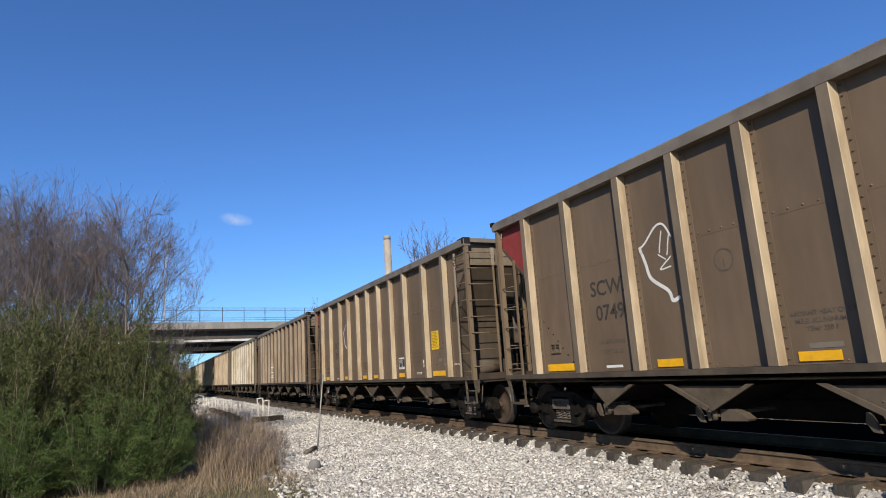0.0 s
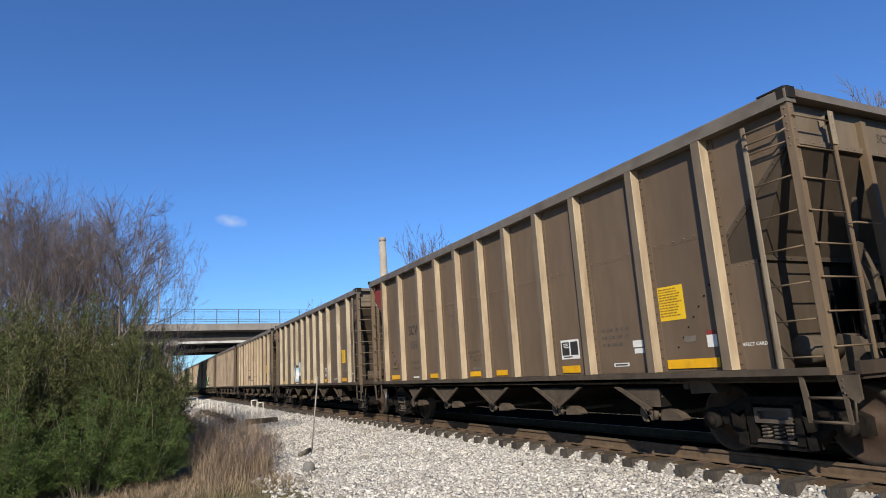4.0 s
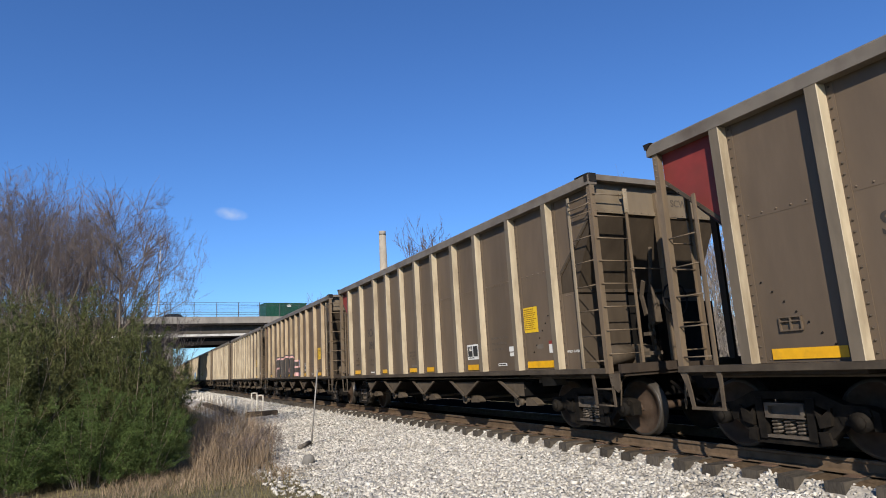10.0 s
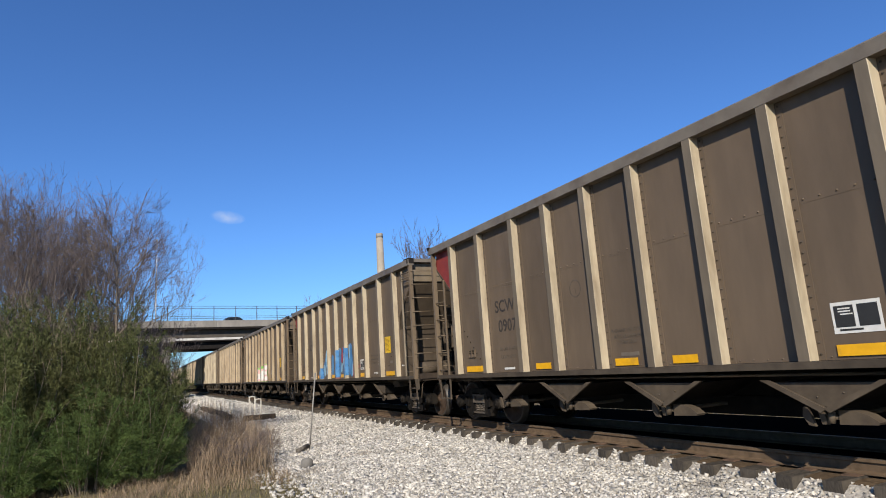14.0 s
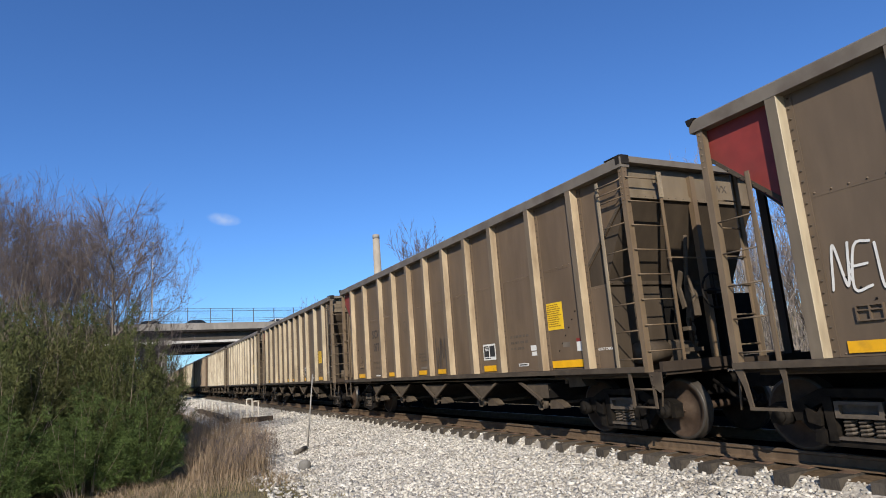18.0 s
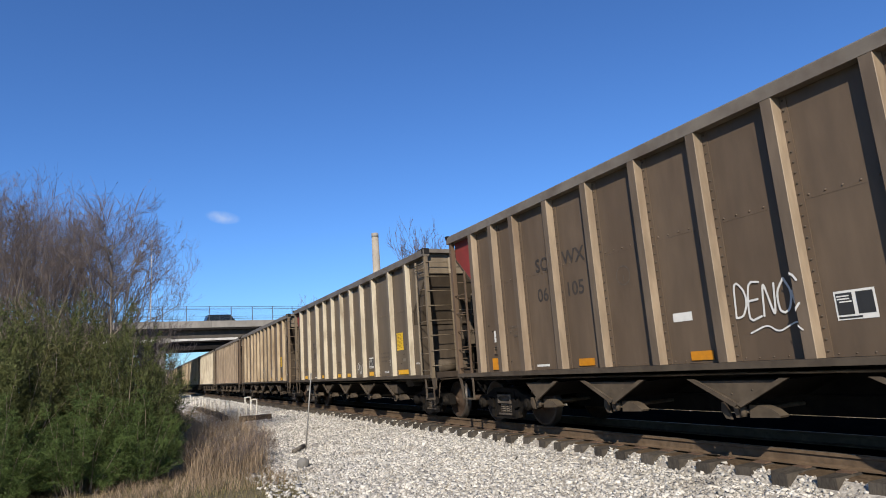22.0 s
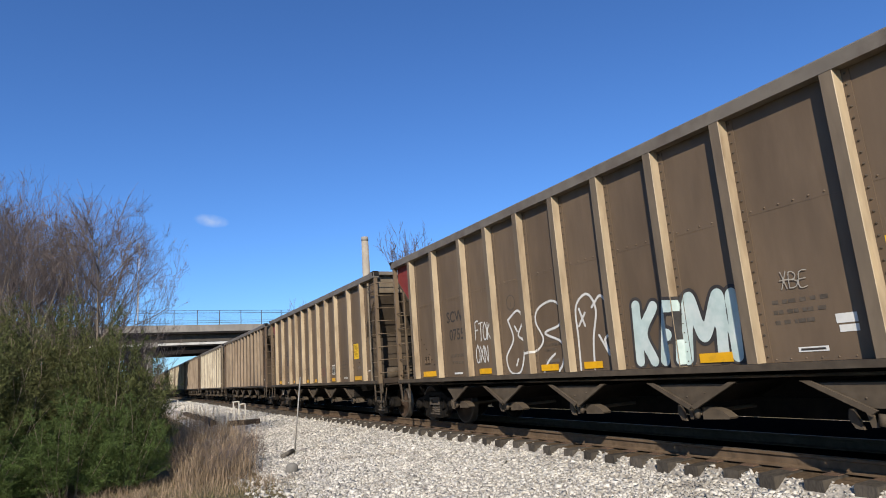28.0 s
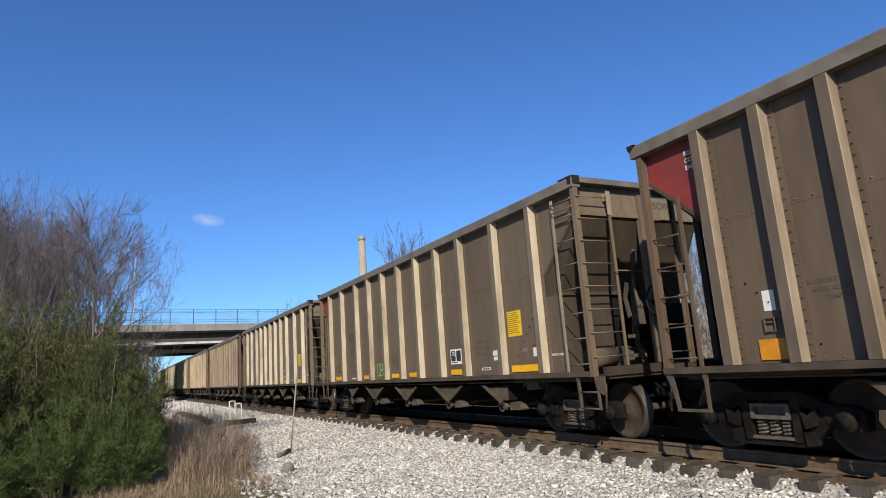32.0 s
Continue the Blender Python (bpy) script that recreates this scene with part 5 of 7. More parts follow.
    strokes(car, kind, [[(-2.1, 1.62), (-2.04, 1.52), (-2.1, 1.42)], [(-1.98, 1.6), (-1.92, 1.5)], [(-2.06, 1.36), (-1.98, 1.28), (-2.06, 1.2)], [(-1.9, 1.42), (-1.84, 1.3), (-1.9, 1.2)]], 0.05, "white", 0.002)
    strokes(car, kind, [[(-1.78, 1.75), (-1.5, 1.48), (-1.75, 1.42), (-1.78, 1.75)], [(-1.7, 1.66), (-1.72, 1.46)], [(-1.76, 1.55), (-1.58, 1.5)], [(-1.58, 1.4), (-1.5, 1.25)]], 0.018, "faint", 0.002)
    tag(car, kind, "SE", 0.45, 0.75, 1.38, 1.6, "green", 0.03, 2)
    # the pink piece
    car, kind = G(-1)
    strokes(car, kind, [[(-3.4, 1.32), (-2.4, 1.42), (-1.4, 1.45), (-0.3, 1.45)]], 0.52, "flesh", 0.0005, label="pale pink graffiti letters outlined in black")
    bubble(car, kind, "WSLY", -3.35, -0.2, 1.35, 2.0, "flesh", "flesh", None, 4, 0.30)
    tag(car, kind, "WSCLY", -3.3, -0.2, 1.3, 2.1, "black", 0.035, 7, 0.0)
    # the black and pink piece on blue
    car, kind = G(2)
    strokes(car, kind, [[(-3.88, 1.70), (-3.82, 1.30)], [(1.46, 1.74), (1.80, 1.30)], [(1.30, 1.30), (2.0, 1.34)]], 0.40, "blue", 0.0003, label="blue ground of a graffiti piece")
    strokes(car, kind, [[(-0.86, 2.14), (-0.45, 2.16)], [(-0.72, 1.62), (-0.66, 1.52)]], 0.22, "blue", 0.0003, label="blue ground of a graffiti piece")
    strokes(car, kind, [[(1.53, 1.86), (1.94, 1.80)], [(1.55, 1.78), (1.9, 1.72)]], 0.08, "black", 0.002)
    bodies = [[(-3.46, 1.95), (-2.9, 2.0), (-2.72, 1.75), (-3.3, 1.70)], [(-3.46, 1.30), (-2.6, 1.32)], [(-3.40, 1.62), (-2.75, 1.58)],
              [(-2.25, 1.96), (-1.55, 2.0), (-1.1, 2.0)], [(-2.33, 1.90), (-2.30, 1.30)], [(-2.2, 1.66), (-1.1, 1.66)], [(-2.3, 1.30), (-1.0, 1.28), (-0.45, 1.26)], [(-1.10, 1.98), (-0.90, 1.9), (-0.98, 1.70), (-1.15, 1.4)],
              [(-0.45, 1.62), (-0.20, 1.95), (0.30, 1.90), (0.80, 1.98)], [(-0.40, 1.60), (0.35, 1.58)], [(-0.14, 1.30), (0.6, 1.26)], [(0.55, 1.70), (1.2, 1.76)], [(0.6, 1.45), (1.38, 1.46)], [(0.7, 1.28), (1.52, 1.28)]]
    strokes(car, kind, bodies, 0.38, "black", 0.003, label="black bubble-letter graffiti with pink rims")
    rims = [[(-3.72, 1.62), (-3.78, 1.90), (-3.48, 2.11), (-3.23, 2.17), (-2.9, 2.19), (-2.65, 2.06), (-2.53, 1.83), (-2.59, 1.62), (-2.72, 1.47), (-2.55, 1.35)], [(-3.41, 1.64), (-3.55, 1.54), (-3.61, 1.20)],
            [(-2.43, 2.07), (-2.17, 2.13), (-1.83, 2.17), (-1.52, 2.17)], [(-1.61, 1.79), (-1.88, 1.81), (-1.91, 1.69), (-1.63, 1.67)], [(-1.3, 2.15), (-1.04, 2.18), (-0.8, 2.03), (-0.66, 1.91), (-0.76, 1.68), (-0.96, 1.51), (-1.04, 1.45), (-0.87, 1.44), (-0.70, 1.34)],
            [(-0.24, 2.10), (0.02, 2.14), (0.34, 2.05), (0.65, 2.14), (0.93, 2.10), (0.89, 1.97), (0.60, 1.92), (0.43, 1.67), (0.48, 1.36)], [(-0.64, 1.39), (-0.44, 1.41), (-0.3, 1.33), (-0.29, 1.18)],
            [(0.97, 1.91), (1.37, 1.90), (1.36, 1.69)], [(0.96, 1.60), (1.43, 1.63), (1.65, 1.48), (1.70, 1.18)]]
    strokes(car, kind, [[(x, z + 0.05) for x, z in ln] for ln in rims[:1] + rims[2:3] + rims[4:6]], 0.13, "black", 0.0042, label="black outer line of a graffiti piece")
    strokes(car, kind, rims, 0.085, "pink", 0.006, label="pink rims of a graffiti piece")
    strokes(car, kind, [[(-3.73, 1.66), (-3.74, 1.86)], [(-1.47, 2.12), (-1.45, 1.78), (-1.57, 1.53)], [(-1.42, 1.47), (-1.69, 1.45), (-1.93, 1.37)], [(-0.64, 1.42), (-0.55, 1.80), (-0.35, 2.02), (-0.2, 2.08)], [(-2.91, 1.70), (-2.90, 1.60)], [(1.02, 1.28), (1.29, 1.26)], [(0.86, 1.65), (0.85, 1.55)]],
            0.17, "pink", 0.008, label="pink rims of a graffiti piece")
    tag(*G(3), "EWSC", -4.5, -3.95, 1.28, 1.5, "white", 0.03, 6)
    tag(*G(3), "Y*", -1.9, -1.3, 1.5, 2.2, "faint", 0.02, 6)
    # blue piece
    car, kind = G(6)
    strokes(car, kind, [[(-2.3, 1.32), (-1.85, 1.85), (-1.45, 2.12)], [(-1.35, 2.0), (-1.62, 1.33)], [(-0.35, 2.16), (-0.45, 1.32)], [(0.98, 2.1), (0.95, 1.32)], [(1.42, 2.2), (1.5, 1.36)], [(0.1, 2.1), (0.0, 1.35)], [(1.2, 1.7), (1.2, 1.4)], [(-0.9, 1.9), (-0.95, 1.35)]],
            0.34, "blue", 0.002, label="blue and pale blue graffiti patches with red edges")
    strokes(car, kind, [[(-1.82, 2.12), (-1.86, 1.89)], [(-0.60, 2.14), (-0.56, 1.93)], [(1.28, 2.26), (1.29, 1.91)], [(1.70, 1.66), (1.58, 1.30)], [(0.34, 1.64), (0.28, 1.43)]], 0.15, "sky", 0.005)
    strokes(car, kind, [[(-1.31, 2.16), (-1.30, 1.41)], [(-2.1, 1.6), (-2.05, 1.35)], [(0.9, 2.0), (0.92, 1.7)]], 0.22, "sky", 0.005)
    strokes(car, kind, [[(0.48, 2.2), (0.33, 1.80)], [(2.06, 1.56), (2.05, 1.22)]], 0.18, "red", 0.004)
    strokes(car, kind, [[(-3.25, 1.28), (-2.85, 1.26)], [(-0.16, 1.2), (0.28, 1.18)], [(2.32, 1.52), (2.52, 1.57)]], 0.10, "rose", 0.001)
    car, kind = G(7)
    bubble(car, kind, "BAWE", -1.9, 1.3, 1.3, 2.0, "green", "pink", "white", 7, 0.36, "white, pink and green graffiti letters")
    tag(*G(9), "NEVE", -6.03, -5.15, 1.82, 2.34, "white", 0.028, 8, 0.3)
    tag(*G(9), "ATS", -3.3, -2.55, 1.4, 1.95, "white", 0.03, 9)
    tag(*G(10), "WMH", 0.1, 0.95, 1.3, 2.05, "soot", 0.035, 10)
    tag(*G(11), "S~~N", 1.25, 2.0, 1.5, 1.85, "soot", 0.022, 11)
    tag(*G(23), "C~", -1.95, -1.62, 1.55, 1.95, "white", 0.02, 31)
    tag(*G(23), "CBM~", -1.98, -1.55, 1.36, 1.46, "white", 0.016, 32)
    tag(*G(14), "DENOC", 0.06, 1.02, 1.66, 2.08, "white", 0.026, 12, 0.2)
    tag(*G(14), "~", 0.2, 1.0, 1.42, 1.55, "white", 0.02, 2)
    tag(*G(15), "PUEV", 1.3, 2.2, 1.25, 1.6, "white", 0.03, 13, 0.2)
    tag(*G(16), "SUM", 0.0, 1.1, 1.36, 1.88, "faint", 0.028, 14)
    tag(*G(16), "KE", 1.2, 1.85, 1.33, 1.95, "faint", 0.028, 15)
    tag(*G(16), "SU~R~", -4.7, -3.72, 1.40, 1.80, "faint", 0.022, 33, 0.2)
    tag(*G(16), "W0", 4.95, 5.5, 1.55, 1.85, "soot", 0.03, 15)
    tag(*G(18), "HANOF", 1.28, 2.0, 1.37, 1.82, "white", 0.030, 16, 0.2, rise=0.25)
    tag(*G(19), "NEP", 0.1, 1.0, 1.3, 1.7, "faint", 0.03, 17)
    tag(*G(20), "DUCK", -3.36, -2.78, 1.98, 2.16, "faint", 0.022, 18, rise=0.45)
    tag(*G(20), "BUTTER", -3.30, -2.58, 1.68, 1.86, "faint", 0.022, 19, rise=0.5)
    strokes(*G(20), [[(-2.67, 1.81), (-3.0, 1.63), (-2.69, 1.71), (-2.88, 1.51)]], 0.022, "faint", 0.002)
    tag(*G(20), "DBE", -2.15, -1.35, 1.55, 1.9, "faint", 0.03, 20)
    # pale letters with white outlined letters behind them
    car, kind = G(21)
    ln = [[(1.47, 2.05), (1.43, 1.25)], [(1.80, 2.0), (1.55, 1.64), (1.70, 1.24)], [(2.04, 1.98), (1.90, 1.24)], [(2.04, 1.98), (2.22, 1.96)], [(1.97, 1.60), (2.12, 1.58)],
          [(2.30, 1.24), (2.44, 2.04), (2.61, 1.52), (2.90, 2.02), (2.86, 1.26)], [(3.10, 2.0), (3.06, 1.25)]]
    strokes(car, kind, ln, 0.26, "black", 0.003, label="pale green-white block graffiti with black rim")
    strokes(car, kind, ln, 0.165, "pale", 0.006)
    for o in list(car.children):
        if o.name.startswith("load_label"):
            for c in list(o.children):
                bpy.data.objects.remove(c)
            bpy.data.objects.remove(o)
    ln = [[(-1.97, 2.19), (-1.61, 2.34), (-1.46, 2.14), (-1.65, 1.87), (-1.47, 1.70), (-1.66, 1.20), (-2.01, 1.18), (-2.12, 1.47), (-1.83, 1.81), (-1.97, 2.19)],
          [(-1.41, 1.50), (-1.08, 1.55), (-0.87, 1.74), (-1.05, 2.06), (-0.95, 2.29), (-0.54, 2.39), (-0.30, 2.25), (-0.35, 1.96), (-0.80, 1.84), (-0.35, 1.64), (-0.36, 1.32), (-0.5, 1.16)],
          [(-0.93, 1.16), (-0.78, 1.34), (-0.57, 1.46)], [(0.08, 1.16), (0.10, 1.67), (0.12, 2.20), (0.42, 2.38), (0.60, 2.11), (0.47, 1.64), (0.42, 1.16)],
          [(0.19, 2.16), (0.30, 1.87)], [(0.33, 2.08), (0.15, 1.88)], [(0.51, 2.15), (0.72, 2.31), (0.84, 2.23)], [(0.61, 1.69), (0.81, 1.37), (0.73, 1.61), (0.83, 1.67)],
          [(-1.75, 2.05), (-1.68, 1.95)], [(-1.80, 1.30), (-1.72, 1.42)]]
    strokes(car, kind, ln, 0.042, "white", 0.004, label="white outlined graffiti letters")
    tag(car, kind, "FTOK", -3.27, -2.62, 1.88, 2.24, "white", 0.028, 23)
    tag(car, kind, "OXN", -3.3, -2.78, 1.40, 1.76, "white", 0.028, 24)
    tag(*G(21), "*BE", 3.75, 4.10, 1.95, 2.15, "faint", 0.012, 24)
    tag(*G(22), "CARO", 1.25, 2.1, 1.38, 1.66, "rose", 0.028, 25)
    tag(*G(22), "W", -3.25, -2.75, 1.3, 1.7, "rose", 0.025, 26)
    tag(*G(15), "SWW", -3.25, -2.58, 1.46, 1.70, "soot", 0.017, 27)
    tag(*G(26), "0B", -2.1, -1.6, 1.25, 1.6, "green", 0.03, 26)
    lab = piece("stencil", letters("RDV", 0.07), BLACK, by[4][1], at=(4.35, -Y_SHEET - 0.006, 1.43))


decorate()


# ---- the road bridges ----


def bridge(at, label, pale, soffit, inner, deck, parapet):
    b = thing("road_bridge", at, label, "bridge", "road bridges over the track")
    b.rotation_euler = (0, 0, radians(8.4))
    y0, y1 = -62.0, 62.0
    bm = bmesh.new()
    box(bm, -11.5, 0.0, y0, y1, deck - 0.22, deck)
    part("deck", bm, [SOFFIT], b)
    bm = bmesh.new()
    box(bm, -11.2, -0.3, y0, y1, deck, deck + 0.15)
    part("road_surface", bm, ASPHALT, b)
    me = boxmesh("parapet", 0.0, 0.28, 0.0, 5.98, deck + 0.004, parapet)
    for x in (-11.5, -0.25):
        y = y0
        while y < y1:
            piece("parapet", me, PALE if pale else CONCRETE, b, at=(x, y, 0))
            y += 6.0
    d = deck - 0.22
    for k in range(5):
        z = soffit if k == 0 else inner
        girder = bmesh.new()
        extrude(girder, [(-0.25, z), (0.25, z), (0.25, z + 0.04), (0.08, z + 0.07), (0.08, d - 0.03), (0.32, d), (-0.32, d), (-0.08, d - 0.03), (-0.08, z + 0.07), (-0.25, z + 0.04)], 1, y0, y1)
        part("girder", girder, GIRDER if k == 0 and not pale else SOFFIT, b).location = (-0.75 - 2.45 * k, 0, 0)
    # fence on the parapets, posts and wires
    top = parapet + 1.66
    post = boxmesh("fence_post", -0.03, 0.03, -0.035, 0.035, parapet, top)
    y = -40.0
    while y < 58:
        piece("fence_post", post, FENCE, b, at=(-0.12, y, 0))
        y += 2.43
    for x in (-0.12, -11.36):
        for z in (top - 0.05, top - 0.32):
            bm = bmesh.new()
            tube(bm, [(x, -40, z), (x, 58, z)], 0.022, 4)
            part("fence_rail", bm, FENCE, b)
    if not pale:
        for k in range(12):
            z = parapet + 0.1 + k * 0.12
            bm = bmesh.new()
            tube(bm, [(-0.12, -40, z), (-0.12, 58, z)], 0.006, 3)
            part("fence_wire", bm, FENCE, b)
    for yp in (-1.0, 17.0, -22.0, 38.0, -42.0):
        pier = new("pier")
        pier.parent = b
        bm = bmesh.new()
        extrude(bm, [(-12.2, soffit), (0.7, soffit), (0.7, soffit - 0.5), (-0.6, soffit - 1.0), (-10.9, soffit - 1.0), (-12.2, soffit - 0.5)], 1, yp - 0.55, yp + 0.55)
        part("pier_cap", bm, CONCRETE, pier)
        for x in (-1.2, -5.8, -10.3):
            bm = bmesh.new()
            tube(bm, [(x, yp, -1.1), (x, yp, soffit - 1.0)], 0.48, 14)
            part("column", bm, CONCRETE, pier)
    return b


bridge((-72.5, 3.55, 0), "grey concrete road bridge with a wire fence along its parapet", False, 6.2, 6.92, 7.30, 8.05)
bridge((-104.0, 3.55, 0), "second concrete road bridge with a pale sunlit parapet", True, 6.5, 6.55, 7.86, 8.5)

# ---- chimney, mast ----


def polar(az, dist):
    a = radians(az)
    return Vector((-math.cos(a) * dist, math.sin(a) * dist, 0))


def chimney():
    p = polar(20.6, 250)
    c = thing("chimney", (p.x, p.y, -1.05), "tall pale concrete factory chimney with a darker rim", "chimney")
    bm = bmesh.new()
    tube(bm, [(0, 0, 0), (0, 0, 56.5)], 2.1, 20, r2=1.42)
    part("shaft", bm, CHIMNEY, c)
    bm = bmesh.new()
    tube(bm, [(0, 0, 56.4), (0, 0, 58.2)], 1.46, 20)
    part("rim", bm, CONCRETE, c)


chimney()


def mast():
    p = polar(1.0, 135)
    c = thing("light_mast", (p.x, p.y, -0.7), "slim pale steel light mast", "mast")
    bm = bmesh.new()
    tube(bm, [(0, 0, 0), (0, 0, 31.2)], 0.13, 8, r2=0.07)
    part("pole", bm, PALEPOST, c)
    bm = bmesh.new()
    tube(bm, [(0, 0, 30.9), (0, 0, 31.3)], 0.2, 10)
    part("lamp_ring", bm, POST, c)


mast()

# ---- bare trees ----


def bare_tree_mesh(seed, height, spread=0.5, depth=6, fine=1.0):
    """Trunk and limbs, and the crown of twigs, as two meshes; all tapered tubes that fork."""
    rng = random.Random(seed)
    sets = {"limbs": ([], []), "twigs": ([], [])}

    def seg(kind, pts, r0, r1, n):
        V, F = sets[kind]
        base = len(V)
        for i, p in enumerate(pts):
            d = (pts[min(i + 1, len(pts) - 1)] - pts[max(i - 1, 0)]).normalized()
            s = d.orthogonal().normalized()
            u = d.cross(s)
            r = r0 + (r1 - r0) * i / (len(pts) - 1)
            for k in range(n):
                a = 6.2832 * k / n
                V.append(p + (s * math.cos(a) + u * math.sin(a)) * r)
        for i in range(len(pts) - 1):
            for k in range(n):
                F.append((base + i * n + k, base + i * n + (k + 1) % n, base + (i + 1) * n + (k + 1) % n, base + (i + 1) * n + k))

    def grow(p, d, length, r, level):
        n = 4 if level < 3 else 2
        pts, q, dd = [p], p.copy(), d.copy()
        for i in range(n):
            w = 0.07 if level < 3 else 0.12
            dd = (dd + Vector((rng.gauss(0, w), rng.gauss(0, w), rng.gauss(0.05, w)))).normalized()
            q = q + dd * (length / n)
            pts.append(q.copy())
        r1 = r * (0.62 if level < depth else 0.4)
        seg("limbs" if level < 3 else "twigs", pts, r, r1, 7 if level < 2 else 4 if level < 4 else 3)
        if level >= depth:
            return
        kids = (3 if level < 2 else rng.choice((2, 3, 3))) if level else 5
        for k in range(kids):
            t = rng.uniform(0.62 if level == 0 else 0.3, 1.0) if k else 1.0
            i = min(n - 1, int(t * n))
            src = pts[i].lerp(pts[i + 1], t * n - i) if i + 1 < len(pts) else pts[-1]
            a = rng.uniform(0, 6.2832)
            s = dd.orthogonal().normalized()
            side = (Matrix.Rotation(a, 3, dd) @ s)
            kd = (dd * (1.0 - spread * 0.45) + side * spread * rng.uniform(0.6, 1.3) + Vector((0, 0, 0.20))).normalized()
            grow(src, kd, length * (rng.uniform(0.72, 0.95) if level == 0 else rng.uniform(0.5, 0.78)), max(0.0055 * fine, r1 * rng.uniform(0.5, 0.8)), level + 1)

    grow(Vector((0, 0, -0.3)), Vector((0, 0, 1)), height * 0.34, height * 0.017, 0)
    top = max(v.z for V, _ in sets.values() for v in V)
    k = height / top
    out = []
    for kind, (V, F) in sets.items():
        out.append(from_arrays(kind, [v * k for v in V], F))
    return out


TREE_KINDS = [bare_tree_mesh(s, 10.0, sp, d, f) for s, sp, d, f in ((1, 0.58, 7, 0.9), (2, 0.52, 7, 0.9), (3, 0.64, 7, 0.9), (5, 0.50, 7, 0.9),
                                                                      (1, 0.56, 6, 2.4), (2, 0.50, 6, 2.4), (3, 0.60, 6, 2.4), (5, 0.48, 6, 2.4), (5, 0.30, 6, 2.0), (2, 0.32, 6, 2.0))]


def upright_tree_mesh(seed, height, reach, fork):
    """A straight trunk with long limbs that leave it aslant and curve up, each with side shoots and twigs."""
    rng = random.Random(seed)
    trunk, crown = bmesh.new(), bmesh.new()
    way = [Vector((0.012 * height * math.sin(3.1 * u + seed), 0.010 * height * math.sin(2.3 * u), height * u)) for u in (-0.03, 0.15, 0.3, 0.45, 0.6, 0.75, 0.88)]
    tube(trunk, way, 0.0078 * height, 7, r2=0.0018 * height)
    turn = rng.uniform(0, 6.28)
    for k in range(19):
        u = fork + (0.86 - fork) * (k / 18) ** 0.9
        turn += 2.4 + rng.gauss(0, 0.3)
        out = Vector((math.cos(turn), math.sin(turn), 0))
        foot = way[1].lerp(way[-1], (u - 0.15) / 0.73)
        r = reach * (1.08 - 0.72 * (u - fork) / (0.86 - fork)) * rng.uniform(0.7, 1.1)
        rise = (height * rng.uniform(0.93, 1.03) - foot.z) * (0.50 + 0.5 * u) * rng.uniform(0.8, 1.0)
        line = [foot + out * (r * v ** 0.8) + Vector((rng.gauss(0, 0.012 * height), rng.gauss(0, 0.012 * height), 0)) * v + Vector((0, 0, rise * v ** 1.15)) for v in (0, 0.2, 0.4, 0.6, 0.8, 1.0)]
        tube(trunk, line, 0.0034 * height * (1.15 - 0.5 * u), 5, r2=0.0007 * height)
        for _ in range(17):
            v = rng.uniform(0.15, 0.98) * 5
            i = min(4, int(v))
            q = line[i].lerp(line[i + 1], v - i)
            d = (out * rng.uniform(-0.1, 0.9) + Vector((rng.gauss(0, 0.55), rng.gauss(0, 0.55), rng.uniform(0.4, 1.2)))).normalized()
            e = q + d * height * rng.uniform(0.06, 0.15)
            tube(crown, [q, q.lerp(e, 0.5) + Vector((0, 0, -0.006 * height)), e], 0.0009 * height, 3, r2=0.0005 * height)
            for _ in range(5):
                m = q.lerp(e, rng.uniform(0.2, 0.95))
                d2 = (d + Vector((rng.gauss(0, 0.6), rng.gauss(0, 0.6), rng.gauss(0.15, 0.4)))).normalized()
                tube(crown, [m, m + d2 * height * rng.uniform(0.03, 0.075)], 0.00055 * height, 3, r2=0.0004 * height)
    return mesh_of(trunk, "limbs"), mesh_of(crown, "twigs")


TREE_KINDS += [upright_tree_mesh(21, 10.0, 2.9, 0.36), upright_tree_mesh(22, 10.0, 3.3, 0.30)]


def bare_tree(at, height, which, turn, label, group, slim=1.0, bark=None):
    t = thing("bare_tree", at, label, "tree", group)
    limbs, twigs = TREE_KINDS[which]
    a = piece("trunk", limbs, bark or BARK, t)
    b = piece("crown", twigs, TWIG, t)
    for o in (a, b):
        o.scale = (slim * height / 10, slim * height / 10, height / 10)
        o.rotation_euler = (0, 0, radians(turn))
    return t


GROVE = "leafless trees of the grove behind the shrubs"
for az, dist, h, w, turn in ((-14, 36, 10.8, 0, 10), (-10.5, 40, 11.9, 1, 80), (-8, 34, 12.0, 2, 200), (-6.2, 44, 13.8, 3, 140), (-4.2, 38, 12.4, 0, 260), (-12, 48, 12.9, 2, 30), (-9, 52, 13.6, 1, 330),
                             (-2.9, 30, 9.4, 3, 55), (-2.2, 41, 10.6, 2, 120), (-4.4, 34, 9.2, 0, 205), (-5.4, 30, 10.2, 1, 15), (-3.4, 46, 13.2, 2, 70), (-16, 44, 12.2, 3, 220), (-11.6, 30, 9.0, 3, 190), (-7.2, 29, 10.2, 0, 300), (-13, 33, 10.2, 1, 45), (-9.6, 36, 11.6, 3, 12), (-2.8, 44, 12.2, 0, 160), (-5.0, 50, 13.2, 1, 98)):
    p = polar(az, dist * 0.62)
    bare_tree((p.x, p.y, GROUND_Z - 0.1), 0.62 * (h * 1.08 - 1.9) + 1.9, w, turn, "leafless tree with purplish-brown twigs behind the shrubs", GROVE, 0.74)
q = polar(-1.75, 18.3)
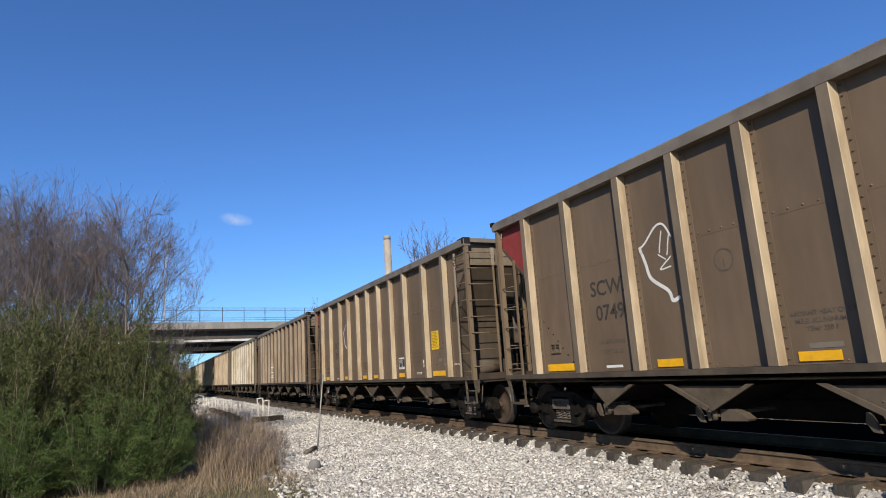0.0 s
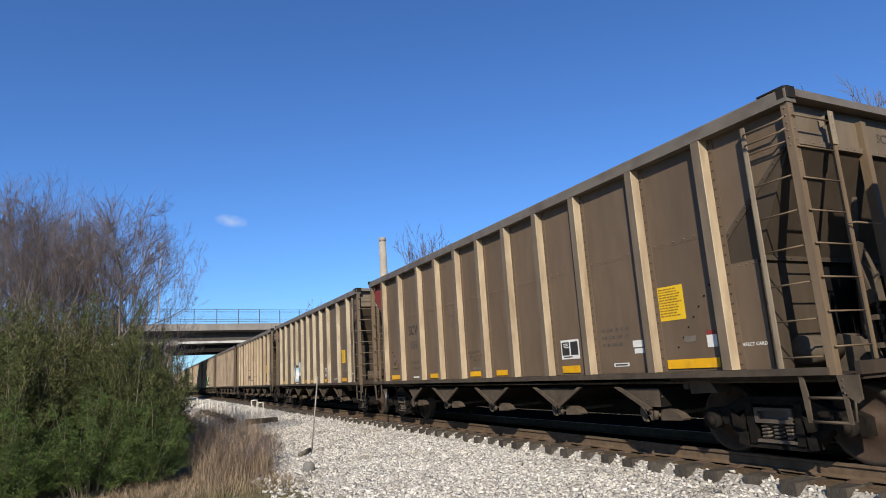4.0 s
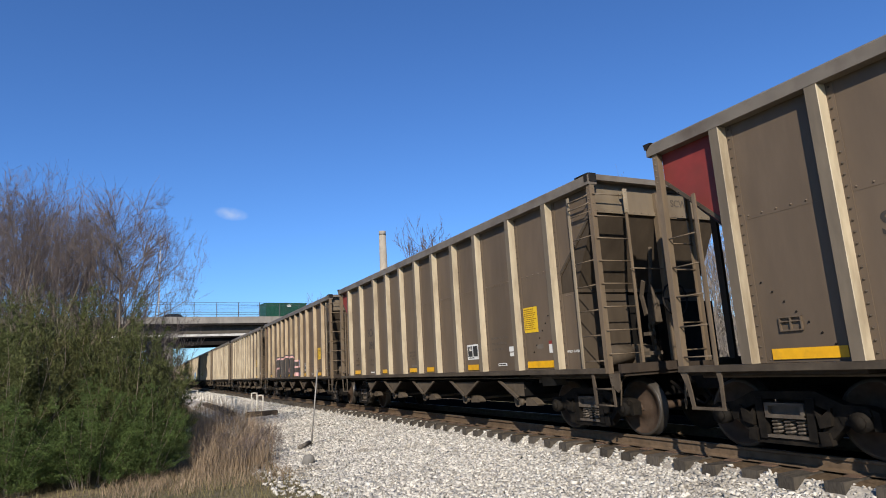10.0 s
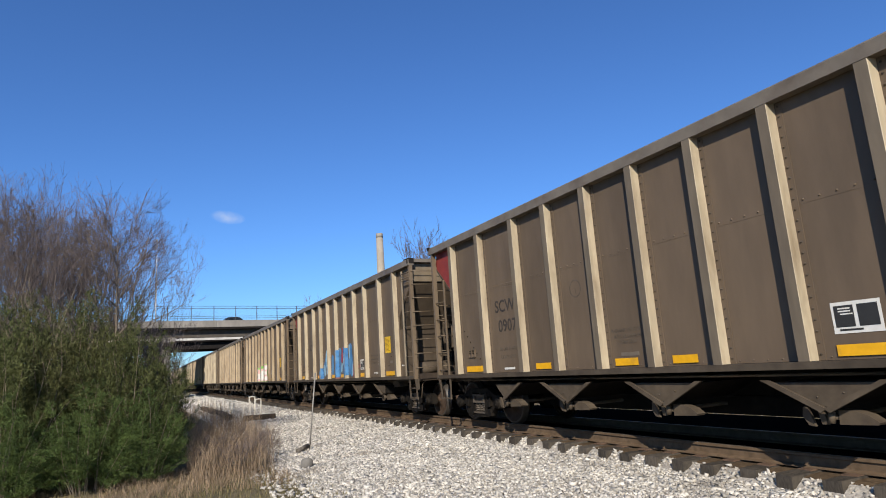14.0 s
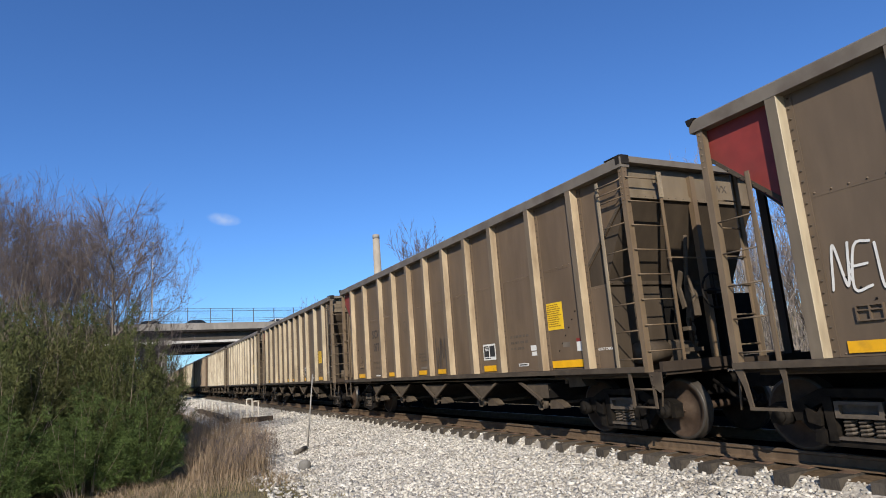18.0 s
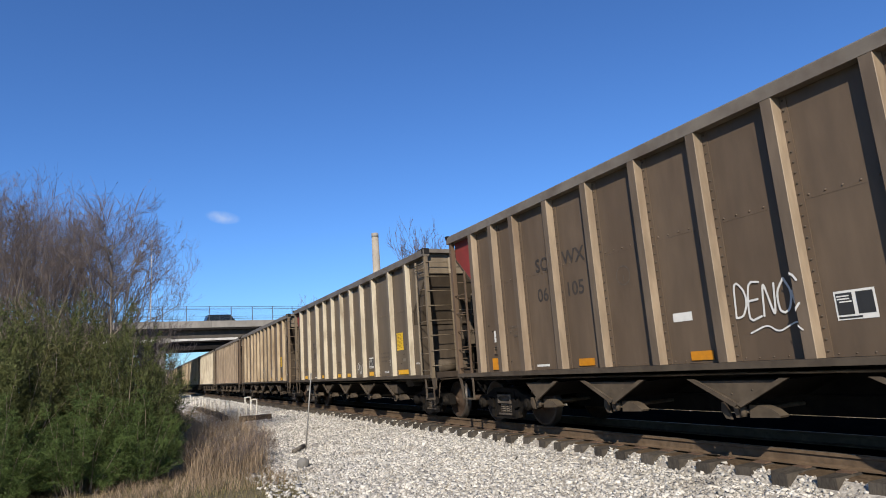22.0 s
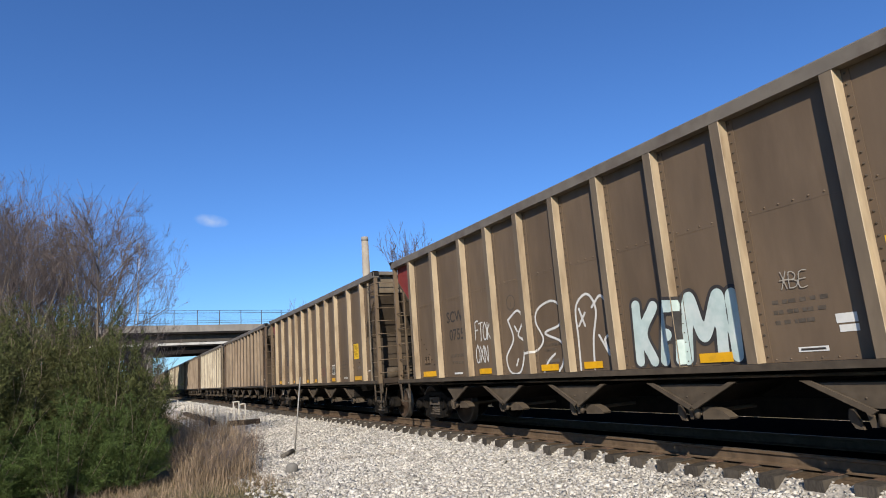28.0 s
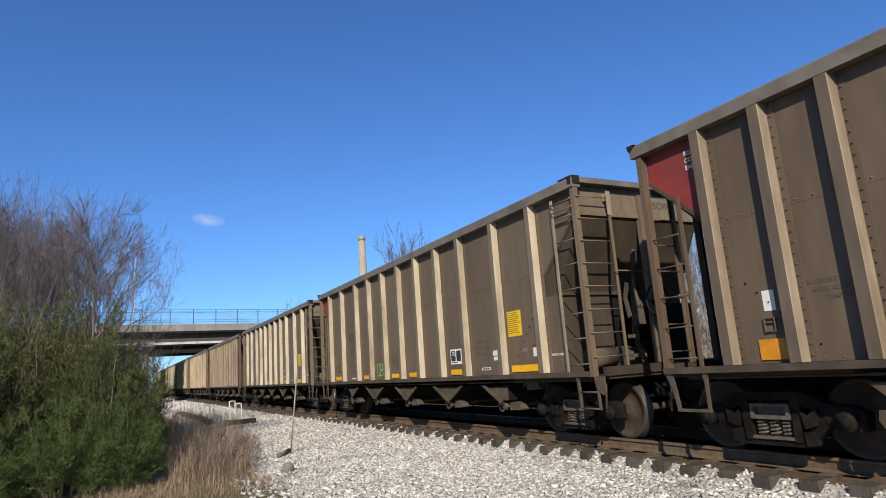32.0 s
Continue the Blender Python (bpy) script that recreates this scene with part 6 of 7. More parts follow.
bare_tree((q.x, q.y, GROUND_Z - 0.1), 6.75, 10, 100, "leafless tree with a pale upright trunk and spreading limbs", GROVE, 0.95)
for az, dist, h, w, turn in ((-6.6, 20.5, 6.7, 11, 40), (-9.2, 22.0, 7.6, 11, 210), (-11.4, 20.5, 7.0, 10, 10)):
    q = polar(az, dist)
    bare_tree((q.x, q.y, GROUND_Z - 0.1), h, w, turn, "leafless tree with dark limbs curving up behind the shrubs", GROVE, 0.95, DARK_BARK)
WOOD = "leafless trees beyond the track"
for az, dist, h, w, turn in ((25.3, 72, 20.0, 0, 40), (24.4, 74, 18.6, 1, 150), (26.4, 71, 17.4, 2, 80), (23.2, 80, 15.5, 5, 200), (27.5, 78, 15.0, 4, 120), (14.9, 110, 16.4, 0, 10), (15.3, 108, 15.2, 2, 80), (16.5, 118, 13.0, 4, 66), (61.6, 34, 15.4, 3, 20), (63.5, 37, 15.6, 1, 190), (60.5, 40, 13.0, 2, 280),
                             (54, 46, 11, 0, 33), (46, 58, 12, 3, 250), (38, 70, 12, 0, 10), (52, 60, 13, 2, 310), (56, 52, 12, 1, 60)):
    p = polar(az, dist)
    bare_tree((p.x, p.y, -1.0), h, w + 4, turn, "leafless tree standing beyond the railway", WOOD, 0.62)
for i in range(10):
    p = polar(43 + i * 3.0, 23 + (i * 29) % 9)
    bare_tree((p.x, p.y, -1.05), 0.4 + 0.27 * p.length, 4 + (i * 3) % 4, i * 71, "leafless tree standing beyond the railway", WOOD, 0.62)


def brush(name, label, material, seed, spots, low, high, stems, fine):
    """Dense leafless brush: slim bent stems with side twigs and twiglets; spots gives a place for each stem."""
    rng = random.Random(seed)
    V, F = [], []

    def stick(pts, r0, r1):
        base = len(V)
        n = len(pts)
        for i, q in enumerate(pts):
            r = r0 + (r1 - r0) * i / (n - 1)
            for k in range(3):
                V.append(q + Vector((math.cos(2.094 * k), math.sin(2.094 * k), 0)) * r)
        for i in range(n - 1):
            for k in range(3):
                F.append((base + 3 * i + k, base + 3 * i + (k + 1) % 3, base + 3 * i + 3 + (k + 1) % 3, base + 3 * i + 3 + k))

    for _ in range(stems):
        foot, tall = spots(rng)
        h = rng.uniform(low, high) * tall
        lean = Vector((rng.gauss(0, 0.18), rng.gauss(0, 0.18), 1)).normalized()
        bow = Vector((rng.gauss(0, 0.07), rng.gauss(0, 0.07), 0)) * h
        stick([foot + lean * (h * u) + bow * u * u for u in (0, 0.35, 0.7, 1)], rng.uniform(0.018, 0.05) * fine, 0.006 * fine)
        for _ in range(9):
            u = rng.uniform(0.12, 0.97)
            q = foot + lean * (h * u) + bow * u * u
            d = Vector((rng.gauss(0, 1), rng.gauss(0, 1), rng.uniform(0.3, 1.7))).normalized()
            e = q + d * rng.uniform(0.10, 0.26) * h
            stick([q, q.lerp(e, 0.5) + Vector((rng.gauss(0, 0.03), rng.gauss(0, 0.03), 0.02)), e], 0.012 * fine, 0.005 * fine)
            for _ in range(3):
                d2 = (d + Vector((rng.gauss(0, 0.6), rng.gauss(0, 0.6), 0.3))).normalized()
                m = q.lerp(e, rng.uniform(0.25, 0.95))
                stick([m, m + d2 * rng.uniform(0.05, 0.13) * h], 0.007 * fine, 0.004 * fine)
    me = from_arrays(name, V, F)
    me.materials.append(material)
    tagged(new(name, me), label, "brush", kind="stuff")


def beyond(rng):
    y = rng.uniform(17.5, 33)
    x = rng.uniform(-70, 30) if rng.random() < 0.4 else rng.uniform(-34, 4)
    return Vector((x, y, -1.05)), 0.36 * y + 2.0


def behind_shrubs(rng):
    q = polar(rng.triangular(-16, 2.3, 1.0), rng.uniform(19.4, 26.0))
    return Vector((q.x, q.y, GROUND_Z - 0.1)), 1.0


brush("thicket", "dense grey leafless brush beyond the railway", BRUSH, 17, beyond, 0.35, 1.0, 1150, 1.0)
brush("undergrowth", "purplish-brown leafless undergrowth behind the shrubs", TWIG, 18, behind_shrubs, 1.8, 4.3, 600, 0.6)
FARWOOD = "far leafless trees past the bridges"
for i in range(16):
    p = polar(0.5 + i * 0.75, 230 + (i * 37) % 90)
    bare_tree((p.x, p.y, -1.0), 9.0 + (i * 13) % 5, 4 + i % 4, i * 47, "distant leafless tree past the bridges", FARWOOD)

# ---- evergreen shrubs ----


def shrub_meshes(seed, height, width):
    """Stems, and plumes of leafy shoots that arch up and out of one root, with dark gaps between the plumes."""
    rng = random.Random(seed)
    V, F = [], []
    stems = bmesh.new()
    for plume in range(84):
        a, k = rng.uniform(0, 6.2832), rng.uniform(0.02, 1) ** 0.55
        tip = Vector((math.cos(a) * k * width * 0.5, math.sin(a) * k * width * 0.5, height * (1.0 - 0.45 * k * k) * rng.uniform(0.72, 1.08)))
        if plume % 5 < 2:
            tip = Vector((math.cos(a) * width * rng.uniform(0.38, 0.52), math.sin(a) * width * rng.uniform(0.38, 0.52), height * rng.uniform(0.12, 0.52)))
        root = Vector((tip.x * 0.35, tip.y * 0.35, 0.0))
        bend = Vector((rng.gauss(0, 0.12), rng.gauss(0, 0.12), 0))

        def along(u):
            return Vector((root.x + (tip.x - root.x) * u ** 1.4, root.y + (tip.y - root.y) * u ** 1.4, tip.z * u ** 0.85)) + bend * math.sin(3.1416 * u)

        if plume % 3 == 0:
            tube(stems, [along(0.02) - Vector((0, 0, 0.12)), along(0.4), along(0.75), along(1.0)], 0.014, 4, r2=0.004)
        for _ in range(44):
            u = 1 - 0.8 * rng.random() ** 1.3
            p = along(u)
            t = (along(min(1.0, u + 0.05)) - along(u - 0.05)).normalized()
            d = Vector((rng.gauss(0, 1), rng.gauss(0, 1), rng.gauss(0, 0.6))).normalized()
            out = Vector((tip.x, tip.y, 0)) / width
            way = (t * 0.75 + d * 0.62 + out * 0.4 + Vector((0, 0, 0.45))).normalized()
            p = p + d * rng.uniform(0.0, 0.12)
            length = rng.uniform(0.16, 0.42) * (1.15 - 0.45 * u)
            side = way.orthogonal().normalized()
            n = 11
            for j in range(n):
                q = p + way * (length * (j + 0.5) / n) + Vector((0, 0, -0.05)) * (j / n) ** 2
                side = Matrix.Rotation(2.4, 3, way) @ side
                ld = (way * 0.8 + side * 0.75 + Vector((rng.gauss(0, .15), rng.gauss(0, .15), rng.gauss(0, .15)))).normalized()
                e = q + ld * rng.uniform(0.05, 0.105)
                w = (Matrix.Rotation(rng.uniform(0, 6.28), 3, ld) @ ld.orthogonal().normalized()) * rng.uniform(0.0055, 0.0095)
                if min(q.z, e.z) < 0.03:
                    continue
                b = len(V)
                V += [q, q.lerp(e, 0.45) + w, e, q.lerp(e, 0.45) - w]
                F.append((b, b + 1, b + 2, b + 3))
    return mesh_of(stems, "stem_clump"), from_arrays("foliage", V, F)


SHRUBS = [shrub_meshes(s, 3.7, 3.0) for s in (11, 12, 13)]
LOW_SHRUB = shrub_meshes(14, 3.7, 3.0)
SHRUB_GROUP = "evergreen shrubs beside the track"
for x, y, h, w, turn in ((-15.0, -0.22, 3.2, 2.5, 20), (-14.6, -2.3, 3.2, 2.5, 95), (-14.8, -4.0, 3.3, 2.7, 215), (-15.6, -1.5, 3.65, 3.0, 130), (-15.4, -3.0, 3.7, 3.1, 250), (-16.0, -4.6, 3.7, 3.2, 70), (-17.2, -0.9, 3.4, 2.8, 300), (-17.3, -2.4, 3.8, 3.0, 180), (-16.8, 0.35, 2.8, 1.9, 200), (-15.8, -6.4, 3.6, 3.2, 10), (-13.9, 0.1, 1.7, 1.6, 40), (-13.6, -0.9, 1.9, 1.9, 160), (-13.5, -2.2, 1.8, 1.9, 75), (-13.6, -3.6, 1.9, 2.0, 300)):
    t = thing("evergreen_shrub", (x, y, ground_height(x, y) - 0.02), "dense dark green evergreen shrub with upright shoots", "shrub", SHRUB_GROUP)
    st, fo = LOW_SHRUB if h < 2.6 else SHRUBS[int(turn) % 3]
    for nm, me, mt in (("stem_clump", st, BARK), ("foliage", fo, GREEN if h < 2.6 else LEAF)):
        o = piece(nm, me, mt, t)
        o.scale = (w / 3.0, w / 3.0, h / (3.4 if h > 3.0 else 3.7))
        o.rotation_euler = (0, 0, radians(turn))

# ---- dry grass ----


def blades(name, label, category, spots, material, seed):
    """Grass blades: spots of (x0, x1, y0, y1, count, low, high, lean)."""
    rng = random.Random(seed)
    V, F = [], []
    for x0, x1, y0, y1, count, low, high, lean in spots:
        for _ in range(count):
            x, y = rng.uniform(x0, x1), rng.uniform(y0, y1)
            h = rng.uniform(low, high)
            a = rng.uniform(0, 6.2832)
            d = Vector((math.cos(a), math.sin(a), 0)) * h * lean * rng.uniform(0.2, 1)
            s = Vector((-math.sin(a), math.cos(a), 0)) * (0.0024 + 0.002 * rng.random() + 0.0012 * h)
            p = Vector((x, y, ground_height(x, y) - 0.02))
            q, e = p + d * 0.35 + Vector((0, 0, h * 0.6)), p + d + Vector((0, 0, h))
            b = len(V)
            V += [p - s, p + s, q + s * 0.7, q - s * 0.7, e]
            F += [(b, b + 1, b + 2, b + 3), (b + 3, b + 2, b + 4)]
    me = from_arrays(name, V, F)
    me.materials.append(material)
    return tagged(new(name, me), label, category, kind="stuff")


blades("dry_tall_grass", "tall dry straw-coloured grass beside the ballast", "dry grass", [
    (-14.8, -12.7, 0.95, 2.3, 1100, 0.2, 0.85, 1.1), (-18, -14, 1.0, 2.7, 1200, 0.25, 1.0, 1.0), (-14.5, -11.4, -0.6, 2.6, 3200, 0.05, 0.26, 1.5), (-24, -17, 1.5, 3.4, 900, 0.3, 0.9, 0.6), (-40, -24, 1.5, 4.0, 1600, 0.3, 0.9, 0.4)], STRAW, 21)
blades("short_grass", "short green and straw winter grass at the edge of the ballast", "grass", [
    (-12.5, -8.2, -2.6, 2.9, 9000, 0.03, 0.10, 0.8), (-14.5, -12.5, -3.5, 2.4, 2500, 0.04, 0.14, 0.8), (-8.2, 8, -5, 2.9, 9000, 0.03, 0.10, 0.8)], GRASS, 22)

# ---- twiggy bare bushes at the foot of the ballast ----
for x, y, h, turn in ((-14.2, 2.15, 1.15, 30), (-15.1, 2.5, 1.25, 140), (-13.6, 1.75, 0.95, 260), (-16.0, 2.2, 1.3, 70), (-14.6, 1.3, 1.2, 200)):
    t = thing("bare_bush", (x, y, ground_height(x, y) - 0.02), "thin leafless grey-brown bush among dry grass", "bush", "leafless bushes by the ballast")
    for k in range(2):
        o = piece("stem", TREE_KINDS[4 + (turn + k) % 4][1], TWIG, t)
        o.scale = (h / 7.5, h / 7.5, h / 10)
        o.rotation_euler = (0, 0, radians(turn + 90 * k))
        o.location = (0.1 * k, 0.05 * k, -0.35 * h)

# ---- marker stake, stones, timbers, guard posts ----


def marker_stake():
    s = thing("marker_stake", (-15.55, 3.74, ground_height(-15.55, 3.74)), "thin leaning steel stake in the ballast", "stake")
    bm = bmesh.new()
    tube(bm, [(0, 0, -0.2), (0.05, 0.20, 1.85)], 0.018, 6)
    part("rod", bm, POST, s)


marker_stake()


def lump(name, at, size, label, category, mat, seed):
    bm = bmesh.new()
    bmesh.ops.create_icosphere(bm, subdivisions=3, radius=1.0)
    for v in bm.verts:
        k = 1 + 0.22 * noise.noise(v.co * 1.6 + Vector((seed, 0, 0)))
        v.co = Vector((v.co.x * size[0], v.co.y * size[1], v.co.z * size[2])) * k
    for f in bm.faces:
        f.smooth = True
    me = mesh_of(bm, name)
    me.materials.append(mat)
    ob = new(name, me)
    ob.location = at
    return tagged(ob, label, category)


BOULDER = surface("grey_boulder", (0.150, 0.136, 0.115), 0.9, grain=8, spread=0.2, bump=0.3)
lump("boulder", (-12.9, 3.06, ground_height(-12.9, 3.06) + 0.08), (0.12, 0.125, 0.11), "rounded grey boulder at the foot of the ballast", "stone", BOULDER, 3.0)


def fallen_pipe():
    ob = thing("broken_pipe", (-15.25, 3.56, ground_height(-15.25, 3.56) + 0.05), "short dark pipe lying on the ballast by the stake", "pipe")
    bm = bmesh.new()
    tube(bm, [(0.0, -0.16, 0.0), (-0.3, 0.16, 0.06)], 0.055, 10)
    part("pipe_wall", bm, PIPE, ob)


fallen_pipe()


def guard_posts():
    for i in range(13):
        x = -28.6 - i * 2.3 + 0.5 * math.sin(i * 2.4)
        y = 4.35 - i * 0.02
        z = ground_height(x, y)
        g = thing("guard_post", (x, y, z), "short white-painted guard post beside the track", "post", "guard posts beside the track")
        bm = bmesh.new()
        h = 0.80 - 0.09 * ((i * 7) % 4)
        extrude(bm, [(-0.036, -0.036), (0.036, -0.036), (0.036, 0.036), (-0.036, 0.036)], 2, -0.15, h)
        part("shaft", bm, PALEPOST, g)
    for x, y, h in ((-29.6, 4.46, 0.95), (-30.0, 4.80, 0.80)):
        g = thing("pipe_guard", (x, y, ground_height(x, y)), "bent cream-painted pipe guard beside the track", "guard", "pipe guards beside the track")
        for dy in (0.0, 0.24):
            bm = bmesh.new()
            tube(bm, [(0, dy, -0.2), (0, dy, h)], 0.028, 7)
            part("leg", bm, PALEPOST, g)
        bm = bmesh.new()
        tube(bm, [(0, -0.03, h), (0, 0.12, h + 0.015), (0, 0.27, h)], 0.028, 7)
        part("top_bar", bm, PALEPOST, g)
    rail_ = thing("guard_rail", (0, 0, 0), "weathered pipe rail joining the white guard posts", "rail")
    bm = bmesh.new()
    tube(bm, [(-28.6, 4.35, 0.26), (-56.2, 4.11, 0.26)], 0.02, 6)
    part("pipe", bm, PALEPOST, rail_)


guard_posts()
for x, y, l, turn in ((-27.7, 4.6, 1.3, 72), (-33, 3.75, 6.0, -2), (-40.2, 3.7, 7.6, 0.5)):
    tb = thing("old_timber", (x, y, ground_height(x, y)), "dark weathered timber lying on the ballast's edge", "timber", "old timbers beside the track")
    tb.rotation_euler = (0, 0, radians(turn))
    bm = bmesh.new()
    box(bm, -l / 2, l / 2, -0.13, 0.13, -0.05, 0.24)
    bmesh.ops.bevel(bm, geom=bm.edges[:], offset=0.02, segments=1, affect="EDGES")
    part("beam", bm, GRIMY_SHADE, tb)

# ---- cloud ----


def cloud():
    p = polar(6.75, 2600) + Vector((0, 0, 2600 * math.tan(radians(14.3))))
    bm = bmesh.new()
    bm.faces.new([bm.verts.new((x, y, 0)) for x, y in ((-90, -38), (90, -38), (90, 38), (-90, 38))])
    me = mesh_of(bm, "cloud")
    m = bpy.data.materials.new("cloud_vapour")
    m.use_nodes = True
    nt = m.node_tree
    nt.nodes.remove(nt.nodes["Principled BSDF"])
    # sunlight on the cloud is put in as a faint glow of its own
    glow, clear, mix = nt.nodes.new("ShaderNodeEmission"), nt.nodes.new("ShaderNodeBsdfTransparent"), nt.nodes.new("ShaderNodeMixShader")
    glow.inputs["Color"].default_value = (0.54, 0.60, 0.71, 1)
    place = nt.nodes.new("ShaderNodeTexCoord").outputs["Object"]
    tx = nt.nodes.new("ShaderNodeTexNoise")
    tx.inputs["Scale"].default_value, tx.inputs["Detail"].default_value = 0.025, 6
    nt.links.new(place, tx.inputs["Vector"])
    size = nt.nodes.new("ShaderNodeMapping")
    size.inputs["Scale"].default_value = (1 / 85, 1 / 34, 1)
    nt.links.new(place, size.inputs["Vector"])
    fall = nt.nodes.new("ShaderNodeTexGradient")
    fall.gradient_type = "SPHERICAL"
    nt.links.new(size.outputs[0], fall.inputs[0])
    thick = nt.nodes.new("ShaderNodeMath")
    thick.operation = "MULTIPLY"
    nt.links.new(tx.outputs["Fac"], thick.inputs[0])
    nt.links.new(fall.outputs["Fac"], thick.inputs[1])
    nt.links.new(ramp_mix(nt, thick.outputs[0], [(0.08, (0.0, 0.0, 0.0)), (0.46, (0.42, 0.42, 0.42))]), mix.inputs[0])
    nt.links.new(clear.outputs[0], mix.inputs[1])
    nt.links.new(glow.outputs[0], mix.inputs[2])
    nt.links.new(mix.outputs[0], nt.nodes["Material Output"].inputs["Surface"])
    me.materials.append(m)
    ob = new("cloud", me)
    ob.matrix_world = look(p, p + (p - EYE)) @ pose(0, 0, 0, 0, 0, -6)
    tagged(ob, "small thin white cloud in a clear sky", "cloud", kind="structure")


cloud()

# ---- road vehicles on the bridge, and the banks that carry its road on ----
for s, label in ((-1, "grassy embankment carrying the road to the bridge"), (1, "grassy embankment carrying the road from the bridge")):
    for dx in (-72.5, -104.0):
        bm = bmesh.new()
        extrude(bm, [(-19.0 if dx > -100 else -24.0, -1.0), (9.0 if dx < -100 else 12.0, -1.0), (0.2, 7.2), (-11.7, 7.2)], 1, s * 62.0, s * 560.0)
        em = part("embankment", bm, EARTH, None)
        em.matrix_world = pose(dx, 3.55, 0, 0, 0, 8.4)
        tagged(em, label, "embankment", kind="structure")
        bm = bmesh.new()
        box(bm, -11.2, -0.3, min(s * 62.0, s * 560.0), max(s * 62.0, s * 560.0), 7.2, 7.45)
        rd = part("road", bm, ASPHALT, None)
        rd.matrix_world = pose(dx, 3.55, 0, 0, 0, 8.4)
        tagged(rd, "grey asphalt road running on to the bridge", "road", kind="structure")

CAR_PAINT = {
    "white": surface("white_car_paint", (0.547, 0.522, 0.484), 0.3, grain=2, spread=0.04),
    "dark": surface("dark_car_paint", (0.019, 0.020, 0.024), 0.3, grain=2, spread=0.1),
    "grey": surface("silver_car_paint", (0.304, 0.305, 0.296), 0.3, metal=0.3, grain=2, spread=0.05),
}
GLASS = surface("dark_window_glass", (0.011, 0.013, 0.015), 0.1, grain=2, spread=0.05)
TYRE = surface("tyre_rubber", (0.023, 0.022, 0.020), 0.85, grain=20, spread=0.15)
TRAILER = surface("green_trailer_panel", (0.009, 0.062, 0.034), 0.5, grain=2, spread=0.15, stain=(0.015, 0.044, 0.027), stain_scale=0.6)
VEHICLES = []


def wheels(parent, spots, r, half):
    for y in spots:
        for x in (-half, half):
            bm = bmesh.new()
            tube(bm, [(x - 0.1, y, r), (x + 0.1, y, r)], r, 14)
            w = part("wheel", bm, TYRE, parent)
            bm = bmesh.new()
            tube(bm, [(x - 0.11, y, r), (x + 0.11, y, r)], r * 0.55, 10)
            part("rim", bm, POST, w)


def motor_car(shape, paint, label, category):
    """A car whose nose is at the origin and which drives toward +y."""
    v = thing(shape, (0, 0, 0), label, category, "vehicles crossing the bridge")
    L_, h = {"sedan": (4.7, 1.45), "sport_utility_vehicle": (4.8, 1.8), "pickup_truck": (5.7, 1.85)}[shape]
    bm = bmesh.new()
    side = {"sedan": [(0, 0.35), (0, 0.62), (-0.25, 0.78), (-1.25, 0.92), (-3.7, 0.95), (-4.5, 0.98), (-4.68, 0.8), (-4.7, 0.35)],
            "sport_utility_vehicle": [(0, 0.4), (0, 0.8), (-0.2, 0.98), (-1.2, 1.08), (-4.7, 1.12), (-4.8, 0.9), (-4.8, 0.4)],
            "pickup_truck": [(0, 0.45), (0, 0.95), (-0.2, 1.08), (-1.4, 1.14), (-3.5, 1.14), (-5.65, 1.16), (-5.7, 0.5)]}[shape]
    extrude(bm, side, 0, -0.9, 0.9)
    bmesh.ops.bevel(bm, geom=[e for e in bm.edges if abs(e.verts[0].co.x - e.verts[1].co.x) < 1e-4], offset=0.06, segments=2, affect="EDGES")
    part("body", bm, CAR_PAINT[paint], v)
    roof = {"sedan": ((-1.25, 0.92), (-2.0, h), (-3.3, h), (-4.1, 0.96)),
            "sport_utility_vehicle": ((-1.2, 1.08), (-1.9, h), (-4.4, h), (-4.72, 1.12)),
            "pickup_truck": ((-1.4, 1.14), (-2.0, h), (-3.3, h), (-3.55, 1.14))}[shape]
    bm = bmesh.new()
    (a, b, c, d) = roof
    extrude(bm, [a, b, c, d], 0, -0.74, 0.74)
    part("window_band", bm, GLASS, v)
    bm = bmesh.new()
    extrude(bm, [(b[0] - 0.02, b[1] - 0.06), (b[0] - 0.1, b[1] + 0.03), (c[0] + 0.1, c[1] + 0.03), (c[0] + 0.02, c[1] - 0.06)], 0, -0.77, 0.77)
    for k in (0.0, 0.5, 1.0):
        y = b[0] + (c[0] - b[0]) * k
        box(bm, -0.76, 0.76, y - 0.06, y + 0.06, a[1] - 0.02, h)
    part("roof", bm, CAR_PAINT[paint], v)
    wheels(v, (-0.9, -L_ + 1.0), 0.34, 0.82)
    return v


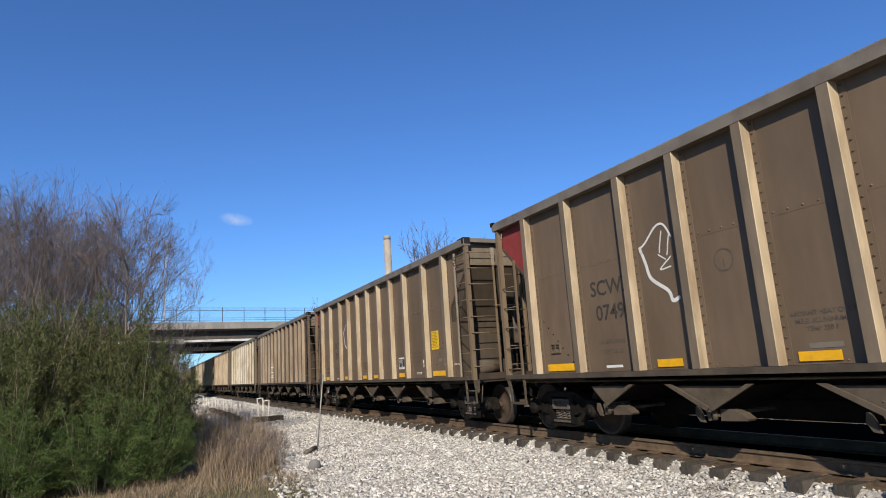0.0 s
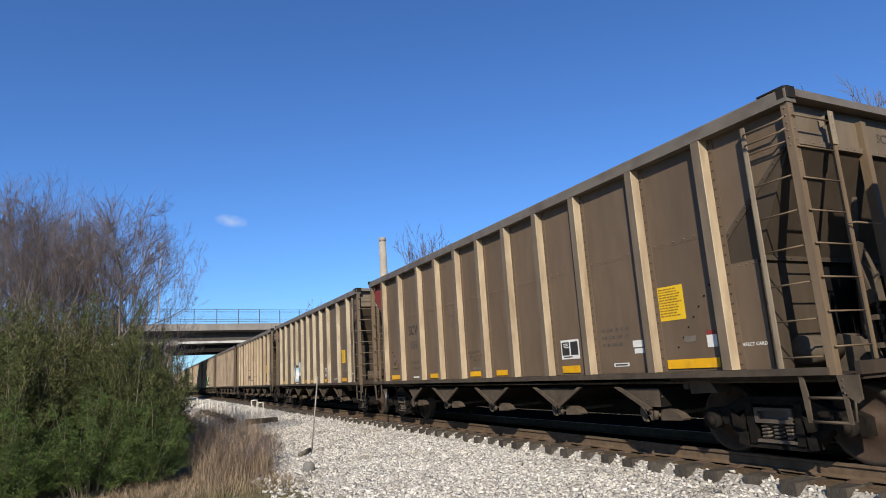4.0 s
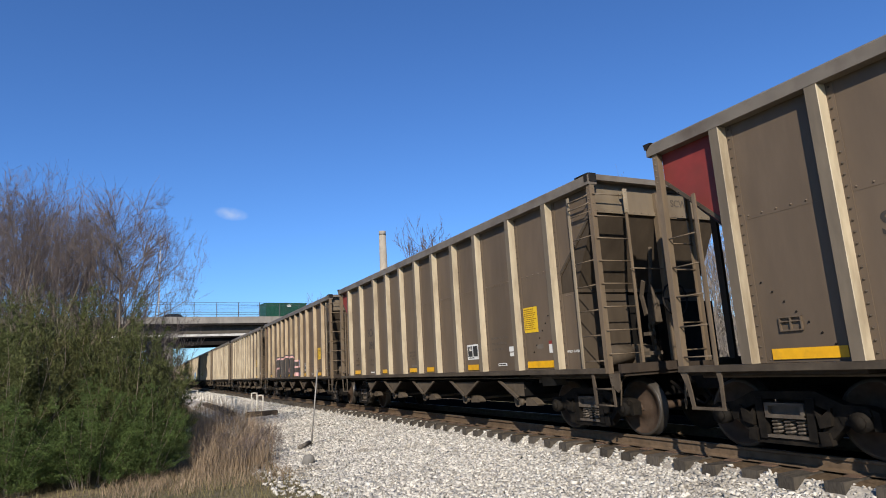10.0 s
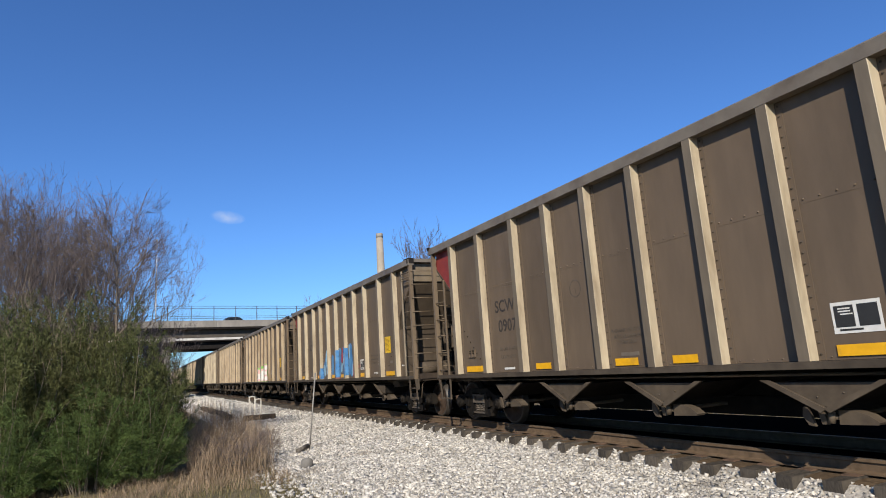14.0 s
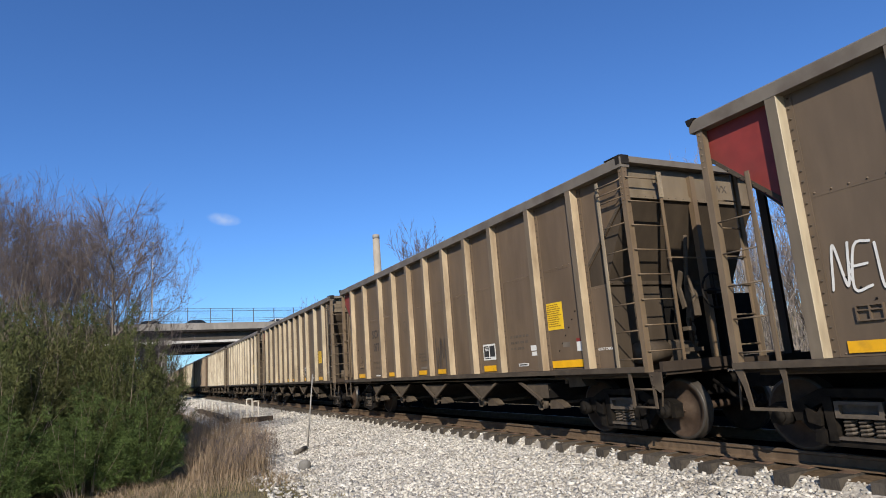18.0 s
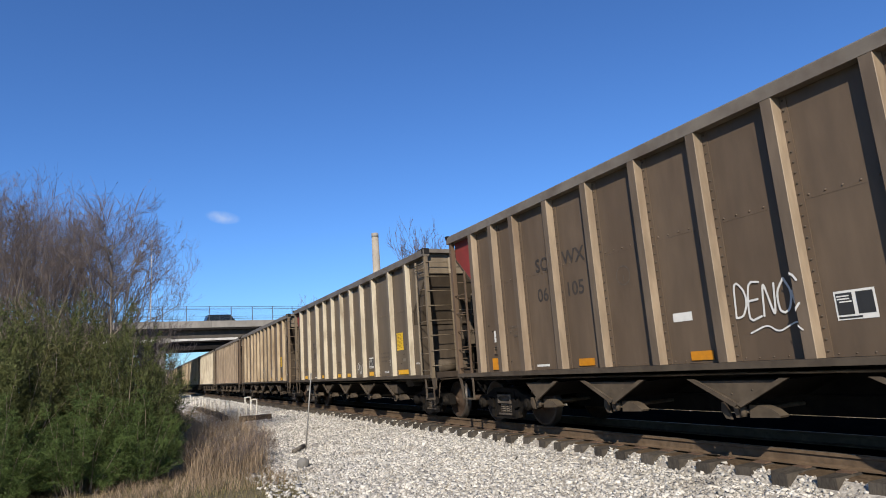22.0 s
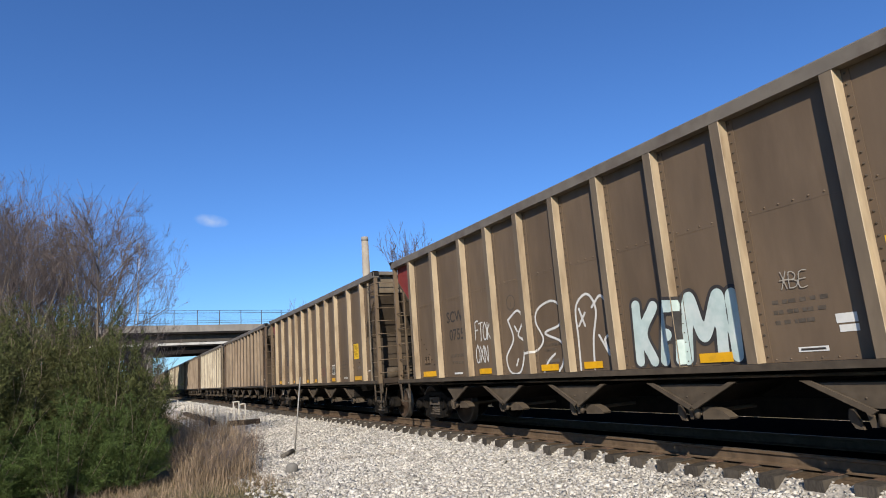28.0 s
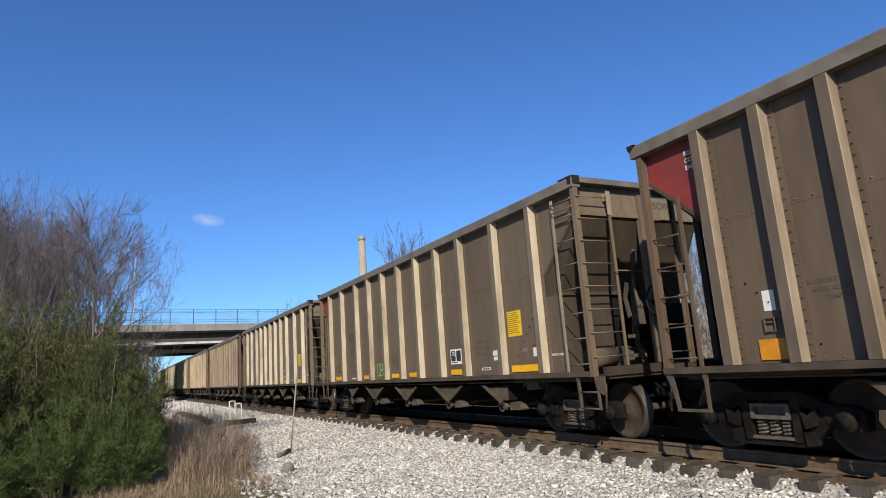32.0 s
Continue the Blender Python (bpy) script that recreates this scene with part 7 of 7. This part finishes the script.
def semi_truck():
    v = thing("semi_truck", (0, 0, 0), "white semi truck pulling a long green trailer", "truck", "vehicles crossing the bridge")
    bm = bmesh.new()
    extrude(bm, [(0, 0.5), (0, 1.35), (-0.2, 1.5), (-1.75, 1.55), (-1.75, 0.5)], 0, -0.95, 0.95)
    part("hood", bm, CAR_PAINT["white"], v)
    bm = bmesh.new()
    extrude(bm, [(-1.75, 0.6), (-1.75, 1.65), (-2.1, 2.35), (-2.2, 2.5), (-3.5, 2.55), (-3.5, 0.6)], 0, -1.1, 1.1)
    part("cab", bm, CAR_PAINT["white"], v)
    bm = bmesh.new()
    extrude(bm, [(-1.80, 1.72), (-2.1, 2.25), (-2.85, 2.25), (-2.85, 1.72)], 0, -1.115, 1.115)
    part("window_band", bm, GLASS, v)
    bm = bmesh.new()
    box(bm, -0.5, 0.5, -5.4, -3.5, 0.7, 1.0)
    part("chassis", bm, DARK, v)
    bm = bmesh.new()
    box(bm, -1.25, 1.25, -9.4, -4.0, 1.0, 2.78)
    for k in range(11):
        y = -9.4 + 0.5 * k
        box(bm, 1.25, 1.28, y, y + 0.06, 1.05, 2.75)
    part("trailer", bm, TRAILER, v)
    bm = bmesh.new()
    box(bm, 1.28, 1.285, -6.6, -6.1, 2.25, 2.55)
    part("trailer_label", bm, WHITE, v)
    wheels(v, (-1.0, -4.2, -5.4, -7.6, -8.8), 0.5, 1.0)
    return v


# kind, paint, label, seconds and place along the bridge at which the nose is seen, speed
for shape, paint, label, t, y, speed in (
        ("sedan", "dark", "dark low sedan crossing the bridge", 1.5, 13.9, 14.0),
        ("sedan", "white", "white sedan crossing the bridge", 7.5, 15.2, 16.0),
        ("semi_truck", "", "", 9.3, 9.2, 15.8),
        ("sedan", "dark", "dark low sedan crossing the bridge", 10.5, 10.3, 15.0),
        ("sport_utility_vehicle", "white", "white sport utility vehicle crossing the bridge", 11.75, 9.7, 15.6),
        ("sedan", "dark", "dark low sedan crossing the bridge", 14.25, 13.2, 12.5),
        ("sedan", "white", "white sedan crossing the bridge", 16.5, 14.7, 14.0),
        ("sedan", "white", "white sedan crossing the bridge", 17.3, 6.5, 14.0),
        ("sedan", "dark", "dark low sedan crossing the bridge", 18.5, 13.1, 14.0),
        ("sedan", "dark", "dark low sedan crossing the bridge", 18.5, 8.1, 14.0),
        ("pickup_truck", "white", "white pickup truck crossing the bridge", 19.75, 7.7, 13.2),
        ("sport_utility_vehicle", "white", "white sport utility vehicle crossing the bridge", 20.5, 17.5, 14.5),
        ("sport_utility_vehicle", "dark", "dark sport utility vehicle crossing the bridge", 22.25, 12.6, 12.8),
        ("pickup_truck", "dark", "dark pickup truck crossing the bridge", 23.25, 6.4, 12.2),
        ("sport_utility_vehicle", "dark", "dark sport utility vehicle crossing the bridge", 29.25, 9.4, 15.6),
        ("sedan", "dark", "dark low sedan crossing the bridge", 30.5, 10.9, 15.0)):
    v = semi_truck() if shape == "semi_truck" else motor_car(shape, paint, label, "car")
    VEHICLES.append((v, t, y, speed))


def on_bridge(y):
    """The pose of a vehicle whose nose is y metres along the bridge."""
    return pose(-72.5, 3.55, 0, 0, 0, 8.4) @ pose(-6.0, y, 7.45 + 0.004)


for v, t, y, speed in VEHICLES:
    v.matrix_basis = on_bridge(y - speed * t)


# ---- what moves ----


def motions():
    times = [s[0] for s in SLACK]
    for n, kind, car in CARS:
        walk(car, [(t, pose(train_place(n, t), TRACK_Y, 0)) for t in times])
        # wheels roll while the car is within sight nearby
        sets = [w for tr in car.children if tr.name.startswith("truck") for w in tr.children if w.name.startswith("wheelset")]
        steps = [k for k in range(0, 961) if -48 < train_place(n, k / FPS) < 14]
        first = [0] if not steps or steps[0] > 0 else []
        last = [960] if not steps or steps[-1] < 960 else []
        for w in sets:
            at = w.location.copy()
            rows = []
            for k in first + steps + last:
                kk = min(max(k, steps[0]), steps[-1]) if steps else 0
                roll = (train_place(n, kk / FPS) + at.x) / WHEEL_R
                rows.append((k / FPS, Matrix.Translation(at) @ Matrix.Rotation(roll % 6.283185307, 4, "Y")))
            walk(w, rows)
    for v, t, y, speed in VEHICLES:
        walk(v, [(k, on_bridge(y + speed * (k - t))) for k in (0.0, 8.0, 16.0, 24.0, 32.0)])



motions()
